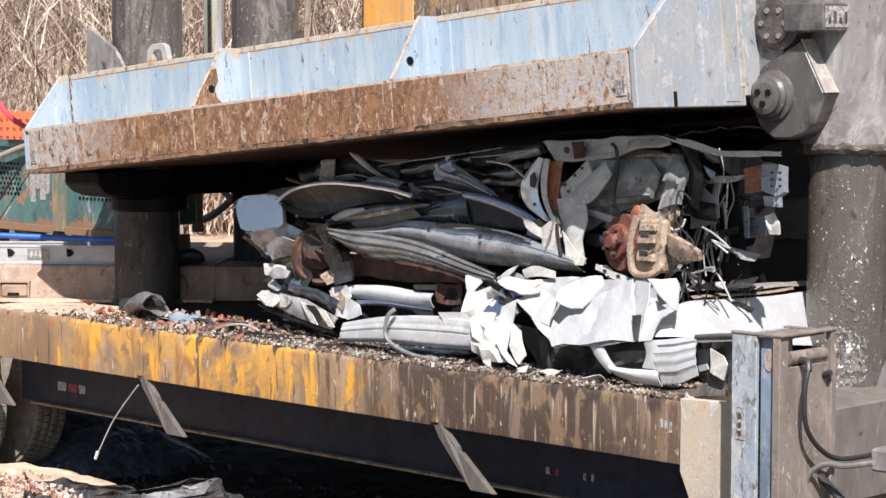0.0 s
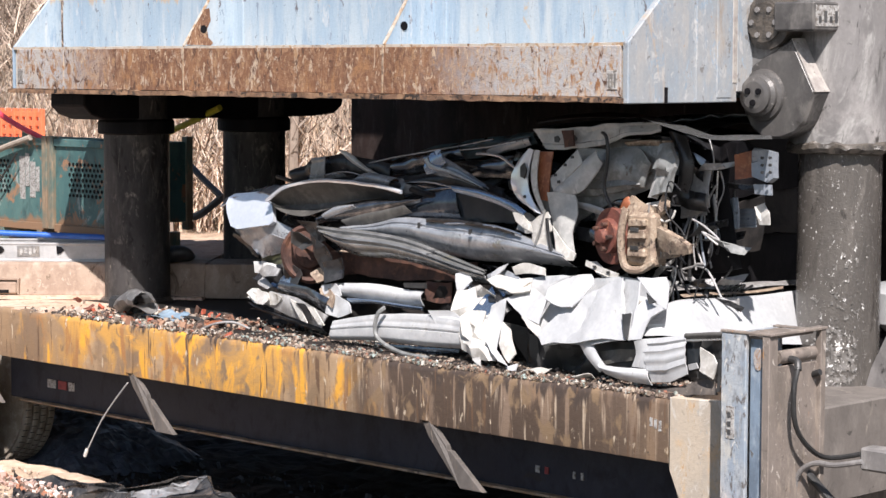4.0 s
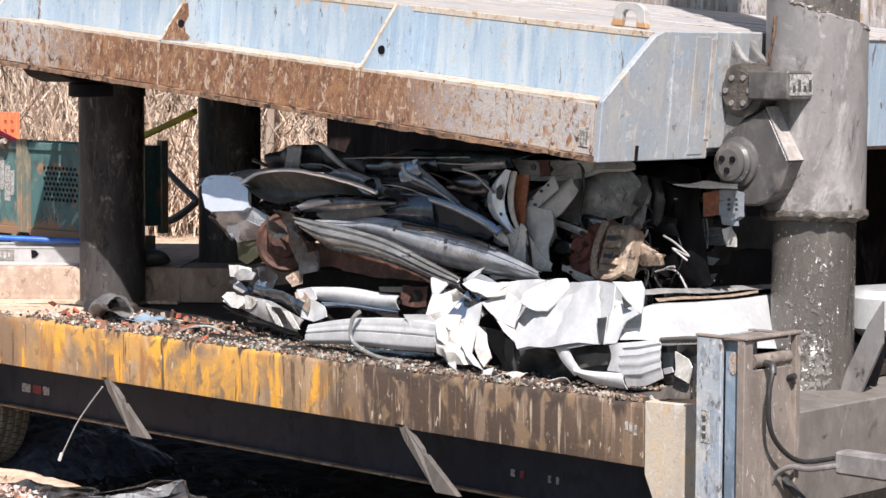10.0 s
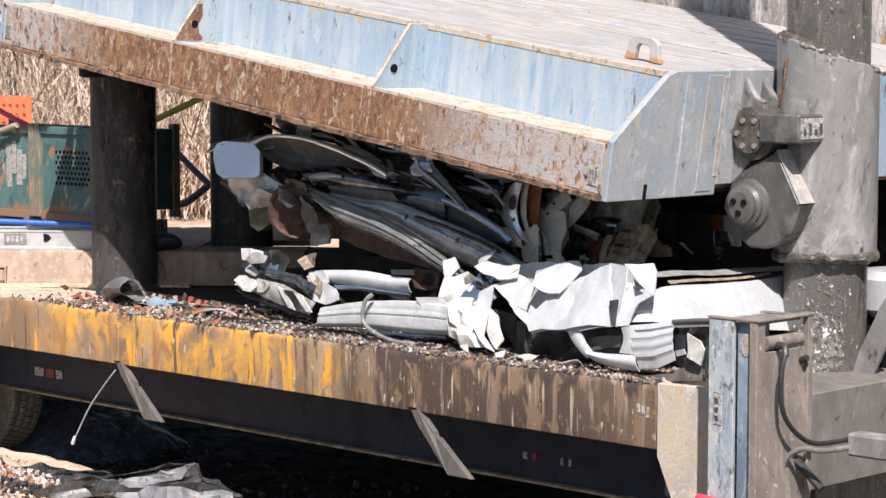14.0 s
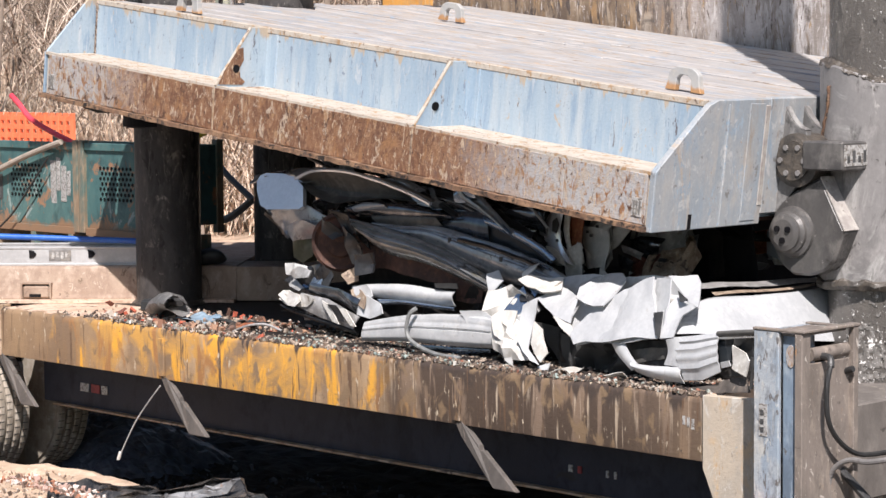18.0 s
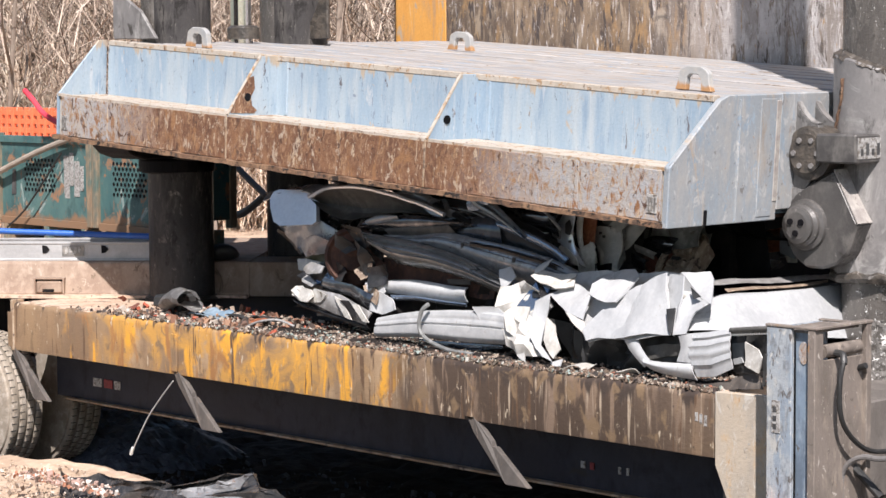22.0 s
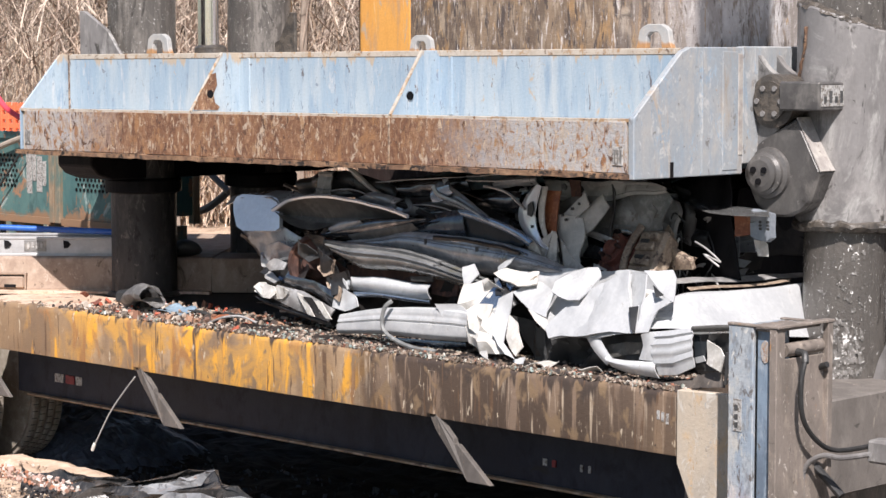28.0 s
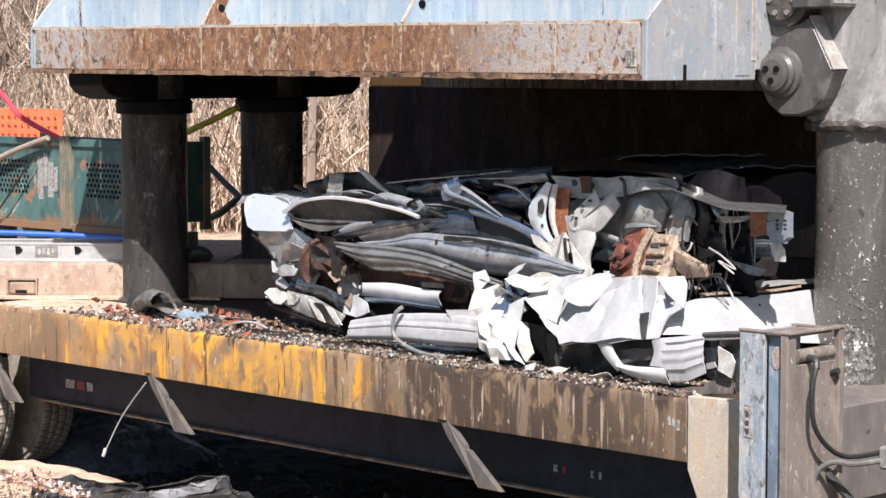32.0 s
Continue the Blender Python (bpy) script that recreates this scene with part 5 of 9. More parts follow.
M_WOODPOLE = material("weathered_pole_wood", [(0.40, 0.34, 0.28), (0.32, 0.27, 0.22)], 6.0, rough=0.8)
M_BLACKBAG = material("torn_black_plastic_sheet", [(0.025, 0.025, 0.026), (0.05, 0.048, 0.046), (0.10, 0.09, 0.085)], 6.0, rough=0.25, bump=0.3)
M_GREYBAG = material("dusty_grey_plastic_sheet", [(0.25, 0.255, 0.265), (0.15, 0.153, 0.16), (0.33, 0.33, 0.33)], 5.0, (0.5, 1, 1.4), rough=0.32, bump=0.4, chips=(0.10, 0.10, 0.105), chip_edges=(0.57, 0.63), chip_scale=9, layers=[((0.48, 0.47, 0.46), 9, (0.4, 1, 1.4), 0.60, 0.68), ((0.24, 0.15, 0.11), 18, (1, 1, 1), 0.62, 0.66)])

van = thing("crushed_van", "crushed flat white van lying on the deck", "crushed van")
car = thing("crushed_car", "crushed silver car with torn panels and rusty brake disc", "crushed car")
GROUP = van
CAR_PARTS = []
seeds = [0.0]


def settle(name, bm, mat, pivot=None, lean=0.0, smooth=True):
    """Gives a piece its own origin, so that it can shift and lean as the car is pressed."""
    c = Vector(pivot) if pivot else sum((v.co for v in bm.verts), Vector()) / len(bm.verts)
    for v in bm.verts:
        v.co -= c
    ob = part(name, bm, mat, GROUP, smooth=smooth)
    ob.location = c
    if GROUP == car:
        CAR_PARTS.append((ob, c.copy(), lean))
    return ob


def sheet(name, mat, pts, fold=0.04, thick=0.008, lean=0.0, pivot=None):
    """A torn, creased piece of sheet metal with the given outline."""
    seeds[0] += 3.7
    b = bmesh.new()
    f = b.faces.new([b.verts.new(p) for p in pts])
    bmesh.ops.triangulate(b, faces=[f])
    rs = random.Random(seeds[0])
    span = max((Vector(p) - Vector(pts[0])).length for p in pts)
    step = 0.05 if span > 0.3 else 0.035
    for _ in range(6):
        long = [e for e in b.edges if e.calc_length() > step * 1.5]
        if not long:
            break
        bmesh.ops.subdivide_edges(b, edges=long, cuts=1)
        bmesh.ops.triangulate(b, faces=[f for f in b.faces if len(f.verts) > 3])
        bmesh.ops.beautify_fill(b, faces=list(b.faces), edges=[e for e in b.edges if not e.is_boundary])
    # straight creases in a few chance directions, as sheet metal folds
    lines = []
    for k in range(4):
        a = rs.uniform(0, math.pi)
        lam = rs.uniform(0.10, 0.16) * (1 + 1.2 * (k < 2))
        lines.append((Vector((math.cos(a), 0, math.sin(a))) / lam, rs.random(), fold * (1.5 if k < 2 else 0.7)))
    for v in b.verts:
        y = 0.0
        for d, ph, amp in lines:
            u = v.co.dot(d) + ph + 0.5 * noise.noise(v.co * 3.0 + Vector((seeds[0], 0, 0)))
            y += amp * (abs(u - math.floor(u) - 0.5) * 2 - 0.5)
        v.co.y += y * 0.8
        v.co += noise.noise_vector(v.co * 12 + Vector((seeds[0], 0, 0))) * min(0.008, fold * 0.22)
        if fold > 0.002:
            soft = min(1.0, span / 0.3)
            v.co += noise.noise_vector(v.co * 5 + Vector((0, seeds[0], 0))) * 0.020 * soft + noise.noise_vector(v.co * 16 + Vector((0, 0, seeds[0]))) * 0.006 * soft
    bmesh.ops.recalc_face_normals(b, faces=b.faces)
    way = sum((f.normal * f.calc_area() for f in b.faces), Vector()).normalized()
    way = way if way.y > 0 or abs(way.z) > 0.8 and way.z < 0 else -way
    moved = bmesh.ops.extrude_face_region(b, geom=list(b.faces))["geom"]
    bmesh.ops.translate(b, vec=way * thick, verts=[g for g in moved if isinstance(g, bmesh.types.BMVert)])
    return settle(name, b, mat, pivot, lean)


def smooth_line(pts, n, stiff=False):
    """n points evenly along a smooth curve through pts."""
    pts = [Vector(p) for p in pts]
    out = []
    for i in range(n):
        u = i / (n - 1) * (len(pts) - 1)
        k = min(int(u), len(pts) - 2)
        t = u - k
        p0, p1, p2, p3 = pts[max(k - 1, 0)], pts[k], pts[k + 1], pts[min(k + 2, len(pts) - 1)]
        if stiff:
            out.append(p1.lerp(p2, t))
            continue
        out.append(0.5 * ((2 * p1) + (p2 - p0) * t + (2 * p0 - 5 * p1 + 4 * p2 - p3) * t * t + (3 * p1 - p0 - 3 * p2 + p3) * t ** 3))
    return out


def loft(name, mat, top, low, bulge=0.03, ribs=0, rib=0.010, dent=0.012, thick=0.008, lean=0.0, stiff=False, prof=None):
    """A pressed body panel between an upper and a lower edge, bulged, ribbed and dented."""
    seeds[0] += 3.7
    span = max((Vector(top[0]) - Vector(top[-1])).length, (Vector(low[0]) - Vector(low[-1])).length)
    n, m = max(8, int(span / 0.035)), max(7, 5 + 6 * ribs)
    if prof:
        m = 22
    b = bmesh.new()
    grid = []
    for p, q in zip(smooth_line(top, n, stiff), smooth_line(low, n, stiff)):
        row = []
        for j in range(m):
            v = j / (m - 1)
            c = p.lerp(q, v)
            off = bulge * math.sin(math.pi * v)
            if ribs:
                w = (v * ribs + 0.5) % 1.0
                off += rib * (1.0 if 0.3 < w < 0.7 else -0.3)
            if prof:
                off += float(np.interp(v, [p[0] for p in prof], [p[1] for p in prof]))
            off += dent * (1.7 * abs(noise.noise(c * 3.6 + Vector((seeds[0], 0, 0)))) + 0.7 * abs(noise.noise(c * 9 + Vector((0, seeds[0], 0)))) - 0.4)
            row.append(b.verts.new(c + Vector((0, -0.9, 0.35)) * off))
        grid.append(row)
    for r0, r1 in zip(grid, grid[1:]):
        for j in range(m - 1):
            b.faces.new((r0[j], r1[j], r1[j + 1], r0[j + 1]))
    moved = bmesh.ops.extrude_face_region(b, geom=list(b.faces))["geom"]
    bmesh.ops.translate(b, vec=(0, thick, -thick * 0.3), verts=[g for g in moved if isinstance(g, bmesh.types.BMVert)])
    return settle(name, b, mat, None, lean)


def strip(name, mat, pts, r=0.012, lean=0.0):
    """A bent flat bar or trim strip."""
    b = tube(pts, r, 6)
    return settle(name, rough_up(b, r * 0.5, 9), mat, None, lean)


def hose(name, mat, pts, r=0.01, lean=0.0):
    return settle(name, tube(pts, r, 7), mat, None, lean)


def pole(name, mat, pts, r=0.03, label=""):
    e = thing(name, label.replace("_", " "), name.split("_")[-1])
    part(name.split("_")[-1] + "_run", tube(pts, r, 9), mat, e, smooth=True)
    return e


def flat(name, mat, pts):
    """A single plate, or a crumpled sheet of litter, as a thing of its own."""
    label = {"trash": "crumpled plastic sheet lying on the dirt", "gusset_plate": "slanting grey steel gusset plate beside the column", "shadow_plate": "black plate standing in for the shadow behind the gusset"}[name]
    seeds[0] += 2.1
    b = bmesh.new()
    f = b.faces.new([b.verts.new(p) for p in pts])
    bmesh.ops.triangulate(b, faces=[f])
    k = 0.07 if name == "trash" else 0.0
    bmesh.ops.subdivide_edges(b, edges=list(b.edges), cuts=4, use_grid_fill=True)
    for v in b.verts:
        v.co.y += k * noise.noise(v.co * 6 + Vector((seeds[0], 0, 0))) * 1.6 + k * (v.co.z - 0.1) * 6
        v.co.z += k * 0.5 * noise.noise(v.co * 9)
    bmesh.ops.solidify(b, geom=list(b.faces), thickness=0.02 if k == 0 else 0.004)
    return tagged(part(name, b, mat, None, label, smooth=k > 0), "", "plate" if k == 0 else "litter")


# dark crushed mass inside both wrecks; its black paints the shade of the gaps
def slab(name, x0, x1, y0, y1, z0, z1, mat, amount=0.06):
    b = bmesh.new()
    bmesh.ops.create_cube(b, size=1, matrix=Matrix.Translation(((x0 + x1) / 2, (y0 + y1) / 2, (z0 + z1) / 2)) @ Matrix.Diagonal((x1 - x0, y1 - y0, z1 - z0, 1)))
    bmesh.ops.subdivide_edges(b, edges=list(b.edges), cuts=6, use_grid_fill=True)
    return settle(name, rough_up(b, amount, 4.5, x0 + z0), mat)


# dark slabs that blacken the see-through gaps as if in shade
slab("floor_pan", 0.0, 2.3, 0.55, 2.7, 1.10, 1.42, M_GAPSHADE, 0.05)
slab("floor_pan", -0.45, 0.0, 0.62, 2.2, 1.10, 1.38, M_GAPSHADE, 0.05)
slab("floor_pan", -0.25, 1.5, 0.72, 2.3, 1.38, 1.52, M_GAPSHADE, 0.04)
slab("floor_pan", 2.3, 3.1, 0.5, 1.1, 1.10, 1.24, M_GAPSHADE, 0.03)
slab("floor_pan", 2.3, 2.9, 1.45, 2.7, 1.10, 1.34, M_GAPSHADE, 0.03)
GROUP = car
TOPS = [(-0.7, 1.95), (0.1, 2.15), (1.0, 2.28), (1.8, 2.46), (2.5, 2.5), (2.95, 2.42)]
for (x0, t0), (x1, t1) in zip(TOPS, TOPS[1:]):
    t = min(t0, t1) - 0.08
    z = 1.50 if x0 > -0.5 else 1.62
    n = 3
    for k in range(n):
        slab("crushed_mass", x0, min(x1, 2.8) if x0 < 2.4 or k else 2.56, (0.80 if x0 < 1.5 else 0.98) + 0.06 * k, 2.55 if x1 < 2.6 else 1.35 if k else 1.08, z + (t - z) * k / n, z + (t - z) * (k + 1) / n, M_BLACK if k != 1 else M_GAPSHADE)
# roof and bonnet skins
for (x0, t0), (x1, t1) in zip(TOPS[1:-1], TOPS[2:-1]):
    sheet("roof_skin", M_TEAL, [(x0 - 0.03, 0.62, t0 - 0.04), (x1 + 0.03, 0.60, t1 - 0.04), (x1 + 0.03, 1.2, t1 + 0.02), (x1, 2.5 if x1 < 2.6 else 1.25, t1 - 0.02), (x0, 2.5, t0 - 0.02), (x0 - 0.03, 1.5, t0 + 0.02)], fold=0.05)
loft("bonnet_skin", M_DARKSILVER, [(1.70, 0.80, 2.42), (2.2, 0.80, 2.46), (2.6, 0.82, 2.44), (2.85, 0.86, 2.33)], [(1.66, 0.62, 2.43), (2.2, 0.60, 2.49), (2.6, 0.62, 2.47), (2.9, 0.66, 2.35)], 0.006, 0, 0, 0.02)

# brake disc, hub and caliper
HUB = (2.44, 0.46, 1.86)
FACE = Matrix.Rotation(radians(-15), 4, "Z") @ Matrix.Rotation(radians(90), 4, "X")
HM = Matrix.Translation(HUB) @ FACE
settle("brake_disc", turned([(0.10, -0.03), (0.155, -0.02), (0.16, 0.0), (0.155, 0.022), (0.10, 0.025), (0.095, 0.06), (0.04, 0.065)], 40, HM), M_DISC, HUB, 45, False)
settle("hub_cap", turned([(0.045, 0.06), (0.05, 0.075), (0.035, 0.10), (0.01, 0.105)], 20, HM), M_DISC, HUB, 45)
for k in range(5):
    a = k * 1.257
    settle("wheel_stud", turned([(0.012, 0.06), (0.012, 0.095)], 8, HM @ Matrix.Translation((0.07 * math.cos(a), 0.07 * math.sin(a), 0))), M_RUSTPART, HUB, 45, False)
cb = box(0.13, 0.33, -0.06, 0.08, -0.15, 0.14, 0.02)
for dz in (-0.075, 0.02, 0.085):
    box(0.17, 0.29, -0.085, -0.05, dz - 0.022, dz + 0.024, 0.006, cb)
settle("brake_caliper", rough_up(merge(bmesh.new(), cb, Matrix.Translation(HUB)), 0.012, 12), M_BRASS, HUB, 45, False)
for dz in (-0.05, 0.05):
    settle("caliper_slot", box(HUB[0] + 0.19, HUB[0] + 0.25, HUB[1] - 0.092, HUB[1] - 0.082, HUB[2] + dz - 0.012, HUB[2] + dz + 0.012, 0.003), M_BLACKPLASTIC, HUB, 45, False)
settle("caliper_frame", tube([Vector(HUB) + Vector(p) for p in ((0.14, -0.07, 0.15), (0.12, -0.08, 0.0), (0.14, -0.07, -0.15), (0.24, -0.06, -0.17), (0.33, -0.05, -0.12))], 0.022, 8), M_BRASS, HUB, 45)
settle("dust_shield", rough_up(turned([(0.02, 0.05), (0.17, 0.045), (0.19, 0.07), (0.18, 0.08), (0.02, 0.06)], 24, Matrix.Translation((2.40, 0.68, 1.88)) @ FACE), 0.02, 9), M_RUSTPART, HUB, 45)
DR = (-0.117, 0.52, 1.603)
settle("brake_drum", turned([(0.06, -0.05), (0.16, -0.05), (0.185, -0.02), (0.19, 0.03), (0.17, 0.045), (0.15, 0.03), (0.10, 0.035), (0.085, 0.06), (0.04, 0.065)], 40, Matrix.Translation(DR) @ Matrix.Rotation(radians(35), 4, "Z") @ Matrix.Rotation(radians(90), 4, "X")), M_RUSTPART, DR, 0, False)

# thin bent trims that run along the flank
rt = random.Random(4)
for k in range(12):
    x, z = rt.uniform(-0.55, 0.7), rt.uniform(1.95, 2.16)
    L, a, bow = rt.uniform(0.35, 0.95), rt.gauss(-0.08, 0.16), rt.uniform(-0.08, 0.10)
    y = rt.uniform(0.50, 0.62)
    strip("trim_strip", rt.choice([M_DARKTRIM, M_DARKTRIM, M_DARKSILVER, M_SILVER, M_DARKTRIM, M_BRIGHT]), [(x + L * u, y + 0.05 * math.sin(3 * u), z + L * u * a + bow * math.sin(math.pi * u)) for u in (0, 0.25, 0.5, 0.75, 1.0)], rt.uniform(0.006, 0.013))

# many small torn bits caught between the layers
rb = random.Random(11)
for k in range(230):
    x = rb.uniform(-0.7, 2.9)
    top = np.interp(x, [p[0] for p in TOPS], [p[1] for p in TOPS])
    z = rb.uniform(1.48, top - 0.16)
    if x < 0.2 and z < 1.6:
        continue
    y = rb.uniform(0.56, 0.80) if x < 1.7 else rb.uniform(0.62, 0.98)
    L, w, a = rb.uniform(0.08, 0.30), rb.uniform(0.012, 0.045), rb.gauss(0.0, 0.4)
    mats = [M_SILVER, M_DARKTRIM, M_DARKSILVER, M_DARKTRIM, M_DARKTRIM, M_BRIGHT, M_DARKSILVER, M_DARKTRIM] if x < 1.7 else [M_BEIGE, M_DARKTRIM, M_DARKTRIM, M_DARKTRIM, M_DARKTRIM, M_RUSTPART, M_GREYPAINT]
    ux, uz = math.cos(a), math.sin(a)
    pts = [(x, y, z), (x + ux * L * 0.5, y + rb.uniform(-0.05, 0.05), z + uz * L * 0.5 - w * 0.3), (x + ux * L, y, z + uz * L), (x + ux * L - uz * w, y + 0.03, z + uz * L + ux * w), (x + ux * L * 0.4 - uz * w, y - 0.03, z + uz * L * 0.4 + w)]
    sheet("torn_strip", rb.choice(mats), pts, 0.03)
GROUP = van
for k in range(24):
    x, z, y = rb.uniform(1.4, 2.7), rb.uniform(1.38, 1.56), rb.uniform(0.26, 0.5)
    L, w, a = rb.uniform(0.07, 0.26), rb.uniform(0.02, 0.05), rb.gauss(-0.05, 0.35)
    ux, uz = math.cos(a), math.sin(a)
    top = [(x, y, z + w), (x + ux * L * 0.5, y + rb.uniform(-0.04, 0.04), z + uz * L * 0.5 + w * 1.2), (x + ux * L, y, z + uz * L + w * 0.8)]
    low = [(x + 0.02, y - 0.03, z), (x + ux * L * 0.5, y - 0.04, z + uz * L * 0.5), (x + ux * L * 0.9, y - 0.02, z + uz * L)]
    loft("crumpled_scrap", rb.choice([M_WHITE, M_CREAM, M_WHITE, M_GREYPAINT, M_DARKTRIM, M_BLUEGREY, M_PLASTIC]), top, low, 0.005, 0, 0, 0.04, stiff=True)
GROUP = car
for k in range(15):
    x, z = rb.uniform(2.6, 3.05), rb.uniform(1.6, 2.2)
    p = [Vector((x, rb.uniform(0.42, 0.65), z))]
    for j in range(4):
        p.append(p[-1] + Vector((rb.gauss(0, 0.06), rb.gauss(0, 0.02), rb.uniform(-0.16, 0.06))))
    hose("wire", rb.choice([M_DARKTRIM, M_GREYPAINT, M_DARKTRIM, M_DARKTRIM, M_DARKTRIM]), p, rb.uniform(0.004, 0.009))
for k in range(9):
    x = 2.95 + 0.03 * k
    strip("bent_fin", rb.choice([M_BRIGHT, M_GREYPAINT, M_BLACKPLASTIC]), [(x - 0.36, 1.08, 1.48), (x - 0.33, 1.06, 1.53), (x - 0.30 + rb.uniform(0, 0.05), 1.06, 1.58)], 0.008)
# ---- crushed white van, pressed flat on the deck ----
GROUP = van
sheet("torn_lump", M_DARKTRIM, [(-0.551, 0.44, 1.413), (-0.507, 0.49, 1.504), (-0.219, 0.44, 1.549), (-0.046, 0.4, 1.48), (-0.147, 0.44, 1.374), (-0.432, 0.48, 1.359)], fold=0.03)
sheet("torn_cap", M_GREYPAINT, [(-0.463, 0.38, 1.47), (-0.392, 0.41, 1.516), (-0.26, 0.38, 1.504), (-0.281, 0.36, 1.457), (-0.425, 0.38, 1.436)], fold=0.012)
sheet("torn_edge", M_CREAM, [(-0.518, 0.32, 1.34), (-0.503, 0.35, 1.368), (-0.248, 0.32, 1.369), (-0.15, 0.3, 1.334), (-0.239, 0.32, 1.284), (-0.414, 0.32, 1.282)], fold=0.014)
loft("torn_beam", M_GREYPAINT, [(-0.293, 0.34, 1.361), (-0.056, 0.34, 1.341), (0.231, 0.34, 1.249)], [(-0.366, 0.34, 1.277), (-0.112, 0.34, 1.216), (0.178, 0.34, 1.167)], bulge=0.01, dent=0.03, stiff=True)
loft("torn_beam", M_DARKSILVER, [(-0.223, 0.37, 1.428), (0.018, 0.37, 1.408), (0.226, 0.37, 1.351)], [(-0.251, 0.37, 1.361), (-0.01, 0.37, 1.335), (0.198, 0.37, 1.261)], bulge=0.01, dent=0.03, stiff=True)
sheet("beam_slot", M_DARKTRIM, [(-0.007, 0.3, 1.315), (0.057, 0.3, 1.309), (0.149, 0.3, 1.21), (0.086, 0.3, 1.213)], fold=0.004)
sheet("beam_fin", M_CREAM, [(-0.075, 0.3, 1.322), (-0.006, 0.3, 1.312), (0.092, 0.3, 1.199), (0.018, 0.3, 1.208)], fold=0.004)
sheet("beam_fin", M_CREAM, [(0.094, 0.3, 1.298), (0.156, 0.3, 1.289), (0.248, 0.3, 1.197), (0.196, 0.3, 1.193)], fold=0.004)
loft("torn_skirt", M_DARKTRIM, [(-0.539, 0.36, 1.274), (-0.189, 0.36, 1.216), (0.171, 0.36, 1.165)], [(-0.429, 0.36, 1.227), (-0.136, 0.36, 1.177), (0.191, 0.36, 1.138)], bulge=0.01, dent=0.02, stiff=True)
sheet("tan_fold", M_BRASS, [(0.134, 0.36, 1.405), (0.179, 0.39, 1.427), (0.278, 0.36, 1.376), (0.274, 0.33, 1.302), (0.174, 0.36, 1.327)], fold=0.02)
sheet("pale_fold", M_WHITE, [(0.174, 0.37, 1.347), (0.255, 0.4, 1.379), (0.38, 0.37, 1.344), (0.462, 0.34, 1.283), (0.306, 0.37, 1.245), (0.198, 0.37, 1.261)], fold=0.015)
sheet("torn_lump", M_PLASTIC, [(-0.602, 0.47, 1.458), (-0.626, 0.5, 1.521), (-0.524, 0.47, 1.536), (-0.36, 0.5, 1.516), (-0.348, 0.47, 1.468), (-0.434, 0.44, 1.457)], fold=0.02)
sheet("torn_lump", M_BLUEGREY, [(-0.446, 0.45, 1.383), (-0.381, 0.47, 1.437), (-0.227, 0.45, 1.491), (-0.19, 0.45, 1.429), (-0.291, 0.42, 1.374)], fold=0.02)
sheet("torn_edge", M_CREAM, [(-0.504, 0.31, 1.316), (-0.461, 0.33, 1.35), (-0.295, 0.31, 1.356), (-0.263, 0.31, 1.312), (-0.304, 0.28, 1.282), (-0.46, 0.31, 1.283)], fold=0.015)
sheet("torn_bit", M_BRASS, [(0.022, 0.38, 1.505), (0.062, 0.41, 1.534), (0.22, 0.38, 1.554), (0.189, 0.38, 1.467), (0.118, 0.35, 1.443)], fold=0.02)
sheet("torn_bit", M_GREYPAINT, [(-0.533, 0.42, 1.437), (-0.466, 0.42, 1.42), (-0.39, 0.42, 1.381), (-0.423, 0.42, 1.357), (-0.511, 0.42, 1.387)], fold=0.02)
sheet("front_panel", M_WHITE, [(2.237, 0.100, 1.270), (2.428, 0.193, 1.480), (2.558, 0.211, 1.589), (2.640, 0.217, 1.638), (2.714, 0.214, 1.655), (2.778, 0.150, 1.489), (2.847, 0.070, 1.345), (2.521, 0.080, 1.309)], fold=0.004)
sheet("front_core", M_WHITE, [(1.524, 0.420, 1.560), (2.114, 0.420, 1.620), (2.548, 0.420, 1.637), (2.845, 0.420, 1.642), (2.805, 0.400, 1.496), (2.682, 0.360, 1.367), (2.233, 0.360, 1.329), (2.043, 0.360, 1.345), (1.741, 0.380, 1.481)], fold=0.02)
sheet("front_panel", M_WHITE, [(2.237, 0.100, 1.270), (2.197, 0.120, 1.321), (2.277, 0.160, 1.421), (2.382, 0.190, 1.492), (2.518, 0.220, 1.577), (2.672, 0.250, 1.650), (2.715, 0.250, 1.653), (2.761, 0.170, 1.480), (2.833, 0.100, 1.347), (2.624, 0.100, 1.319)], fold=0.004)
sheet("front_fold", M_WHITE, [(2.715, 0.250, 1.653), (2.843, 0.200, 1.650), (2.857, 0.130, 1.506), (2.861, 0.090, 1.356), (2.825, 0.100, 1.364), (2.761, 0.170, 1.480)], fold=0.004)
sheet("front_fold", M_WHITE, [(2.210, 0.150, 1.519), (2.167, 0.220, 1.571), (2.221, 0.300, 1.625), (2.401, 0.330, 1.648), (2.449, 0.290, 1.617), (2.459, 0.200, 1.543), (2.413, 0.155, 1.491), (2.335, 0.150, 1.485)], fold=0.006)
sheet("front_fold", M_WHITE, [(2.174, 0.260, 1.496), (2.350, 0.250, 1.491), (2.302, 0.220, 1.403), (2.154, 0.190, 1.330), (2.107, 0.200, 1.363)], fold=0.004)
sheet("front_fold", M_WHITE, [(1.828, 0.240, 1.487), (1.967, 0.300, 1.551), (2.167, 0.230, 1.504), (2.182, 0.150, 1.370), (2.042, 0.150, 1.406)], fold=0.006)
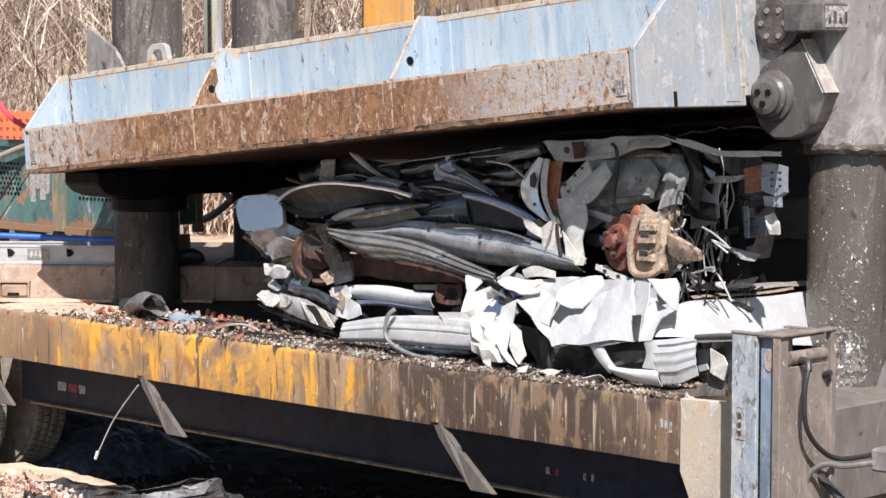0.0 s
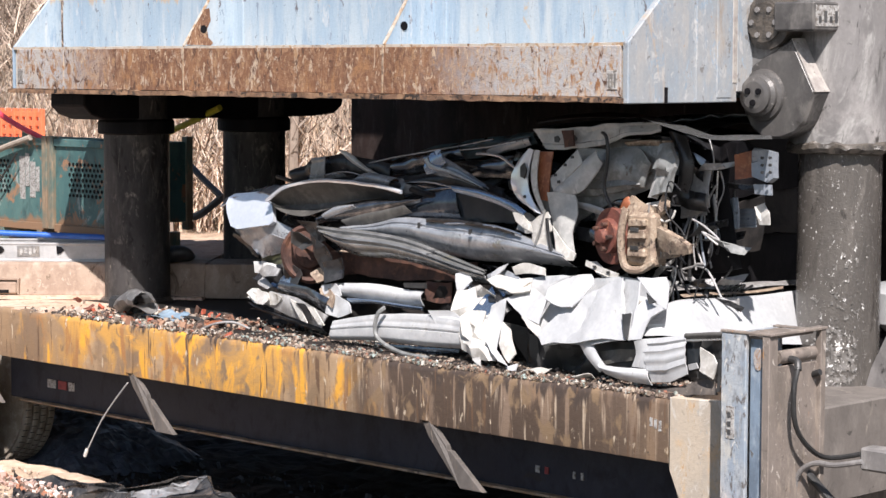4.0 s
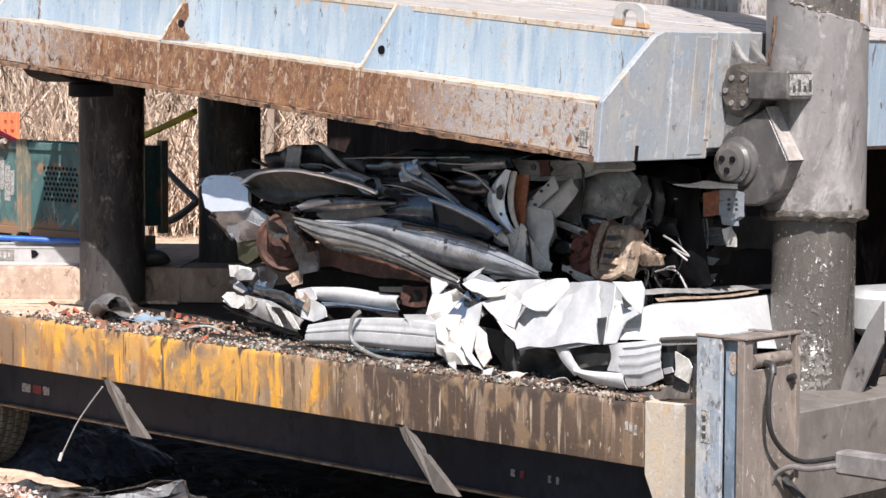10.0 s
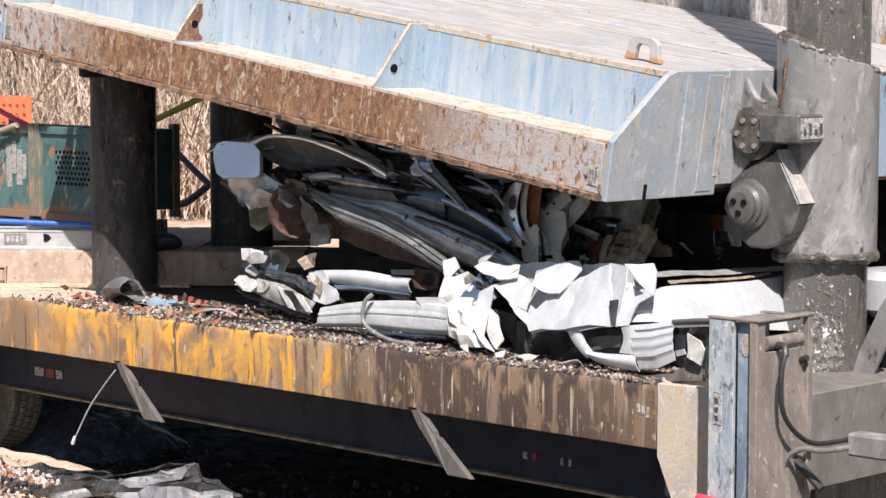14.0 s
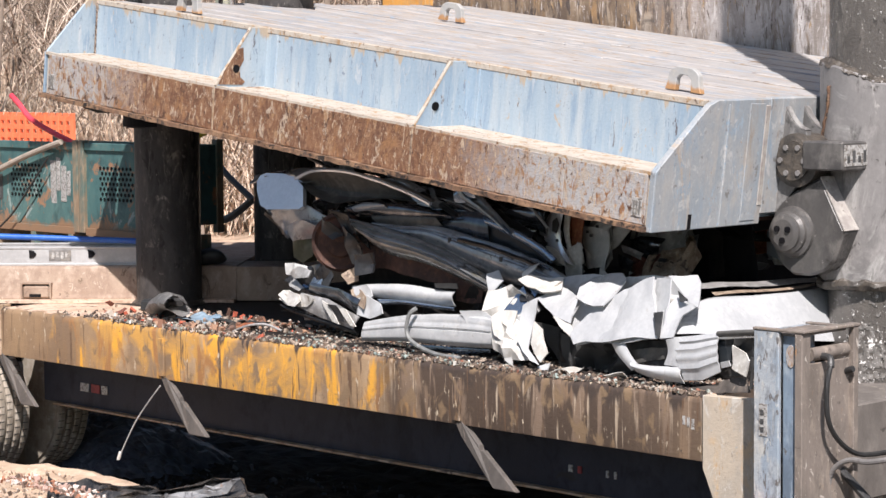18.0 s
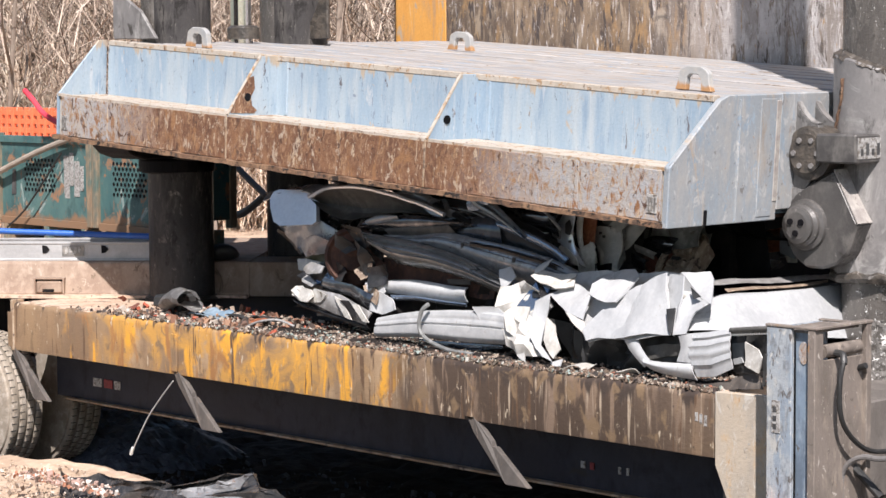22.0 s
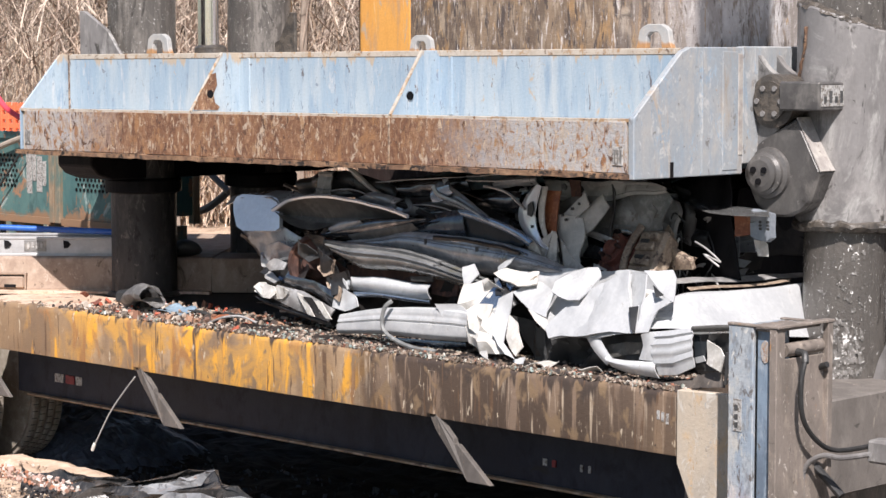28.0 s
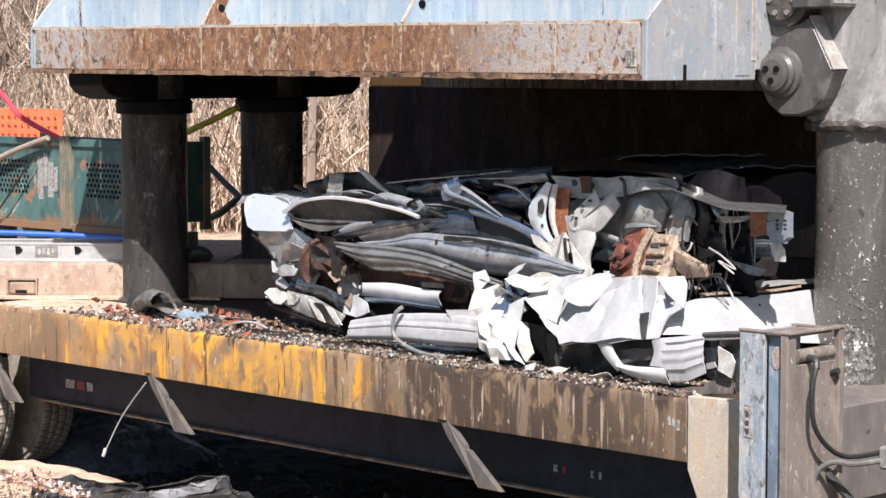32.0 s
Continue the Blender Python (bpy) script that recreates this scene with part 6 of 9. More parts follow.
sheet("front_fold", M_CREAM, [(2.033, 0.160, 1.404), (2.182, 0.150, 1.370), (2.248, 0.110, 1.282), (2.189, 0.120, 1.314), (2.103, 0.140, 1.352)], fold=0.004)
sheet("front_flap", M_WHITE, [(2.761, 0.270, 1.655), (2.934, 0.310, 1.670), (2.990, 0.280, 1.640), (3.062, 0.170, 1.531), (2.960, 0.200, 1.559), (2.857, 0.240, 1.603)], fold=0.006)
sheet("front_fold", M_WHITE, [(2.840, 0.150, 1.488), (2.874, 0.220, 1.573), (2.961, 0.200, 1.550), (3.057, 0.180, 1.527), (2.972, 0.150, 1.477), (2.944, 0.120, 1.421), (2.934, 0.100, 1.362), (2.865, 0.090, 1.351)], fold=0.006)
sheet("dark_slot", M_BLACKPLASTIC, [(2.792, 0.120, 1.480), (2.854, 0.120, 1.491), (2.870, 0.070, 1.356), (2.847, 0.070, 1.369)], fold=0.001)
sheet("dark_slot", M_BLACKPLASTIC, [(2.907, 0.180, 1.602), (2.993, 0.160, 1.559), (2.944, 0.155, 1.544)], fold=0.001)
sheet("pale_flap", M_CREAM, [(1.659, 0.260, 1.580), (1.708, 0.320, 1.602), (1.862, 0.320, 1.574), (1.962, 0.310, 1.594), (2.009, 0.240, 1.542), (1.890, 0.220, 1.513), (1.771, 0.230, 1.538)], fold=0.006)
sheet("crumple_fold", M_WHITE, [(1.770, 0.200, 1.441), (1.855, 0.220, 1.494), (1.875, 0.190, 1.424), (1.869, 0.160, 1.315), (1.881, 0.130, 1.223), (1.997, 0.090, 1.139), (1.918, 0.100, 1.159), (1.803, 0.120, 1.261), (1.763, 0.170, 1.369)], fold=0.01)
sheet("crumple_fold", M_CREAM, [(1.873, 0.170, 1.362), (1.939, 0.160, 1.321), (2.023, 0.130, 1.198), (1.987, 0.100, 1.140), (1.889, 0.140, 1.238)], fold=0.008)
sheet("crumple_fold", M_CREAM, [(1.554, 0.170, 1.365), (1.601, 0.200, 1.402), (1.717, 0.200, 1.402), (1.720, 0.160, 1.328), (1.670, 0.120, 1.240), (1.602, 0.130, 1.262)], fold=0.01)
sheet("crumple_fold", M_WHITE, [(1.681, 0.210, 1.359), (1.738, 0.210, 1.380), (1.818, 0.150, 1.247), (1.757, 0.140, 1.236), (1.694, 0.160, 1.268)], fold=0.01)
sheet("crumple_fold", M_PLASTIC, [(1.643, 0.130, 1.217), (1.748, 0.140, 1.255), (1.738, 0.110, 1.173), (1.757, 0.100, 1.108), (1.699, 0.100, 1.135)], fold=0.01)
sheet("crumple_shell", M_CREAM, [(1.393, 0.270, 1.492), (1.600, 0.290, 1.538), (1.772, 0.250, 1.489), (1.784, 0.200, 1.364), (1.806, 0.150, 1.210), (1.870, 0.110, 1.130), (1.698, 0.120, 1.132), (1.585, 0.130, 1.185), (1.472, 0.190, 1.307)], fold=0.05)
sheet("crumple_blue", M_BLUEGREY, [(1.589, 0.240, 1.392), (1.683, 0.300, 1.540), (1.798, 0.300, 1.542), (1.758, 0.240, 1.440), (1.698, 0.220, 1.389)], fold=0.012)
sheet("crumple_blue", M_DARKTRIM, [(1.374, 0.340, 1.456), (1.473, 0.360, 1.528), (1.546, 0.350, 1.517), (1.549, 0.300, 1.407), (1.441, 0.300, 1.366)], fold=0.02)
sheet("crumple_edge", M_WHITE, [(1.335, 0.360, 1.584), (1.403, 0.380, 1.607), (1.474, 0.340, 1.556), (1.421, 0.320, 1.488), (1.404, 0.300, 1.428)], fold=0.008)
sheet("crumple_edge", M_WHITE, [(1.962, 0.100, 1.122), (2.037, 0.120, 1.143), (2.048, 0.090, 1.109), (1.988, 0.090, 1.103)], fold=0.008)
loft("bonnet", M_WHITE, [(2.768, 0.340, 1.498), (2.827, 0.420, 1.527), (2.883, 0.520, 1.552), (2.899, 0.820, 1.541), (2.904, 1.120, 1.532), (2.892, 1.400, 1.534), (2.878, 1.720, 1.527)], [(2.904, 0.150, 1.373), (3.025, 0.180, 1.381), (3.112, 0.260, 1.376), (3.104, 0.560, 1.343), (3.104, 0.860, 1.299), (3.088, 1.140, 1.261), (3.069, 1.460, 1.225)], bulge=0.03, dent=0.010, prof=[(0, -0.05), (0.06, -0.012), (0.14, 0.004), (0.5, 0.0), (0.72, 0.012), (0.76, -0.004), (1, 0.0)])
loft("bonnet_edge", M_BRASS, [(2.799, 0.600, 1.552), (2.836, 0.750, 1.553), (2.840, 1.050, 1.539), (2.848, 1.300, 1.538), (2.841, 1.480, 1.541)], [(2.855, 0.560, 1.541), (2.884, 0.710, 1.547), (2.878, 1.010, 1.532), (2.886, 1.260, 1.531), (2.871, 1.440, 1.533)], bulge=0.006, dent=0.012)
loft("bonnet_lip", M_GREYPAINT, [(2.517, 0.750, 1.565), (2.638, 0.900, 1.576), (2.685, 1.200, 1.562), (2.739, 1.500, 1.559), (2.765, 1.850, 1.554)], [(2.639, 0.650, 1.556), (2.734, 0.800, 1.561), (2.777, 1.100, 1.547), (2.813, 1.400, 1.545), (2.837, 1.750, 1.539)], bulge=0.006, dent=0.02)
loft("wing_panel", M_WHITE, [(2.921, 0.130, 1.358), (3.090, 0.100, 1.384), (3.251, 0.100, 1.413)], [(3.017, 0.100, 1.142), (3.155, 0.080, 1.158), (3.270, 0.080, 1.211)], bulge=0.02, dent=0.006, stiff=True, prof=[(0, 0.0), (0.16, 0.012), (0.19, 0.0), (0.36, 0.012), (0.39, 0.0), (0.56, 0.012), (0.59, 0.0), (0.78, 0.012), (0.81, 0.0), (1, 0.0)])
loft("bumper", M_WHITE, [(2.650, 0.100, 1.203), (2.784, 0.100, 1.198), (2.997, 0.100, 1.212)], [(2.698, 0.100, 1.153), (2.805, 0.100, 1.133), (3.017, 0.100, 1.125)], bulge=0.03, dent=0.008)
loft("bumper", M_WHITE, [(2.503, 0.110, 1.302), (2.556, 0.110, 1.230), (2.649, 0.110, 1.156)], [(2.592, 0.110, 1.313), (2.649, 0.110, 1.232), (2.705, 0.110, 1.183)], bulge=0.01, dent=0.01)
loft("bumper", M_WHITE, [(2.888, 0.105, 1.345), (2.904, 0.105, 1.281), (2.877, 0.105, 1.209)], [(2.980, 0.105, 1.359), (3.004, 0.105, 1.290), (2.997, 0.105, 1.206)], bulge=0.01, dent=0.006)
# black sheet painted for the shade inside the bumper
sheet("bumper_void", M_BLACKPLASTIC, [(2.457, 0.200, 1.299), (2.874, 0.200, 1.336), (2.876, 0.200, 1.170), (2.620, 0.200, 1.145)], fold=0.02)
sheet("bumper_core", M_LINER, [(2.621, 0.160, 1.262), (2.858, 0.160, 1.302), (2.843, 0.160, 1.234), (2.654, 0.160, 1.198)], fold=0.012)
loft("lamp_rim", M_LINER, [(3.248, 0.090, 1.419), (3.376, 0.090, 1.436), (3.510, 0.090, 1.450)], [(3.248, 0.090, 1.390), (3.377, 0.090, 1.404), (3.511, 0.090, 1.419)], bulge=0.012, dent=0.006)
sheet("lamp_rim", M_BRIGHT, [(3.252, 0.085, 1.388), (3.500, 0.085, 1.415), (3.500, 0.085, 1.407), (3.260, 0.085, 1.380)], fold=0.002)
sheet("headlamp", M_BLACKPLASTIC, [(3.216, 0.130, 1.378), (3.455, 0.130, 1.408), (3.447, 0.130, 1.203), (3.219, 0.130, 1.189)], fold=0.02)
sheet("lamp_lens", M_DARKGLASS, [(3.243, 0.115, 1.370), (3.332, 0.115, 1.381), (3.326, 0.115, 1.266), (3.249, 0.115, 1.253)], fold=0.004)
sheet("lamp_shard", M_CREAM, [(3.352, 0.080, 1.353), (3.430, 0.080, 1.320), (3.463, 0.080, 1.282), (3.439, 0.080, 1.199), (3.391, 0.080, 1.217), (3.339, 0.080, 1.235), (3.353, 0.080, 1.301)], fold=0.012)
sheet("lamp_tab", M_WHITE, [(3.253, 0.100, 1.255), (3.316, 0.100, 1.272), (3.324, 0.100, 1.244), (3.261, 0.100, 1.226)], fold=0.01)
strip("lamp_fin", M_BLACKPLASTIC, [(3.480, 0.080, 1.307), (3.478, 0.080, 1.220), (3.469, 0.080, 1.138)], r=0.010)
loft("side_panel", M_WHITE, [(0.448, 0.200, 1.253), (0.757, 0.200, 1.312), (1.094, 0.200, 1.346), (1.351, 0.200, 1.356), (1.525, 0.200, 1.347)], [(0.417, 0.200, 1.130), (0.757, 0.200, 1.156), (1.095, 0.200, 1.163), (1.352, 0.200, 1.169), (1.530, 0.200, 1.178)], bulge=0.01, dent=0.008, prof=[(0, -0.016), (0.08, 0.004), (0.28, 0.006), (0.31, -0.006), (0.34, 0.006), (0.48, 0.008), (0.52, -0.006), (0.56, 0.008), (0.9, 0.012), (1, -0.01)])
loft("side_lip", M_BLUEGREY, [(0.683, 0.270, 1.137), (1.023, 0.270, 1.140), (1.443, 0.270, 1.158)], [(0.927, 0.270, 1.104), (1.165, 0.270, 1.106), (1.443, 0.270, 1.135)], bulge=0.005, dent=0.014)
sheet("panel_corner", M_WHITE, [(1.269, 0.190, 1.367), (1.430, 0.190, 1.386), (1.557, 0.190, 1.351), (1.521, 0.190, 1.315), (1.453, 0.190, 1.212), (1.338, 0.190, 1.284)], fold=0.012)
loft("rolled_panel", M_WHITE, [(0.093, 0.420, 1.427), (0.322, 0.420, 1.453), (0.599, 0.420, 1.466), (0.821, 0.420, 1.454), (0.999, 0.420, 1.450)], [(0.140, 0.420, 1.360), (0.372, 0.420, 1.370), (0.624, 0.420, 1.361), (0.821, 0.420, 1.355), (1.004, 0.420, 1.362)], bulge=0.03, dent=0.014)
loft("rolled_panel", M_BLUEGREY, [(0.343, 0.400, 1.362), (0.545, 0.400, 1.370), (0.793, 0.400, 1.361), (1.015, 0.400, 1.358)], [(0.394, 0.400, 1.331), (0.570, 0.400, 1.344), (0.793, 0.400, 1.337), (1.010, 0.400, 1.337)], bulge=0.012, dent=0.012)
sheet("rolled_end", M_WHITE, [(0.138, 0.380, 1.433), (0.262, 0.380, 1.448), (0.313, 0.380, 1.375), (0.236, 0.380, 1.282), (0.158, 0.380, 1.311)], fold=0.02)
sheet("slot_frame", M_RUSTPART, [(0.964, 0.460, 1.499), (1.210, 0.460, 1.509), (1.191, 0.460, 1.394), (0.973, 0.460, 1.391)], fold=0.01)
sheet("dark_slot", M_BLACKPLASTIC, [(0.841, 0.400, 1.491), (1.034, 0.400, 1.504), (1.038, 0.400, 1.471), (0.851, 0.400, 1.464)], fold=0.001)
# black sheet in place of the wheel well's shade
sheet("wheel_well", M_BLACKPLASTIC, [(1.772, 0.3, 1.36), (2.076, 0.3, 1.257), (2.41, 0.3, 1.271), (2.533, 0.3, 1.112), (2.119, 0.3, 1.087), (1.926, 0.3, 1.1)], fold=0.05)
# dark backing sheet, shade painted behind the torn van pieces
sheet("side_panel", M_GAPSHADE, [(-0.683, 0.5, 1.201), (0.236, 0.5, 1.361), (1.31, 0.5, 1.507), (2.52, 0.5, 1.592), (2.842, 0.5, 1.308), (1.675, 0.5, 1.074), (0.338, 0.5, 1.087)], fold=0.05)
hose("loose_hose", M_BEIGE, [(0.936, 0.16, 1.37), (0.905, 0.13, 1.33), (0.88, 0.13, 1.234), (0.938, 0.13, 1.165), (1.119, 0.13, 1.115), (1.33, 0.13, 1.108)], r=0.013)
sheet("bracket", M_STRUT, [(3, 0.12, 1.086), (3.226, 0.12, 1.144), (3.257, 0.15, 1.174), (3.41, 0.12, 1.192), (3.433, 0.12, 1.116), (3.227, 0.12, 1.086)], fold=0.02)
# ---- crushed silver car on top of it ----
GROUP = car
loft("sill", M_SILL, [(0.097, 0.380, 1.796), (0.366, 0.380, 1.796), (0.666, 0.380, 1.785), (0.958, 0.380, 1.754), (1.288, 0.380, 1.679), (1.544, 0.380, 1.617)], [(0.222, 0.380, 1.705), (0.426, 0.380, 1.640), (0.764, 0.380, 1.640), (1.054, 0.380, 1.611), (1.334, 0.380, 1.563), (1.571, 0.380, 1.543)], bulge=0.02, dent=0.012, prof=[(0, -0.012), (0.06, 0.012), (0.20, 0.016), (0.27, -0.004), (0.34, 0.012), (0.52, 0.026), (0.60, 0.006), (0.68, 0.02), (0.85, 0.012), (0.94, -0.01), (1, -0.03)])
loft("sill_end", M_DARKSILVER, [(0.037, 0.420, 1.802), (0.116, 0.420, 1.774), (0.219, 0.420, 1.724)], [(0.053, 0.420, 1.778), (0.126, 0.420, 1.694), (0.271, 0.420, 1.622)], bulge=0.0, dent=0.02)
loft("door_skin", M_SILVER, [(0.239, 0.450, 1.793), (0.518, 0.450, 1.829), (0.790, 0.450, 1.887), (1.078, 0.450, 1.884), (1.403, 0.450, 1.877), (1.673, 0.450, 1.849), (1.914, 0.450, 1.794), (2.086, 0.450, 1.740)], [(0.341, 0.450, 1.722), (0.543, 0.450, 1.733), (0.741, 0.450, 1.731), (0.983, 0.450, 1.704), (1.312, 0.450, 1.670), (1.585, 0.450, 1.671), (1.850, 0.450, 1.677), (2.150, 0.450, 1.677)], bulge=0.02, dent=0.012, prof=[(0, -0.02), (0.06, 0.012), (0.30, 0.018), (0.36, 0.0), (0.42, 0.03), (0.55, 0.036), (0.75, 0.02), (0.92, -0.004), (1, -0.03)])
loft("quarter_panel", M_DOOR, [(0.515, 0.500, 1.833), (0.763, 0.500, 1.934), (0.956, 0.500, 2.024), (1.192, 0.500, 2.068)], [(0.738, 0.500, 1.861), (0.908, 0.500, 1.873), (1.051, 0.500, 1.877), (1.239, 0.500, 1.873)], bulge=0.03, dent=0.008)
loft("rear_deck", M_DARKSILVER, [(0.658, 0.530, 1.994), (0.902, 0.530, 2.055), (1.139, 0.530, 2.078), (1.325, 0.530, 2.065)], [(0.805, 0.530, 1.976), (0.974, 0.530, 2.017), (1.163, 0.530, 2.039), (1.325, 0.530, 2.022)], bulge=0.02, dent=0.01)
sheet("door_window", M_DARKGLASS, [(1.188, 0.490, 2.041), (1.455, 0.490, 2.013), (1.702, 0.490, 1.933), (1.649, 0.490, 1.878), (1.364, 0.490, 1.880), (1.179, 0.490, 1.881)], fold=0.004)
strip("window_trim", M_DARKTRIM, [(1.032, 0.410, 1.877), (1.141, 0.410, 1.882), (1.304, 0.410, 1.877), (1.532, 0.410, 1.869), (1.733, 0.410, 1.841)], r=0.014)
strip("window_trim", M_BLUEGREY, [(1.193, 0.405, 1.865), (1.446, 0.405, 1.875), (1.671, 0.405, 1.857), (1.794, 0.405, 1.832)], r=0.008)
loft("roof_rail", M_BLUEGREY, [(1.194, 0.450, 2.090), (1.448, 0.450, 2.067), (1.672, 0.450, 2.018), (1.796, 0.450, 1.962)], [(1.218, 0.450, 2.051), (1.448, 0.450, 2.017), (1.628, 0.450, 1.977), (1.761, 0.450, 1.924)], bulge=0.012, dent=0.012)
sheet("panel_slot", M_BLACKPLASTIC, [(0.961, 0.400, 1.860), (0.981, 0.400, 1.861), (0.981, 0.400, 1.828), (0.962, 0.400, 1.827)], fold=0.0005)
sheet("panel_slot", M_BLACKPLASTIC, [(1.416, 0.370, 1.846), (1.439, 0.370, 1.847), (1.430, 0.370, 1.817), (1.412, 0.370, 1.816)], fold=0.0005)
loft("bent_channel", M_SILVER, [(1.104, 0.460, 2.293), (1.137, 0.460, 2.250), (1.254, 0.460, 2.204), (1.483, 0.460, 2.097)], [(0.962, 0.460, 2.201), (1.020, 0.460, 2.153), (1.208, 0.460, 2.130), (1.452, 0.460, 2.073)], bulge=0.01, dent=0.012, prof=[(0, 0.02), (0.2, 0.03), (0.3, -0.02), (0.5, -0.02), (0.6, 0.03), (0.8, 0.035), (0.9, -0.01), (1, -0.02)])
loft("channel_end", M_BLUEGREY, [(0.983, 0.440, 2.213), (1.030, 0.440, 2.271), (1.115, 0.440, 2.294)], [(1.002, 0.440, 2.146), (1.073, 0.440, 2.165), (1.157, 0.440, 2.222)], bulge=0.015, dent=0.015)
loft("pillar", M_LAMP, [(1.815, 0.450, 2.320), (1.732, 0.450, 2.253), (1.671, 0.450, 2.147), (1.721, 0.450, 2.042), (1.874, 0.450, 1.959)], [(1.854, 0.450, 2.314), (1.825, 0.450, 2.224), (1.812, 0.450, 2.133), (1.848, 0.450, 2.032), (1.922, 0.450, 1.952)], bulge=0.015, dent=0.012)
loft("pillar_flange", M_CREAM, [(1.864, 0.440, 2.315), (1.838, 0.440, 2.192), (1.857, 0.440, 2.081), (1.927, 0.440, 1.962)], [(1.902, 0.440, 2.316), (1.882, 0.440, 2.194), (1.896, 0.440, 2.082), (1.952, 0.440, 1.963)], bulge=0.006, dent=0.006)
loft("pillar_inner", M_ORANGELENS, [(1.871, 0.470, 2.308), (1.859, 0.470, 2.192), (1.873, 0.470, 2.038)], [(1.978, 0.470, 2.311), (1.962, 0.470, 2.196), (1.946, 0.470, 2.029)], bulge=0.0, dent=0.01)
sheet("pillar_hole", M_BLACKPLASTIC, [(1.774, 0.420, 2.220), (1.804, 0.420, 2.243), (1.822, 0.420, 2.199), (1.805, 0.420, 2.153), (1.774, 0.420, 2.162)], fold=0.0006)
sheet("pillar_hole", M_BLACKPLASTIC, [(1.797, 0.420, 2.056), (1.810, 0.420, 2.060), (1.814, 0.420, 2.044), (1.801, 0.420, 2.041)], fold=0.0006)
loft("rail_flange", M_PLASTIC, [(1.976, 0.450, 2.158), (2.082, 0.450, 2.248), (2.182, 0.450, 2.330)], [(2.002, 0.450, 2.089), (2.104, 0.450, 2.170), (2.220, 0.450, 2.259)], bulge=0.004, dent=0.008)
loft("rail_box", M_PLASTIC, [(1.993, 0.460, 2.089), (2.095, 0.460, 2.169), (2.212, 0.460, 2.258), (2.311, 0.460, 2.327)], [(2.079, 0.460, 2.073), (2.188, 0.460, 2.090), (2.287, 0.460, 2.170), (2.357, 0.460, 2.256)], bulge=0.02, dent=0.014)
sheet("rail_hole", M_BLACKPLASTIC, [(2.024, 0.425, 2.188), (2.041, 0.425, 2.190), (2.043, 0.425, 2.175), (2.026, 0.425, 2.172)], fold=0.0005)
sheet("rail_hole", M_BLACKPLASTIC, [(2.096, 0.425, 2.248), (2.113, 0.425, 2.250), (2.115, 0.425, 2.234), (2.098, 0.425, 2.232)], fold=0.0005)
sheet("rail_hole", M_BLACKPLASTIC, [(2.150, 0.425, 2.293), (2.167, 0.425, 2.295), (2.169, 0.425, 2.280), (2.152, 0.425, 2.278)], fold=0.0005)
sheet("rail_hole", M_BLACKPLASTIC, [(2.050, 0.425, 2.151), (2.067, 0.425, 2.153), (2.069, 0.425, 2.137), (2.052, 0.425, 2.135)], fold=0.0005)
loft("strut_tower", M_PLASTIC, [(1.950, 0.470, 2.074), (1.964, 0.470, 1.972), (1.986, 0.470, 1.871), (2.018, 0.470, 1.703)], [(2.146, 0.470, 2.072), (2.168, 0.470, 1.966), (2.135, 0.470, 1.853), (2.158, 0.470, 1.721)], bulge=0.02, dent=0.02)
sheet("tower_foot", M_CREAM, [(2.013, 0.430, 1.893), (2.061, 0.430, 1.832), (2.125, 0.430, 1.766), (2.193, 0.430, 1.738), (2.168, 0.430, 1.702), (2.049, 0.430, 1.704), (2.027, 0.430, 1.802)], fold=0.006)
sheet("hinge_tab", M_CREAM, [(1.722, 0.430, 1.956), (1.757, 0.430, 1.964), (1.801, 0.430, 1.918), (1.867, 0.430, 1.911), (1.974, 0.430, 1.968), (1.987, 0.430, 1.937), (1.910, 0.430, 1.875), (1.989, 0.430, 1.751), (1.890, 0.430, 1.752), (1.846, 0.430, 1.840), (1.771, 0.430, 1.874)], fold=0.02)
strip("tie_rod", M_BRIGHT, [(1.975, 0.410, 1.985), (1.946, 0.410, 1.894), (1.899, 0.410, 1.779)], r=0.006)
strip("tie_rod", M_DARKTRIM, [(1.984, 0.420, 1.937), (1.993, 0.420, 1.848), (2.015, 0.420, 1.754)], r=0.010)
loft("bonnet_sheet", M_DARKSILVER, [(1.528, 0.820, 2.478), (1.816, 0.820, 2.513), (2.073, 0.820, 2.530), (2.324, 0.820, 2.522), (2.509, 0.820, 2.493)], [(1.907, 0.420, 2.472), (2.170, 0.420, 2.500), (2.425, 0.420, 2.517), (2.658, 0.420, 2.512), (2.834, 0.420, 2.482)], bulge=0.006, dent=0.008, thick=0.006)
loft("bonnet_sheet", M_SILL, [(2.424, 0.700, 2.525), (2.606, 0.700, 2.497), (2.785, 0.700, 2.457), (2.940, 0.700, 2.424), (3.131, 0.700, 2.425), (3.324, 0.700, 2.433)], [(2.716, 0.360, 2.514), (2.864, 0.360, 2.477), (3.037, 0.360, 2.439), (3.187, 0.360, 2.413), (3.389, 0.360, 2.418), (3.576, 0.360, 2.429)], bulge=0.008, dent=0.02, thick=0.006)
loft("horn", M_PLASTIC, [(2.719, 0.5, 2.325), (2.704, 0.5, 2.22), (2.651, 0.5, 2.08)], [(2.766, 0.5, 2.32), (2.783, 0.5, 2.223), (2.714, 0.5, 2.073)], bulge=0.012, dent=0.012)
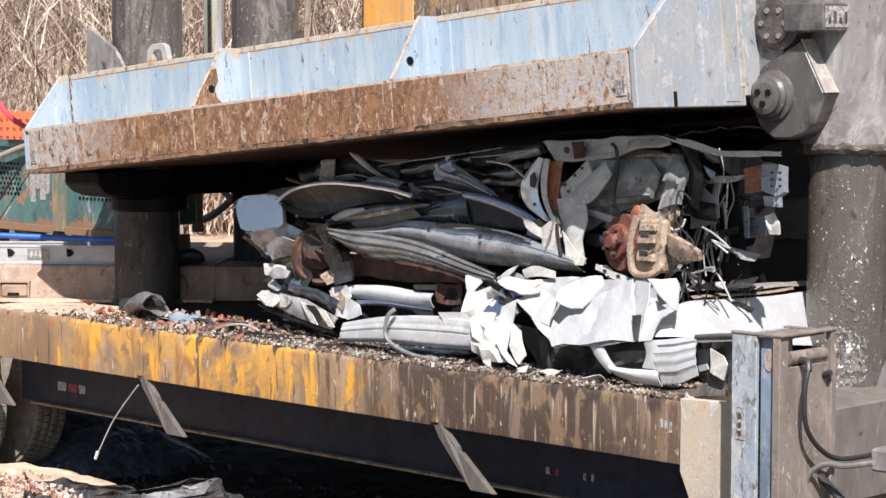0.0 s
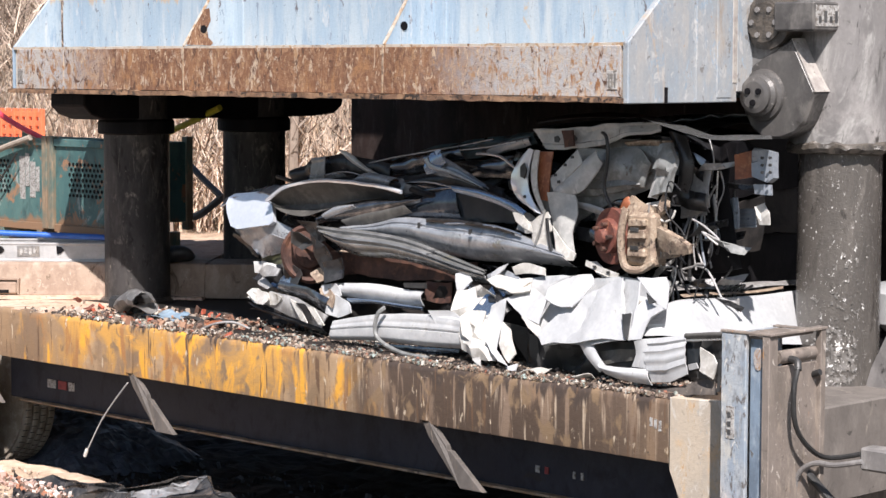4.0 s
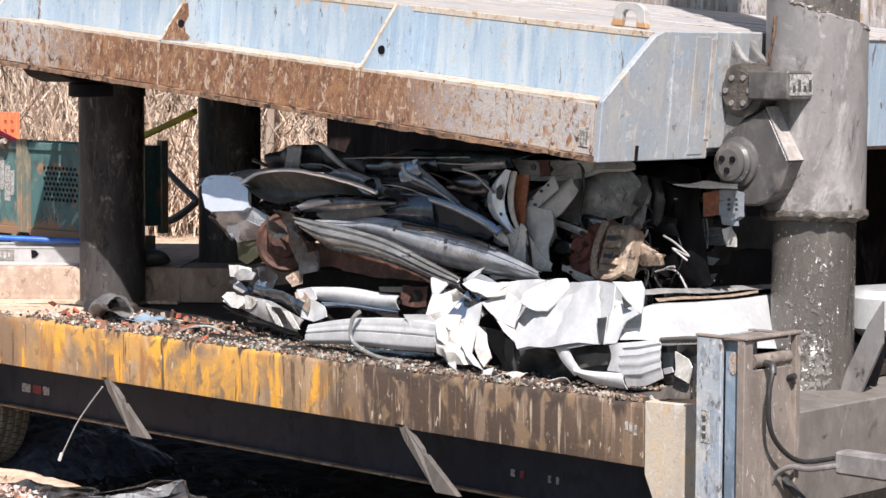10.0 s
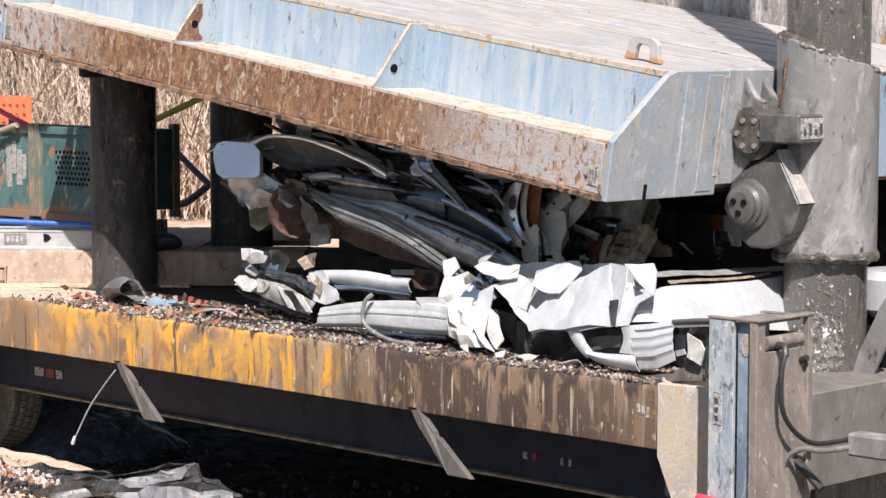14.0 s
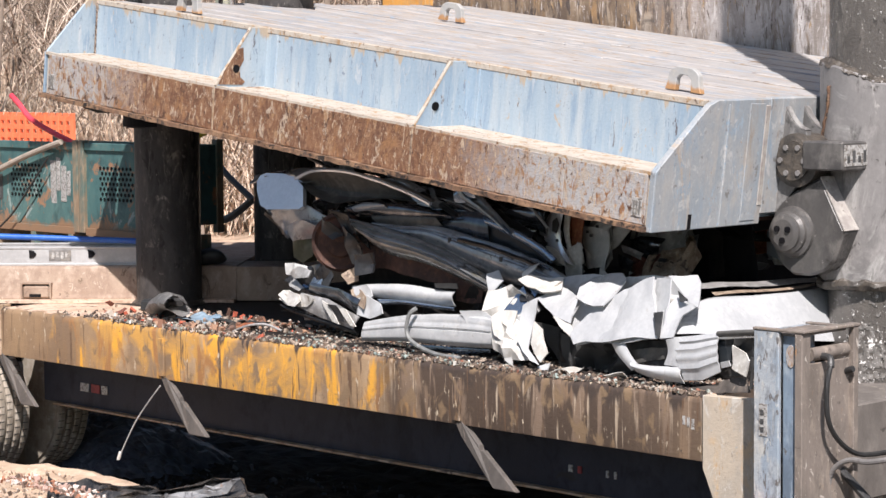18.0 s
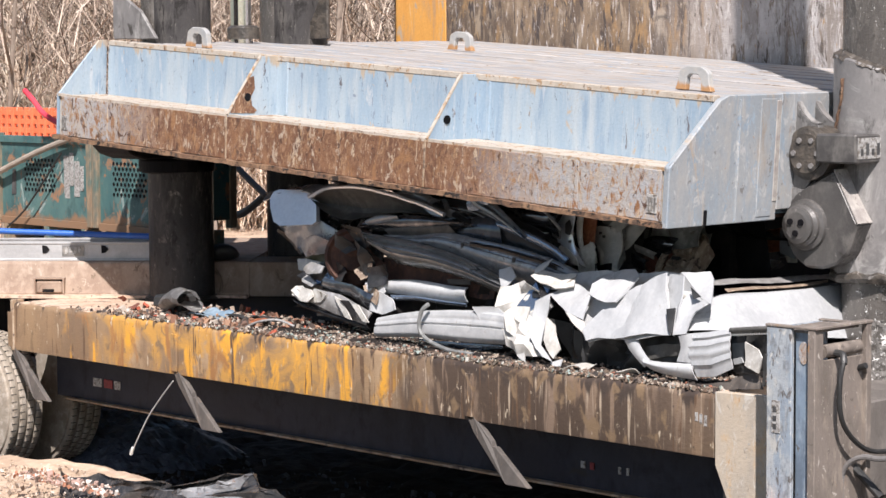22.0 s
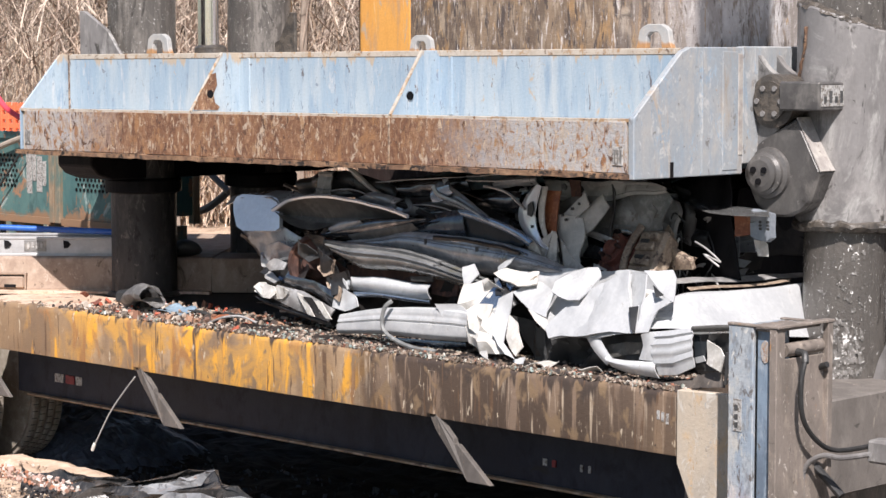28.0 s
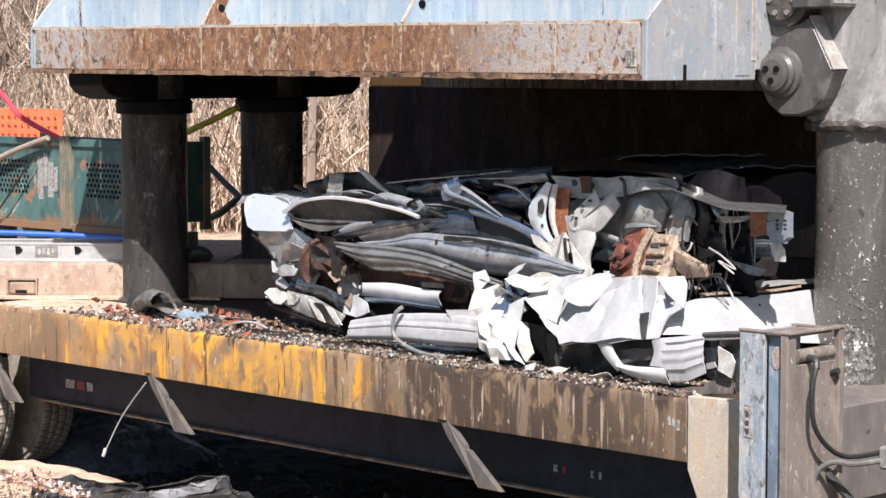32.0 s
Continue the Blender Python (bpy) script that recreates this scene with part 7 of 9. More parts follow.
loft("arch_liner", M_LINER, [(-0.428, 0.42, 1.933), (-0.237, 0.42, 2.024), (0.003, 0.42, 2.068), (0.298, 0.42, 2.08), (0.556, 0.42, 2.065), (0.806, 0.42, 2.034)], [(-0.423, 0.42, 1.926), (-0.27, 0.42, 1.861), (-0.067, 0.42, 1.846), (0.128, 0.42, 1.894), (0.364, 0.42, 1.954), (0.615, 0.42, 1.992)], bulge=-0.10, dent=0.006)
strip("arch_rim", M_LAMP, [(-0.399, 0.39, 1.932), (-0.203, 0.39, 2.026), (0.036, 0.39, 2.071), (0.331, 0.39, 2.082), (0.587, 0.39, 2.068), (0.837, 0.39, 2.037)], r=0.013)
loft("fan_trim", M_DARKSILVER, [(0.028, 0.43, 1.84), (0.21, 0.43, 1.905), (0.515, 0.43, 1.967), (0.979, 0.43, 2.001)], [(0.064, 0.43, 1.813), (0.313, 0.43, 1.847), (0.615, 0.43, 1.903), (0.955, 0.43, 1.98)], bulge=0.02, dent=0.004)
loft("fan_trim", M_LINER, [(0.251, 0.44, 1.843), (0.504, 0.44, 1.911), (0.8, 0.44, 1.966)], [(0.302, 0.44, 1.804), (0.554, 0.44, 1.838), (0.873, 0.44, 1.915)], bulge=0.02, dent=0.004)
loft("fan_trim", M_SILVER, [(0.107, 0.41, 1.866), (0.232, 0.41, 1.92), (0.395, 0.41, 1.942)], [(0.139, 0.41, 1.839), (0.273, 0.41, 1.881), (0.416, 0.41, 1.922)], bulge=0.015, dent=0.003)
loft("roof_sliver", M_CREAM, [(0.181, 0.5, 2.269), (0.269, 0.5, 2.247), (0.401, 0.5, 2.174), (0.541, 0.5, 2.124)], [(0.197, 0.5, 2.244), (0.269, 0.5, 2.198), (0.391, 0.5, 2.146), (0.511, 0.5, 2.116)], bulge=0.02, dent=0.008)
loft("bracket", M_BEIGE, [(-0.042, 0.47, 2.206), (0, 0.47, 2.211), (0.079, 0.47, 2.221)], [(-0.053, 0.47, 2.061), (-0, 0.47, 2.059), (0.073, 0.47, 2.073)], bulge=0.015, dent=0.01, ribs=1)
loft("roof_sliver", M_SILVER, [(0.28, 0.48, 2.08), (0.462, 0.48, 2.135), (0.691, 0.48, 2.116)], [(0.341, 0.48, 2.055), (0.512, 0.48, 2.061), (0.632, 0.48, 2.046)], bulge=0.03, dent=0.02)
loft("roof_sliver", M_SILVER, [(-0.205, 0.52, 2.053), (0.008, 0.52, 2.104), (0.216, 0.52, 2.118)], [(-0.098, 0.52, 2.043), (0.06, 0.52, 2.063), (0.267, 0.52, 2.085)], bulge=0.03, dent=0.03)
loft("roof_sliver", M_DARKTRIM, [(-0.335, 0.54, 2.113), (0.091, 0.54, 2.233), (0.599, 0.54, 2.193)], [(-0.281, 0.54, 2.035), (0.143, 0.54, 2.094), (0.599, 0.54, 2.076)], bulge=0.03, dent=0.03)
loft("roof_sliver", M_DARKSILVER, [(0.378, 0.56, 2.172), (0.775, 0.56, 2.26), (1.156, 0.56, 2.331)], [(0.428, 0.56, 2.097), (0.823, 0.56, 2.152), (1.203, 0.56, 2.232)], bulge=0.03, dent=0.04)
loft("roof_sliver", M_TEAL, [(0.537, 0.6, 2.224), (1.022, 0.6, 2.32), (1.394, 0.6, 2.369), (1.729, 0.6, 2.41)], [(0.586, 0.6, 2.143), (1.07, 0.6, 2.214), (1.44, 0.6, 2.278), (1.751, 0.6, 2.346)], bulge=0.03, dent=0.03)
loft("roof_sliver", M_SILVER, [(1.396, 0.55, 2.298), (1.531, 0.55, 2.354), (1.731, 0.55, 2.385)], [(1.424, 0.55, 2.266), (1.559, 0.55, 2.303), (1.745, 0.55, 2.34)], bulge=0.02, dent=0.03)
loft("roof_sliver", M_DARKSILVER, [(1.239, 0.57, 2.2), (1.423, 0.57, 2.252), (1.603, 0.57, 2.271)], [(1.286, 0.57, 2.115), (1.469, 0.57, 2.142), (1.626, 0.57, 2.121)], bulge=0.03, dent=0.03)
loft("roof_sliver", M_DARKTRIM, [(0.687, 0.55, 2.114), (1.072, 0.55, 2.161), (1.533, 0.55, 2.079)], [(0.736, 0.55, 2.013), (1.12, 0.55, 2.056), (1.534, 0.55, 1.981)], bulge=0.03, dent=0.03)
strip("roof_edge", M_SILVER, [(0.42, 0.52, 2.195), (0.718, 0.52, 2.246), (1.101, 0.52, 2.304), (1.47, 0.52, 2.366)], r=0.005)
strip("roof_edge", M_SILVER, [(0.69, 0.5, 2.074), (0.932, 0.5, 2.097), (1.215, 0.5, 2.068)], r=0.005)
strip("roof_edge", M_SILVER, [(1.353, 0.5, 2.278), (1.534, 0.5, 2.271), (1.69, 0.5, 2.185)], r=0.009)
loft("top_rail", M_PLASTIC, [(1.812, 0.5, 2.427), (2.182, 0.5, 2.451), (2.47, 0.5, 2.478), (2.717, 0.5, 2.495)], [(1.912, 0.5, 2.317), (2.183, 0.5, 2.334), (2.471, 0.5, 2.386), (2.749, 0.5, 2.441)], bulge=0.008, dent=0.037, ribs=1)
sheet("rail_hole", M_BLACKPLASTIC, [(1.995, 0.46, 2.394), (2.02, 0.46, 2.401), (2.037, 0.46, 2.382), (2.025, 0.46, 2.363), (1.999, 0.46, 2.365)], fold=0.001)
sheet("rail_hole", M_BLACKPLASTIC, [(2.122, 0.46, 2.403), (2.147, 0.46, 2.407), (2.164, 0.46, 2.388), (2.151, 0.46, 2.369), (2.126, 0.46, 2.372)], fold=0.001)
sheet("rust_stain", M_RUSTPART, [(2.051, 0.46, 2.433), (2.136, 0.46, 2.438), (2.153, 0.46, 2.347), (2.069, 0.46, 2.335)], fold=0.006)
loft("inner_wing", M_BEIGE, [(2.127, 0.54, 2.319), (2.356, 0.54, 2.338), (2.55, 0.54, 2.343), (2.647, 0.54, 2.26)], [(2.003, 0.54, 2.054), (2.151, 0.54, 2.066), (2.399, 0.54, 2.096), (2.581, 0.54, 2.134)], bulge=0.02, dent=0.045)
loft("inner_wing", M_BEIGE, [(1.883, 0.58, 2.063), (2.015, 0.58, 2.267), (2.311, 0.58, 2.377), (2.603, 0.58, 2.384), (2.711, 0.58, 2.31)], [(1.932, 0.58, 1.83), (2.094, 0.58, 1.928), (2.302, 0.58, 2.024), (2.445, 0.58, 2.071), (2.642, 0.58, 2.135)], bulge=0.02, dent=0.03)
loft("inner_wing", M_BEIGE, [(1.777, 0.6, 2.146), (1.907, 0.6, 2.183), (2.078, 0.6, 2.221)], [(1.78, 0.6, 1.723), (1.932, 0.6, 1.732), (2.081, 0.6, 1.927)], bulge=0.02, dent=0.03)
sheet("lamp_hole", M_BLACKPLASTIC, [(3.449, 0.46, 2.323), (3.445, 0.46, 2.315), (3.435, 0.46, 2.315), (3.43, 0.46, 2.322), (3.435, 0.46, 2.33), (3.444, 0.46, 2.33)], fold=0.0005)
sheet("lamp_hole", M_BLACKPLASTIC, [(3.45, 0.46, 2.285), (3.445, 0.46, 2.277), (3.436, 0.46, 2.277), (3.431, 0.46, 2.284), (3.436, 0.46, 2.292), (3.445, 0.46, 2.292)], fold=0.0005)
sheet("lamp_hole", M_BLACKPLASTIC, [(3.451, 0.46, 2.247), (3.446, 0.46, 2.239), (3.437, 0.46, 2.239), (3.432, 0.46, 2.246), (3.436, 0.46, 2.254), (3.446, 0.46, 2.254)], fold=0.0005)
sheet("lamp_hole", M_BLACKPLASTIC, [(3.5, 0.46, 2.324), (3.495, 0.46, 2.317), (3.486, 0.46, 2.316), (3.481, 0.46, 2.324), (3.486, 0.46, 2.332), (3.495, 0.46, 2.332)], fold=0.0005)
sheet("lamp_hole", M_BLACKPLASTIC, [(3.5, 0.46, 2.287), (3.496, 0.46, 2.279), (3.486, 0.46, 2.279), (3.482, 0.46, 2.286), (3.486, 0.46, 2.294), (3.496, 0.46, 2.294)], fold=0.0005)
sheet("lamp_hole", M_BLACKPLASTIC, [(3.501, 0.46, 2.249), (3.496, 0.46, 2.241), (3.487, 0.46, 2.241), (3.482, 0.46, 2.248), (3.487, 0.46, 2.256), (3.496, 0.46, 2.256)], fold=0.0005)
loft("inner_wing", M_DARKSILVER, [(2.285, 0.72, 2.37), (2.489, 0.72, 2.406), (2.65, 0.72, 2.398)], [(2.369, 0.72, 2.201), (2.491, 0.72, 2.237), (2.651, 0.72, 2.286)], bulge=0.016, dent=0.055)
loft("shade_panel", M_GREYPAINT, [(2.76, 0.66, 2.217), (2.857, 0.66, 2.232), (2.949, 0.66, 2.266)], [(2.751, 0.66, 1.963), (2.841, 0.66, 1.986), (2.937, 0.66, 2.04)], bulge=0.008, dent=0.045)
# deep black shell gives the engine bay its shade by colour
loft("engine_shell", M_BLACK, [(1.88, 0.8, 2.018), (2.262, 0.8, 2.067), (2.665, 0.8, 2.365), (2.978, 0.8, 2.336)], [(1.884, 0.8, 1.625), (2.35, 0.8, 1.624), (2.754, 0.8, 1.651), (3.064, 0.8, 1.702)], bulge=0.06, dent=0.06)
sheet("lamp_bracket", M_LAMPGREY, [(3.336, 0.53, 2.182), (3.452, 0.53, 2.181), (3.453, 0.53, 2.128), (3.344, 0.53, 2.129)], fold=0.008)
sheet("lamp_bracket", M_CREAM, [(3.322, 0.58, 2.055), (3.358, 0.61, 2.073), (3.411, 0.58, 2.029), (3.412, 0.58, 1.964), (3.331, 0.58, 1.96)], fold=0.02)
loft("radiator", M_LAMPGREY, [(2.875, 0.850, 1.991), (3.021, 0.850, 2.017), (3.113, 0.850, 2.021)], [(2.876, 0.850, 1.898), (3.022, 0.850, 1.918), (3.115, 0.850, 1.924)], ribs=5, rib=0.008, bulge=0.0)
loft("cone", M_BRASS, [(2.749, 0.46, 1.93), (2.867, 0.46, 1.875), (2.952, 0.46, 1.868)], [(2.75, 0.46, 1.795), (2.848, 0.46, 1.789), (2.945, 0.46, 1.819)], bulge=0.03, dent=0.02)
loft("wing_fold", M_BEIGE, [(2.157, 0.58, 2.198), (2.364, 0.58, 2.218), (2.527, 0.58, 2.211)], [(2.168, 0.52, 2.106), (2.396, 0.52, 2.121), (2.569, 0.52, 2.147)], bulge=0.01, dent=0.03)
loft("wing_fold", M_DARKSILVER, [(1.996, 0.62, 2.031), (2.207, 0.62, 2.059), (2.454, 0.62, 2.082)], [(2.04, 0.62, 1.904), (2.25, 0.62, 1.928), (2.415, 0.62, 1.98)], bulge=0.02, dent=0.05)
loft("curved_duct", M_BRASS, [(2.436, 0.56, 2.377), (2.621, 0.56, 2.394), (2.779, 0.56, 2.392)], [(2.453, 0.56, 2.353), (2.622, 0.56, 2.363), (2.772, 0.56, 2.367)], bulge=0.02, dent=0.01)
loft("curved_duct", M_DARKTRIM, [(2.707, 0.6, 2.432), (2.787, 0.6, 2.281), (2.77, 0.6, 2.127)], [(2.825, 0.6, 2.417), (2.889, 0.6, 2.254), (2.848, 0.6, 2.1)], bulge=0.04, dent=0.02)
loft("mount_plate", M_GREYPAINT, [(1.692, 0.5, 1.925), (1.758, 0.5, 1.954), (1.824, 0.5, 1.919)], [(1.679, 0.5, 1.853), (1.759, 0.5, 1.831), (1.846, 0.5, 1.855)], bulge=0.0, dent=0.02)
loft("mount_plate", M_CREAM, [(1.722, 0.42, 1.956), (1.788, 0.42, 1.946), (1.854, 0.42, 1.898)], [(1.744, 0.42, 1.905), (1.797, 0.42, 1.876), (1.876, 0.42, 1.848)], bulge=0.0, dent=0.02)
loft("perforated_strip", M_CREAM, [(2.293, 0.4, 1.721), (2.401, 0.4, 1.69), (2.531, 0.4, 1.662)], [(2.285, 0.4, 1.689), (2.393, 0.4, 1.659), (2.515, 0.4, 1.63)], bulge=0.0, dent=0.006)
sheet("strip_hole", M_BLACKPLASTIC, [(2.348, 0.39, 1.694), (2.369, 0.39, 1.695), (2.373, 0.39, 1.68), (2.352, 0.39, 1.679)], fold=0.001)
sheet("strip_hole", M_BLACKPLASTIC, [(2.447, 0.39, 1.669), (2.467, 0.39, 1.671), (2.471, 0.39, 1.655), (2.451, 0.39, 1.654)], fold=0.001)
loft("hub_lump", M_ORANGELENS, [(2.434, 0.5, 1.999), (2.507, 0.5, 2.077), (2.58, 0.5, 2.03)], [(2.443, 0.5, 1.943), (2.516, 0.5, 1.965), (2.596, 0.5, 1.957)], bulge=0.03, dent=0.04)
loft("hub_lump", M_CREAM, [(2.58, 0.5, 2.024), (2.675, 0.5, 2.059), (2.761, 0.5, 2.069)], [(2.596, 0.5, 1.957), (2.696, 0.5, 1.974), (2.754, 0.5, 2.002)], bulge=0.02, dent=0.04)
loft("folded_tray", M_DARKSILVER, [(2.698, 0.66, 2.369), (2.817, 0.66, 2.335), (2.934, 0.66, 2.284)], [(2.684, 0.66, 2.245), (2.803, 0.66, 2.218), (2.92, 0.66, 2.161)], bulge=0.02, dent=0.05)
loft("folded_tray", M_DARKTRIM, [(2.71, 0.6, 2.155), (2.828, 0.6, 2.129), (2.983, 0.6, 2.105)], [(2.735, 0.6, 2.064), (2.853, 0.6, 2.02), (3, 0.6, 2.009)], bulge=0.02, dent=0.05)
loft("cross_member", M_GREYPAINT, [(2.127, 0.52, 2.034), (2.252, 0.52, 2.015), (2.385, 0.52, 1.983)], [(2.118, 0.52, 2.002), (2.244, 0.52, 1.976), (2.361, 0.52, 1.944)], bulge=0.01, dent=0.02)
loft("cross_member", M_DARKSILVER, [(2.085, 0.55, 1.891), (2.186, 0.55, 1.883), (2.27, 0.55, 1.856)], [(2.085, 0.55, 1.814), (2.187, 0.55, 1.807), (2.254, 0.55, 1.792)], bulge=0.01, dent=0.03)
loft("bent_tab", M_CREAM, [(1.856, 0.46, 1.922), (1.908, 0.46, 1.957), (1.96, 0.46, 1.927)], [(1.883, 0.46, 1.84), (1.935, 0.46, 1.836), (1.977, 0.46, 1.864)], bulge=0.0, dent=0.02)
loft("bent_tab", M_BRIGHT, [(1.883, 0.45, 1.84), (1.935, 0.45, 1.811), (1.987, 0.45, 1.795)], [(1.892, 0.45, 1.802), (1.936, 0.45, 1.766), (1.979, 0.45, 1.75)], bulge=0.0, dent=0.02)
loft("bent_tab", M_CREAM, [(1.747, 0.4, 1.642), (1.852, 0.4, 1.674), (1.982, 0.4, 1.657)], [(1.765, 0.4, 1.598), (1.874, 0.4, 1.618), (1.991, 0.4, 1.613)], bulge=0.0, dent=0.02)
loft("bent_tab", M_SILVER, [(1.552, 0.4, 1.583), (1.677, 0.4, 1.624), (1.787, 0.4, 1.593)], [(1.579, 0.4, 1.533), (1.695, 0.4, 1.541), (1.809, 0.4, 1.53)], bulge=0.01, dent=0.03)
strip("bright_seam", M_SILVER, [(0.096, 0.44, 2.11), (0.302, 0.44, 2.138), (0.505, 0.44, 2.104)], r=0.005)
strip("bright_seam", M_SILVER, [(1.214, 0.5, 2.294), (1.444, 0.5, 2.32), (1.667, 0.5, 2.359)], r=0.005)
hose("wire", M_DARKTRIM, [(2.35, 0.46, 2.427), (2.383, 0.46, 2.397), (2.392, 0.46, 2.273), (2.369, 0.46, 2.116), (2.428, 0.46, 2.013)], r=0.010)
hose("wire", M_CREAM, [(2.748, 0.46, 1.985), (2.796, 0.46, 1.957), (2.85, 0.46, 1.978), (2.872, 0.46, 2.021)], r=0.006)
hose("wire", M_BRIGHT, [(2.861, 0.760, 2.402), (2.894, 0.760, 2.280), (2.881, 0.760, 2.125), (2.921, 0.760, 2.004), (2.900, 0.760, 1.880), (2.948, 0.760, 1.790)], r=0.0042)
hose("wire", M_BRIGHT, [(2.910, 0.770, 2.218), (2.936, 0.770, 2.096), (2.907, 0.770, 1.972), (2.970, 0.770, 1.852), (2.995, 0.770, 1.761)], r=0.0036)
hose("wire", M_DARKTRIM, [(2.735, 0.750, 1.933), (2.829, 0.750, 1.957), (2.892, 0.750, 1.942), (2.815, 0.750, 1.845), (2.753, 0.750, 1.779), (2.746, 0.750, 1.635)], r=0.012)
hose("wire", M_GREYPAINT, [(2.926, 0.780, 2.249), (2.904, 0.780, 2.125), (2.944, 0.780, 2.005), (2.892, 0.780, 1.909), (2.846, 0.780, 1.814), (2.872, 0.780, 1.691)], r=0.0056)
hose("wire", M_DARKTRIM, [(2.956, 0.770, 2.220), (2.982, 0.770, 2.068), (2.953, 0.770, 1.913), (3.002, 0.770, 1.792)], r=0.010)
hose("wire", M_DARKTRIM, [(2.703, 0.740, 1.932), (2.720, 0.740, 1.808), (2.690, 0.740, 1.682), (2.723, 0.740, 1.614)], r=0.008)
hose("wire", M_DARKTRIM, [(2.947, 0.800, 1.849), (3.001, 0.800, 1.790), (2.995, 0.800, 1.697), (2.943, 0.800, 1.638)], r=0.006)
hose("wire", M_DARKTRIM, [(3.018, 0.800, 2.221), (3.005, 0.800, 2.099), (3.029, 0.800, 1.977), (3.000, 0.800, 1.883)], r=0.007)
sheet("tail_lamp", M_LAMP, [(-0.851, 0.44, 1.833), (-0.868, 0.45, 1.89), (-0.851, 0.46, 1.931), (-0.812, 0.48, 1.954), (-0.536, 0.48, 1.98), (-0.475, 0.48, 1.972), (-0.436, 0.47, 1.945), (-0.369, 0.42, 1.799), (-0.407, 0.42, 1.775), (-0.713, 0.41, 1.731), (-0.788, 0.42, 1.748)], fold=0.002, thick=0.03)
sheet("rear_wing", M_SILVER, [(-0.95, 0.47, 1.871), (-0.97, 0.53, 1.923), (-0.759, 0.57, 1.986), (-0.284, 0.59, 2.048), (-0.025, 0.55, 2.045), (-0.42, 0.47, 1.949), (-0.519, 0.47, 1.971), (-0.812, 0.47, 1.936)], fold=0.012)
sheet("rear_corner", M_SILVER, [(-0.801, 0.45, 1.717), (-0.564, 0.45, 1.755), (-0.398, 0.45, 1.796), (-0.238, 0.51, 1.744), (-0.291, 0.48, 1.627), (-0.554, 0.45, 1.562), (-0.691, 0.5, 1.617)], fold=0.008)
sheet("rear_corner", M_SILVER, [(-0.541, 0.43, 1.637), (-0.329, 0.39, 1.723), (-0.213, 0.43, 1.692), (-0.313, 0.47, 1.605), (-0.487, 0.43, 1.56)], fold=0.008)
sheet("torn_edge", M_DARKTRIM, [(-0.792, 0.5, 1.711), (-0.716, 0.54, 1.584), (-0.624, 0.5, 1.548), (-0.779, 0.56, 1.542), (-0.838, 0.5, 1.66)], fold=0.05)
strip("bent_rail", M_DARKSILVER, [(0.216, 0.52, 2.097), (0.62, 0.52, 2.085), (1.007, 0.52, 2.059), (1.381, 0.52, 2.001)], r=0.018)
strip("bent_rail", M_DARKTRIM, [(-0.183, 0.5, 2.012), (0.238, 0.5, 2.099), (0.69, 0.5, 2.064), (1.028, 0.5, 2.01)], r=0.02)
sheet("panel_fold", M_SILVER, [(0.491, 0.5, 2.081), (0.648, 0.54, 2.113), (0.932, 0.5, 2.057), (0.785, 0.55, 1.988), (0.64, 0.5, 2.004)], fold=0.05)
sheet("fork", M_BEIGE, [(2.743, 0.46, 2.375), (2.804, 0.49, 2.391), (2.862, 0.46, 2.257), (2.849, 0.43, 2.121), (2.707, 0.46, 2.084), (2.721, 0.49, 2.19)], fold=0.03, thick=0.03)
sheet("bracket", M_BRIGHT, [(1.648, 0.5, 1.939), (1.708, 0.53, 1.95), (1.802, 0.5, 1.872), (1.759, 0.5, 1.838), (1.679, 0.5, 1.876)], fold=0.03)
sheet("bracket", M_CREAM, [(2.254, 0.45, 1.697), (2.299, 0.47, 1.698), (2.481, 0.45, 1.649), (2.448, 0.45, 1.622), (2.317, 0.45, 1.65)], fold=0.03)
sheet("control_arm", M_BRASS, [(2.766, 0.44, 1.874), (2.847, 0.46, 1.862), (2.983, 0.44, 1.846), (2.942, 0.44, 1.789), (2.79, 0.46, 1.761)], fold=0.03, thick=0.03)
sheet("steering_knuckle", M_BRASS, [(2.468, 0.46, 1.99), (2.548, 0.46, 2.086), (2.604, 0.49, 2.038), (2.747, 0.46, 2.04), (2.781, 0.49, 2.101), (2.833, 0.46, 2.044), (2.748, 0.46, 1.979), (2.59, 0.46, 1.955)], fold=0.04, thick=0.03)
sheet("front_lamp", M_LAMPGREY, [(3.333, 0.52, 2.354), (3.332, 0.54, 2.371), (3.464, 0.52, 2.357), (3.474, 0.52, 2.217), (3.434, 0.52, 2.186), (3.335, 0.52, 2.218)], fold=0.003, thick=0.05)
sheet("lamp_side", M_ORANGELENS, [(3.185, 0.56, 2.331), (3.296, 0.56, 2.352), (3.305, 0.56, 2.215), (3.194, 0.56, 2.199)], fold=0.004, thick=0.03)
sheet("axle_beam", M_RUSTPART, [(-0.013, 0.48, 1.622), (0.462, 0.48, 1.637), (0.933, 0.5, 1.634), (1.329, 0.48, 1.636), (1.306, 0.48, 1.535), (0.953, 0.48, 1.517), (0.462, 0.48, 1.498), (0.05, 0.48, 1.491)], fold=0.006, thick=0.06)
sheet("tank", M_TANK, [(-0.587, 0.500, 1.565), (-0.414, 0.500, 1.604), (-0.354, 0.500, 1.564), (-0.360, 0.500, 1.484), (-0.471, 0.500, 1.418), (-0.571, 0.500, 1.441)], fold=0.008, thick=0.08)
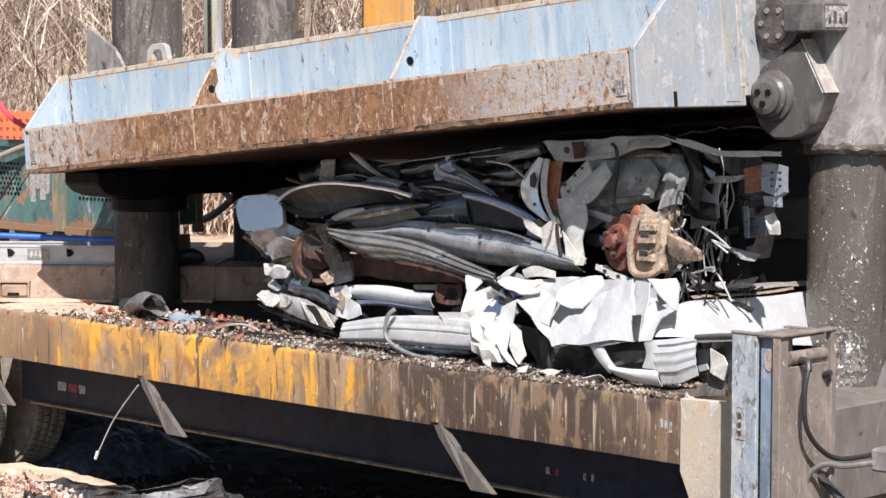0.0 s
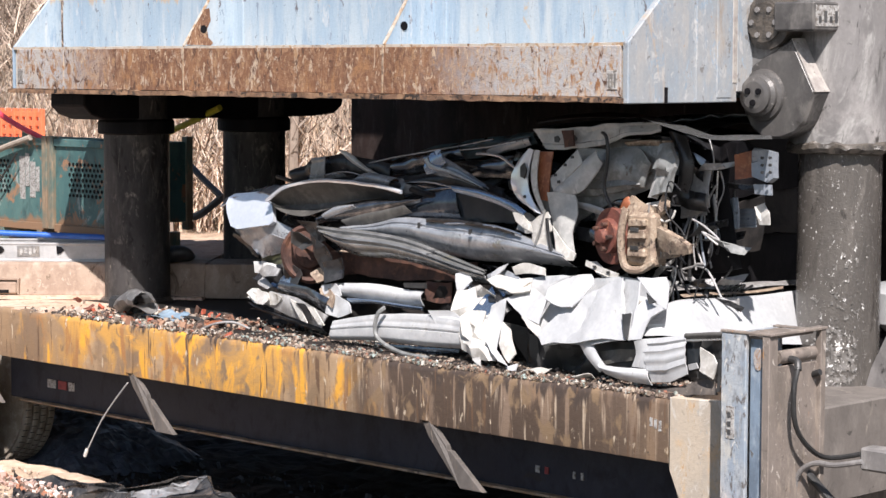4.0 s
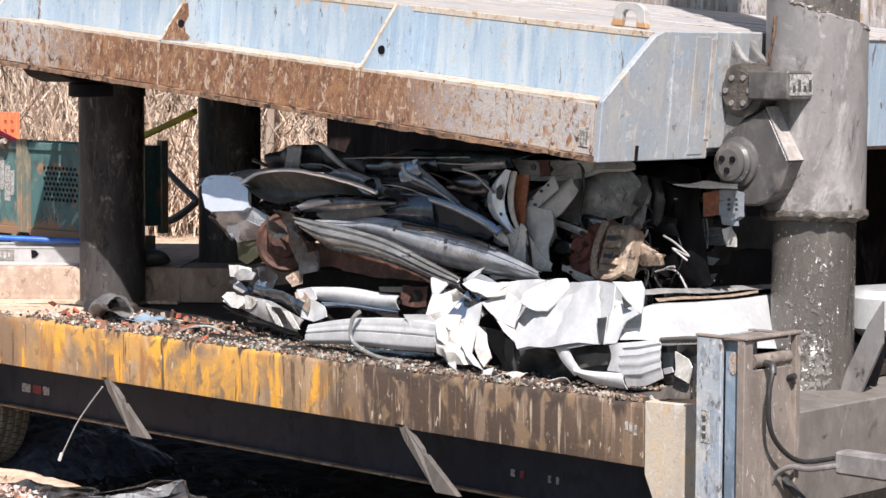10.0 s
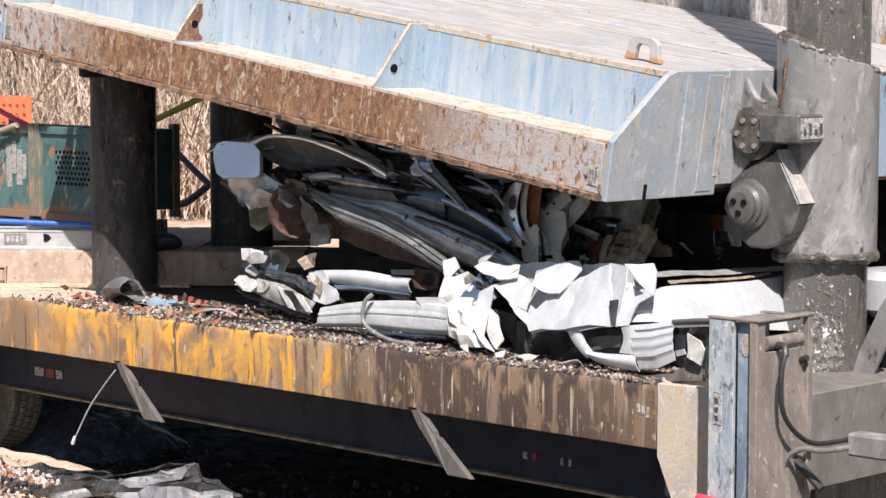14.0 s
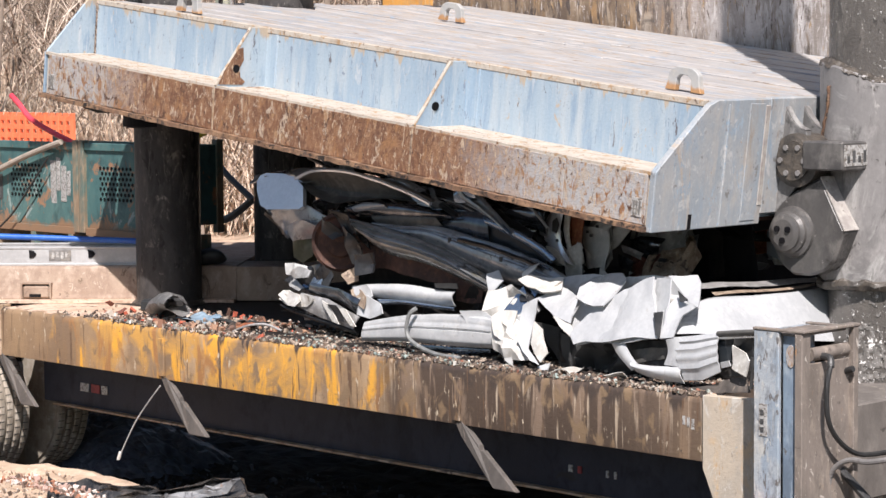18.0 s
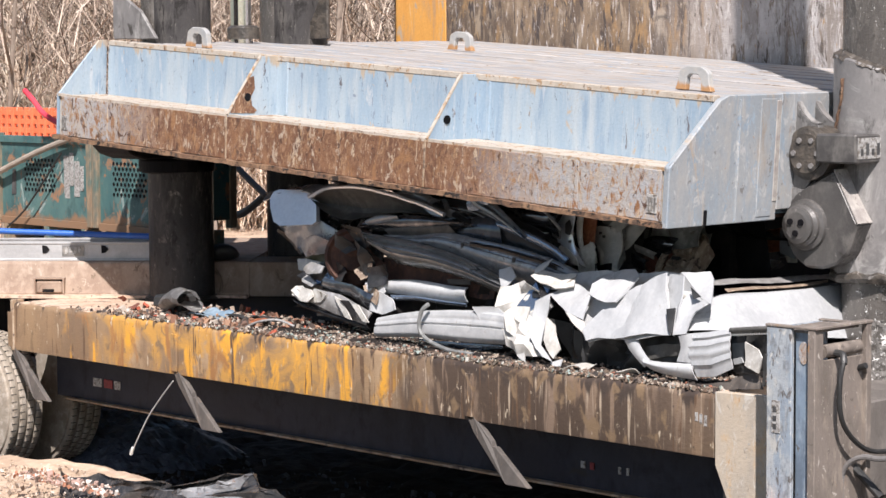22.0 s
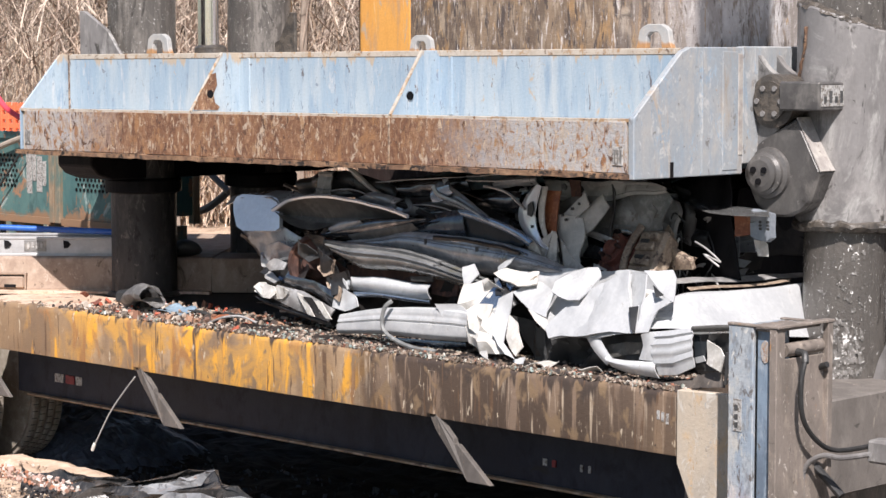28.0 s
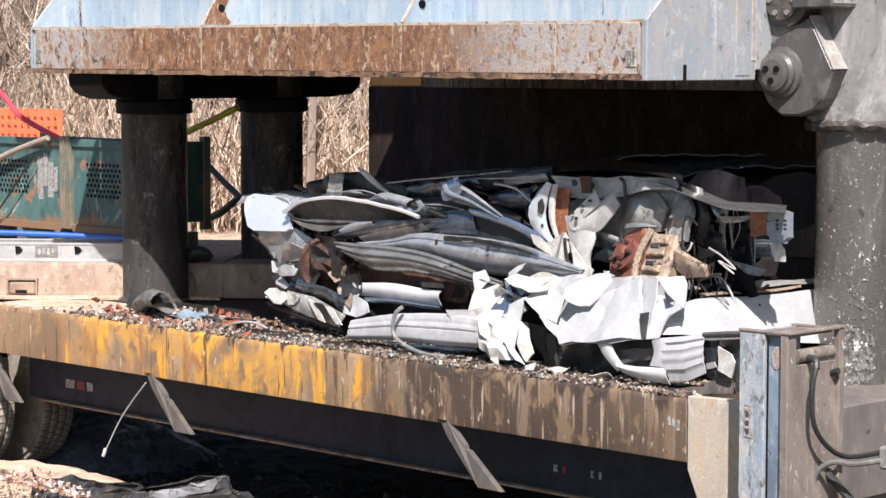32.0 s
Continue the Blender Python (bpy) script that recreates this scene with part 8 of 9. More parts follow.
sheet("torn_bracket", M_WHITE, [(2.902, 0.720, 2.165), (2.821, 0.720, 2.094), (2.704, 0.720, 1.971), (2.760, 0.720, 1.961), (2.893, 0.720, 1.983), (2.876, 0.720, 2.066)], fold=0.02)
sheet("torn_bracket", M_CREAM, [(2.721, 0.760, 2.213), (2.811, 0.760, 2.247), (2.871, 0.760, 2.162), (2.782, 0.760, 2.085), (2.711, 0.760, 2.072)], fold=0.02)
sheet("coupling", M_BRASS, [(2.816, 0.380, 1.940), (2.901, 0.380, 1.915), (3.033, 0.380, 1.847), (3.026, 0.380, 1.804), (2.895, 0.380, 1.790), (2.825, 0.380, 1.828)], fold=0.02, thick=0.03)
loft("cooler", M_LAMPGREY, [(2.915, 0.780, 2.071), (2.908, 0.780, 1.997), (2.932, 0.780, 1.895)], [(3.045, 0.780, 2.086), (3.062, 0.780, 2.004), (3.063, 0.780, 1.918)], ribs=5, rib=0.010, bulge=0.0)
hose("wire", M_GREYPAINT, [(2.854, 0.694, 2.063), (2.821, 0.694, 1.919), (2.814, 0.694, 1.797), (2.833, 0.694, 1.684)], r=0.0048)
hose("wire", M_BRIGHT, [(2.806, 0.720, 2.088), (2.793, 0.720, 1.999), (2.822, 0.720, 1.903), (2.808, 0.720, 1.804)], r=0.0063)
hose("wire", M_DARKTRIM, [(2.885, 0.747, 2.192), (2.858, 0.747, 2.096), (2.835, 0.747, 2.008), (2.798, 0.747, 1.859)], r=0.0048)
hose("wire", M_LAMPGREY, [(2.792, 0.721, 2.204), (2.805, 0.721, 2.070), (2.754, 0.721, 1.950), (2.700, 0.721, 1.832)], r=0.0079)
hose("wire", M_GREYPAINT, [(2.829, 0.735, 2.075), (2.857, 0.735, 1.933), (2.805, 0.735, 1.819), (2.844, 0.735, 1.716)], r=0.0062)
hose("wire", M_BRIGHT, [(2.927, 0.735, 2.147), (2.877, 0.735, 2.062), (2.834, 0.735, 1.965), (2.871, 0.735, 1.845)], r=0.0063)
hose("wire", M_DARKTRIM, [(2.919, 0.714, 2.078), (2.953, 0.714, 1.937), (2.976, 0.714, 1.856), (2.957, 0.714, 1.775)], r=0.0072)
hose("wire", M_LAMPGREY, [(2.800, 0.717, 2.207), (2.782, 0.717, 2.112), (2.803, 0.717, 2.010), (2.810, 0.717, 1.898)], r=0.0078)
hose("wire", M_GREYPAINT, [(2.987, 0.700, 2.230), (3.012, 0.700, 2.131), (2.969, 0.700, 2.026), (2.965, 0.700, 1.881)], r=0.0040)
hose("wire", M_BRIGHT, [(2.958, 0.716, 2.229), (2.950, 0.716, 2.092), (2.946, 0.716, 1.984), (2.966, 0.716, 1.906)], r=0.0056)
hose("wire", M_DARKTRIM, [(2.963, 0.744, 2.080), (2.915, 0.744, 1.988), (2.905, 0.744, 1.860), (2.882, 0.744, 1.756)], r=0.0078)
hose("wire", M_LAMPGREY, [(2.861, 0.732, 2.055), (2.838, 0.732, 1.971), (2.835, 0.732, 1.847), (2.866, 0.732, 1.702)], r=0.0070)
hose("wire", M_GREYPAINT, [(2.944, 0.699, 2.102), (2.963, 0.699, 1.958), (2.945, 0.699, 1.874), (2.914, 0.699, 1.780)], r=0.0072)
hose("wire", M_BRIGHT, [(2.829, 0.684, 2.153), (2.852, 0.684, 2.058), (2.805, 0.684, 1.962), (2.760, 0.684, 1.824)], r=0.0048)
sheet("hub_scrap", M_DARKTRIM, [(-0.028, 0.360, 1.830), (0.104, 0.360, 1.812), (0.182, 0.360, 1.718), (0.119, 0.360, 1.672), (0.025, 0.360, 1.744)], fold=0.03)
sheet("hub_scrap", M_DARKTRIM, [(0.056, 0.360, 1.746), (0.192, 0.360, 1.683), (0.259, 0.360, 1.548), (0.160, 0.360, 1.513), (0.077, 0.360, 1.641)], fold=0.03)
sheet("hub_scrap", M_BLACKPLASTIC, [(-0.134, 0.360, 1.771), (-0.017, 0.360, 1.760), (0.067, 0.360, 1.676), (-0.028, 0.360, 1.635), (-0.108, 0.360, 1.684)], fold=0.03)
sheet("hub_scrap", M_DARKTRIM, [(0.160, 0.360, 1.576), (0.336, 0.360, 1.605), (0.356, 0.360, 1.484), (0.212, 0.360, 1.446)], fold=0.03)
GROUP = None
pole("red_pipe", M_RED, [(-5.106, 1.402, 2.577), (-4.988, 1.402, 2.500), (-4.832, 1.402, 2.387), (-4.559, 1.402, 2.291), (-4.254, 1.402, 2.206)], r=0.0223, label="bent_red_pipe_leaning_on_the_crates")
pole("wooden_pole", M_WOODPOLE, [(-5.255, 1.155, 1.883), (-4.598, 1.155, 2.092), (-4.069, 1.155, 2.226)], r=0.0236, label="weathered_grey_pole_lying_across_the_crates")
pole("black_strap", M_DARK, [(-4.226, 1.139, 2.100), (-4.507, 1.139, 1.840), (-4.754, 1.139, 1.628), (-5.003, 1.139, 1.481)], r=0.0081, label="slack_black_strap_hanging_on_the_crate")
pole("yellow_pipe", M_YELLOWPIPE, [(-2.882, 1.500, 2.252), (-2.739, 1.500, 2.305), (-2.480, 1.500, 2.385), (-2.195, 1.500, 2.480)], r=0.024, label="yellow_green_pipe_lying_on_the_crates")
pole("black_brace", M_DARK, [(-5.662, 3.900, 1.979), (-5.390, 3.900, 1.793), (-5.067, 3.900, 1.603)], r=0.03, label="thin_black_steel_brace_bent_behind_the_columns")
pole("black_brace", M_DARK, [(-5.091, 3.920, 1.611), (-5.339, 3.920, 1.468), (-5.517, 3.920, 1.408), (-5.713, 3.920, 1.420)], r=0.035, label="thin_black_steel_brace_bent_behind_the_columns")
pole("thin_wire", M_ALU, [(-1.265, -0.06, 0.718), (-1.416, -0.06, 0.579), (-1.557, -0.06, 0.432), (-1.708, -0.06, 0.224)], r=0.005, label="thin_wire_with_a_white_tip_hanging_from_the_bed")
pole("wire_tip", M_LABEL, [(-1.715, -0.06, 0.224), (-1.742, -0.06, 0.174)], r=0.012, label="white_tip_of_the_hanging_wire")
pole("power_cable", M_SLEEVE, [(4.012, 0, 0.65), (4.016, 0, 0.763), (4.059, 0, 0.83), (4.142, 0, 0.869), (4.242, 0, 0.87), (4.404, 0, 0.907)], r=0.014, label="grey_cable_looping_beside_the_control_post")
pole("power_cable", M_DARK, [(3.988, 0.1, 0.808), (4.074, 0.1, 0.743), (4.176, 0.1, 0.659)], r=0.022, label="black_cable_running_to_the_ground")
flat("gusset_plate", M_SLEEVE, [(3.663, 1.5, 1.535), (3.575, 1.5, 1.404), (3.433, 1.5, 1.124), (3.338, 1.5, 0.812), (3.421, 1.5, 0.79), (3.546, 1.5, 1.041), (3.668, 1.5, 1.303)])
# added black plate in the shape of the shadow behind the gusset
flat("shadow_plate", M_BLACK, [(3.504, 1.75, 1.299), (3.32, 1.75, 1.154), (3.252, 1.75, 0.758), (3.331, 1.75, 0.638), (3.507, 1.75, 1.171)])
flat("trash", M_BLACKBAG, [(-1.558, -0.75, 0.197), (-1.441, -0.75, 0.139), (-1.223, -0.75, 0.181), (-1.042, -0.75, 0.154), (-0.686, -0.75, 0.221), (-0.4, -0.75, 0.23), (-0.121, -0.75, 0.301), (0.15, -0.75, 0.363), (0.359, -0.75, 0.349), (0.664, -0.75, 0.28), (0.763, -0.75, 0.244), (-1.417, -0.75, -0.056), (-1.507, -0.75, 0.057)])
flat("trash", M_GREYBAG, [(-0.71, -0.82, 0.122), (-0.308, -0.82, 0.238), (0.077, -0.82, 0.322), (0.342, -0.82, 0.377), (0.235, -0.82, 0.296), (-0.089, -0.82, 0.192)])
flat("trash", M_BLACKBAG, [(-1.074, -0.9, 0.12), (-0.773, -0.9, 0.202), (-0.314, -0.9, 0.228), (-0.039, -0.9, 0.217), (-0.206, -0.9, 0.133), (-0.957, -0.9, 0.029)])
flat("trash", M_GREYBAG, [(-0.2, -0.95, 0.16), (0.25, -0.95, 0.27), (0.7, -0.95, 0.30), (1.1, -0.95, 0.24), (1.45, -0.95, 0.16), (1.2, -0.95, 0.05), (0.4, -0.95, 0.10)])
pole("red_clamp", M_RED, [(3.722, -0.3, 0.613), (3.805, -0.3, 0.611), (3.88, -0.3, 0.607)], r=0.019, label="small_red_clamp_at_the_foot_of_the_control_post")

# ---- litter on the deck ----
M_HEAP = material("dusty_blue_grey_sheeting", [(0.085, 0.105, 0.145), (0.05, 0.062, 0.09), (0.125, 0.145, 0.18)], 5.0, (1, 1, 1), (0.4, 0.6), 0.45, 0, 0.4, 40, chips=(0.05, 0.055, 0.065), chip_edges=(0.56, 0.62), chip_scale=9)
M_LITTER = island_material("broken_glass_and_dirt", [(0.10, 0.07, 0.055), (0.26, 0.20, 0.155), (0.05, 0.04, 0.035), (0.30, 0.25, 0.20), (0.16, 0.11, 0.08), (0.24, 0.27, 0.24), (0.07, 0.052, 0.045), (0.21, 0.155, 0.115), (0.10, 0.08, 0.06), (0.30, 0.245, 0.19), (0.04, 0.033, 0.03), (0.27, 0.12, 0.08), (0.19, 0.14, 0.105), (0.40, 0.32, 0.26), (0.13, 0.10, 0.08), (0.50, 0.48, 0.43), (0.22, 0.27, 0.25), (0.16, 0.12, 0.09), (0.08, 0.06, 0.05), (0.12, 0.085, 0.065), (0.05, 0.04, 0.034)], 0.5)
rng = np.random.RandomState(3)


def litter(name, count, x, y, z, size, label, mat):
    verts, faces = [], []
    for i in range(count):
        px = rng.uniform(*x)
        dense = 1.0 if z < 1 else 0.04 + 0.96 * min(1, max(0, (px + 2.3) / 1.0))
        if rng.rand() > dense:
            continue
        py = y[0] + (y[1] - y[0]) * rng.rand() ** 1.4
        s = size[0] + (size[1] - size[0]) * rng.rand() ** 3
        m = Matrix.Translation((px, py, z + s * 0.3)) @ Euler((rng.uniform(0, 3), rng.uniform(0, 3), rng.uniform(0, 3))).to_matrix().to_4x4() @ Matrix.Diagonal((s, s * rng.uniform(0.3, 0.9), s * rng.uniform(0.15, 0.5), 1))
        n0 = len(verts)
        verts += [tuple(m @ Vector(p)) for p in ((-1, -0.8, -1), (1, -1, -1), (0.8, 1, -1), (-1, 0.7, -1), (-0.7, -1, 1), (0.9, -0.6, 1), (0.6, 0.8, 1), (-0.9, 1, 1))]
        faces += [tuple(n0 + k for k in f) for f in ((0, 3, 2, 1), (4, 5, 6, 7), (0, 1, 5, 4), (1, 2, 6, 5), (2, 3, 7, 6), (3, 0, 4, 7))]
    me = bpy.data.meshes.new(name)
    me.from_pydata(verts, [], faces)
    me.materials.append(mat)
    return tagged(new(name, me), label, "litter", "", "stuff")


litter("deck_litter", 24000, (-2.6, 3.22), (0.012, 0.62), 1.09, (0.002, 0.019), "broken glass, plastic shards and dirt on the deck", M_LITTER)
litter("deck_flakes", 520, (-2.5, -0.3), (0.03, 0.75), 1.10, (0.010, 0.034), "rust flakes and reddish plastic shards on the deck", island_material("rust_flakes", [(0.22, 0.11, 0.07), (0.13, 0.075, 0.055), (0.34, 0.20, 0.13), (0.38, 0.09, 0.05), (0.08, 0.06, 0.05), (0.30, 0.24, 0.19), (0.46, 0.40, 0.34)]))
litter("sheet_debris", 420, (-1.75, -0.7), (-1.0, -0.8), 0.16, (0.006, 0.024), "brown and pinkish scraps lying on the torn sheet", island_material("sheet_debris", [(0.26, 0.15, 0.11), (0.44, 0.30, 0.25), (0.13, 0.09, 0.07), (0.60, 0.55, 0.50), (0.38, 0.17, 0.10)]))
litter("ground_stones", 4200, (-4.4, 0.3), (-1.6, -0.25), 0.05, (0.004, 0.018), "small stones and scraps on the sandy ground", island_material("ground_stones", [(0.5, 0.4, 0.3), (0.36, 0.27, 0.2), (0.6, 0.53, 0.46), (0.22, 0.17, 0.13)]))
litter("buried_scrap", 700, (-3.3, 0.2), (0.3, 2.0), -0.25, (0.008, 0.035), "dark scraps lying in the dark soil", island_material("dark_scraps", [(0.02, 0.025, 0.035), (0.05, 0.06, 0.08), (0.015, 0.015, 0.018), (0.10, 0.11, 0.13), (0.03, 0.03, 0.03)]))
heap = bmesh.new()
bmesh.ops.create_grid(heap, x_segments=70, y_segments=40, size=1, matrix=Matrix.Translation((-3.75, 1.35, 0)) @ Matrix.Diagonal((0.95, 0.75, 1, 1)))
for v in heap.verts:
    u, w = (v.co.x + 3.75) / 0.95, (v.co.y - 1.35) / 0.75
    v.co.z = -0.34 + 0.42 * max(0.0, 1 - u * u) * max(0.0, 1 - w * w) ** 0.7 + 0.05 * noise.noise(v.co * 3.0) + 0.07 * abs(noise.noise(v.co * 6.5)) + 0.03 * noise.noise(v.co * 17)
tagged(part("crumpled_tarpaulin", heap, M_HEAP, None, "crumpled blue-grey plastic tarpaulin lying under the bed"), "", "litter")
soil = bmesh.new()
bmesh.ops.create_grid(soil, x_segments=130, y_segments=14, size=1, matrix=Matrix.Translation((1.2, 0.34, 1.09)) @ Matrix.Diagonal((2.1, 0.32, 1, 1)))
for v in soil.verts:
    v.co.z += 0.012 + 0.02 * noise.noise(v.co * 7) + 0.014 * noise.noise(v.co * 19) - 0.03 * max(0, (0.1 - v.co.y) / 0.08)
tagged(part("dirt_layer", soil, M_DARKDIRT, None, "thin layer of black dirt on the deck", "stuff"), "", "litter")
duct = thing("plastic_duct", "bent grey plastic duct lying on the deck", "litter")
ds = bmesh.new()
for k in range(15):
    u = k / 14
    c = Vector((-1.80 + 0.42 * u, 0.34 - 0.16 * u, 1.17 + 0.05 * math.sin(2.4 * u)))
    for a in range(15):
        w = math.pi * (0.12 + 1.76 * a / 14)
        r = 0.085 * (1 + 0.25 * math.sin(2 * w + 3 * u))
        ds.verts.new(c + Vector((0.3 * r * math.cos(w), r * math.cos(w), 0.9 * r * math.sin(w) * (1 if math.sin(w) > 0 else 0.7))))
ds.verts.ensure_lookup_table()
for k in range(14):
    for a in range(14):
        ds.faces.new([ds.verts[k * 15 + a], ds.verts[k * 15 + a + 1], ds.verts[(k + 1) * 15 + a + 1], ds.verts[(k + 1) * 15 + a]])
bmesh.ops.solidify(ds, geom=list(ds.faces), thickness=0.012)
part("pipe_shell", rough_up(ds, 0.02, 9), M_GREYPAINT, duct, "dusty torn half shell", smooth=True)
part("shell_flap", rough_up(box(-2.0, -1.72, 0.34, 0.52, 1.10, 1.22, 0.02), 0.05, 7), M_BLACKPLASTIC, duct)
GROUP = van
for name, mat, x, y, w, label in (("cloth_rag", M_GLASSBLUE, -1.35, 0.35, 0.16, "pale blue rag lying on the deck"), ("red_scrap", M_DISC, -2.15, 0.3, 0.04, "flat dull red plastic scrap on the deck"), ("red_scrap", M_ORANGELENS, -0.72, 0.22, 0.09, "broken orange lens on the deck"),
                                 ("white_scrap", M_LABEL, -1.9, 0.6, 0.12, "torn white paper scrap on the deck"), ("dark_scrap", M_BLACKPLASTIC, -0.95, 0.4, 0.16, "black plastic scrap on the deck"), ("white_scrap", M_CREAM, 2.2, 0.12, 0.07, "broken white plastic piece on the deck"),
                                 ("white_scrap", M_CREAM, 2.55, 0.08, 0.05, "broken white plastic piece on the deck"), ("red_scrap", M_DISC, -2.6, 0.5, 0.03, "flat red plastic scrap on the deck")):
    b = bmesh.new()
    bmesh.ops.create_grid(b, x_segments=8, y_segments=6, size=1, matrix=Matrix.Translation((x, y, 1.125)) @ Matrix.Diagonal((w, w * 0.6, 1, 1)))
    rough_up(b, 0.05, 9, x)
    bmesh.ops.solidify(b, geom=list(b.faces), thickness=0.004)
    tagged(part(name, b, mat, None, label), "", "litter")
cable = thing("loose_cable", "pale loose cable curled on the deck", "cable")
part("cable_run", tube([(-0.70, 0.10, 1.105), (-0.58, 0.12, 1.15), (-0.45, 0.16, 1.165), (-0.34, 0.2, 1.13)], 0.008, 8), M_GREYPAINT, cable, smooth=True)

sack = thing("black_sack", "crumpled black plastic sack lying on the deck box", "litter")
sack.matrix_basis = SKEW @ Matrix.Translation((1.02, 0.12, 1.347))
sk = bmesh.new()
bmesh.ops.create_icosphere(sk, subdivisions=4, radius=1.0, matrix=Matrix.Translation((0, 0, 0.052)) @ Matrix.Diagonal((0.17, 0.12, 0.062, 1)))
for v in sk.verts:
    v.co.z = max(0.0, v.co.z)
part("sack_skin", rough_up(sk, 0.03, 8), M_BLACKPLASTIC, sack, smooth=True)

# cables that hang from the control post, and what shines white beyond the column
pc = thing("post_cable", "black cable hanging from the control post's plug", "cable")
part("cable_run", tube([(4.10, -0.109, 1.344), (4.10, -0.142, 1.231), (4.10, -0.124, 1.064), (4.10, -0.009, 0.94), (4.10, 0.168, 0.868), (4.12, 0.487, 0.86)], 0.013, 8), M_DARK, pc, smooth=True)
part("plug_body", tube([(4.03, -0.08, 1.375), (4.08, -0.09, 1.37), (4.10, -0.11, 1.33)], 0.018, 10), M_BLACKPLASTIC, pc, smooth=True)
TANK = Vector((3.0, 2.6, 0.0))
tank = thing("white_tank", "white painted tank standing beyond the end column", "tank")
part("tank_shell", turned([(0.05, 1.20), (0.20, 1.21), (0.26, 1.26), (0.26, 1.44), (0.22, 1.49), (0.05, 1.51)], 32, Matrix.Translation(TANK)), M_WHITE, tank, smooth=True)
part("tank_stand", box(TANK[0] - 0.25, TANK[0] + 0.25, TANK[1] - 0.2, TANK[1] + 0.2, -0.05, 1.21, 0.01), M_BLACK, tank)


# ---- what moves ----
# seconds, shift along x, shift up, tilt about the cross axis
PLATEN = [
    (0.0, 0.037, -0.131, -5.55), (0.5, 0.035, -0.092, -4.84), (1.0, 0.028, -0.053, -4.08), (1.5, 0.022, -0.019, -3.42),
    (2.0, 0.02, 0.015, -2.8), (2.5, 0.015, 0.053, -2.06), (3.0, 0.007, 0.088, -1.41), (3.5, 0.002, 0.123, -0.73),
    (5.5, -0.018, 0.267, 1.87), (6.0, -0.022, 0.304, 2.51), (6.5, -0.025, 0.281, 2.81), (7.0, -0.029, 0.258, 3.16),
    (7.5, -0.035, 0.233, 3.55), (8.0, -0.036, 0.212, 3.93), (8.5, -0.038, 0.193, 4.32), (9.0, -0.042, 0.174, 4.76),
    (9.5, -0.043, 0.152, 5.05), (10.0, -0.047, 0.136, 5.36), (10.5, -0.049, 0.112, 5.73), (11.0, -0.052, 0.09, 6.12),
    (11.5, -0.063, 0.071, 6.44), (12.0, -0.059, 0.063, 7.07), (12.5, -0.058, 0.044, 7.37), (13.0, -0.057, 0.026, 7.77),
    (13.5, -0.068, 0.007, 8.14), (14.0, -0.065, -0.014, 8.46), (14.5, -0.072, -0.034, 8.83), (15.1, -0.071, -0.058, 9.18), (16.5, -0.068, -0.114, 8.27),
    (17.0, -0.066, -0.135, 7.89), (17.5, -0.065, -0.158, 7.5), (18.0, -0.061, -0.181, 7.1), (18.5, -0.058, -0.203, 6.7),
    (19.0, -0.056, -0.226, 6.25), (19.5, -0.054, -0.247, 5.87), (20.0, -0.051, -0.267, 5.46), (20.5, -0.045, -0.289, 5.06),
    (21.0, -0.043, -0.31, 4.62), (21.5, -0.038, -0.33, 4.21), (22.0, -0.04, -0.346, 3.71), (22.5, -0.032, -0.365, 3.2),
    (23.0, -0.034, -0.384, 2.71), (23.5, -0.028, -0.401, 2.22), (24.0, -0.025, -0.42, 1.74), (24.5, -0.021, -0.434, 1.28),
    (25.0, -0.016, -0.446, 0.78), (25.5, -0.014, -0.459, 0.39), (26.0, -0.011, -0.468, -0.0), (26.5, -0.008, -0.471, -0.35), (26.7, -0.007, -0.465, -0.37),
    (28.5, -0.002, -0.214, -0.27), (29.0, -0.002, -0.144, -0.22), (29.5, 0.001, -0.072, -0.13), (30.0, -0.0, -0.0, -0.0),
    (30.5, 0.002, 0.071, 0.06), (31.0, 0.004, 0.139, 0.09), (31.5, 0.003, 0.211, 0.19), (32.0, 0.003, 0.283, 0.22),
]
# seconds and height of the end sleeve's weld
SLEEVE = [
    (0.0, 2.342), (0.5, 2.342), (1.0, 2.346), (1.5, 2.342), (2.0, 2.34), (2.5, 2.34), (3.0, 2.346), (3.5, 2.343),
    (5.5, 2.343), (6.0, 2.343), (6.5, 2.305), (7.0, 2.256), (7.5, 2.21), (8.0, 2.163), (8.5, 2.125), (9.0, 2.077),
    (9.5, 2.034), (10.0, 1.993), (10.5, 1.947), (11.0, 1.904), (11.5, 1.867), (12.0, 1.827), (12.5, 1.784), (13.0, 1.738),
    (13.5, 1.7), (14.0, 1.655), (14.5, 1.615), (15.1, 1.569), (16.5, 1.566), (17.0, 1.566), (17.5, 1.565), (18.0, 1.564), (18.5, 1.566),
    (19.0, 1.567), (19.5, 1.563), (20.0, 1.564), (20.5, 1.567), (21.0, 1.569), (21.5, 1.573), (22.0, 1.585), (22.5, 1.595),
    (23.0, 1.603), (23.5, 1.612), (24.0, 1.62), (24.5, 1.635), (25.0, 1.647), (25.5, 1.657), (26.0, 1.668), (26.5, 1.684), (26.7, 1.692),
    (28.5, 1.954), (29.0, 2.029), (29.5, 2.102), (30.0, 2.17), (30.5, 2.24), (31.0, 2.315), (31.5, 2.383), (32.0, 2.458),
]


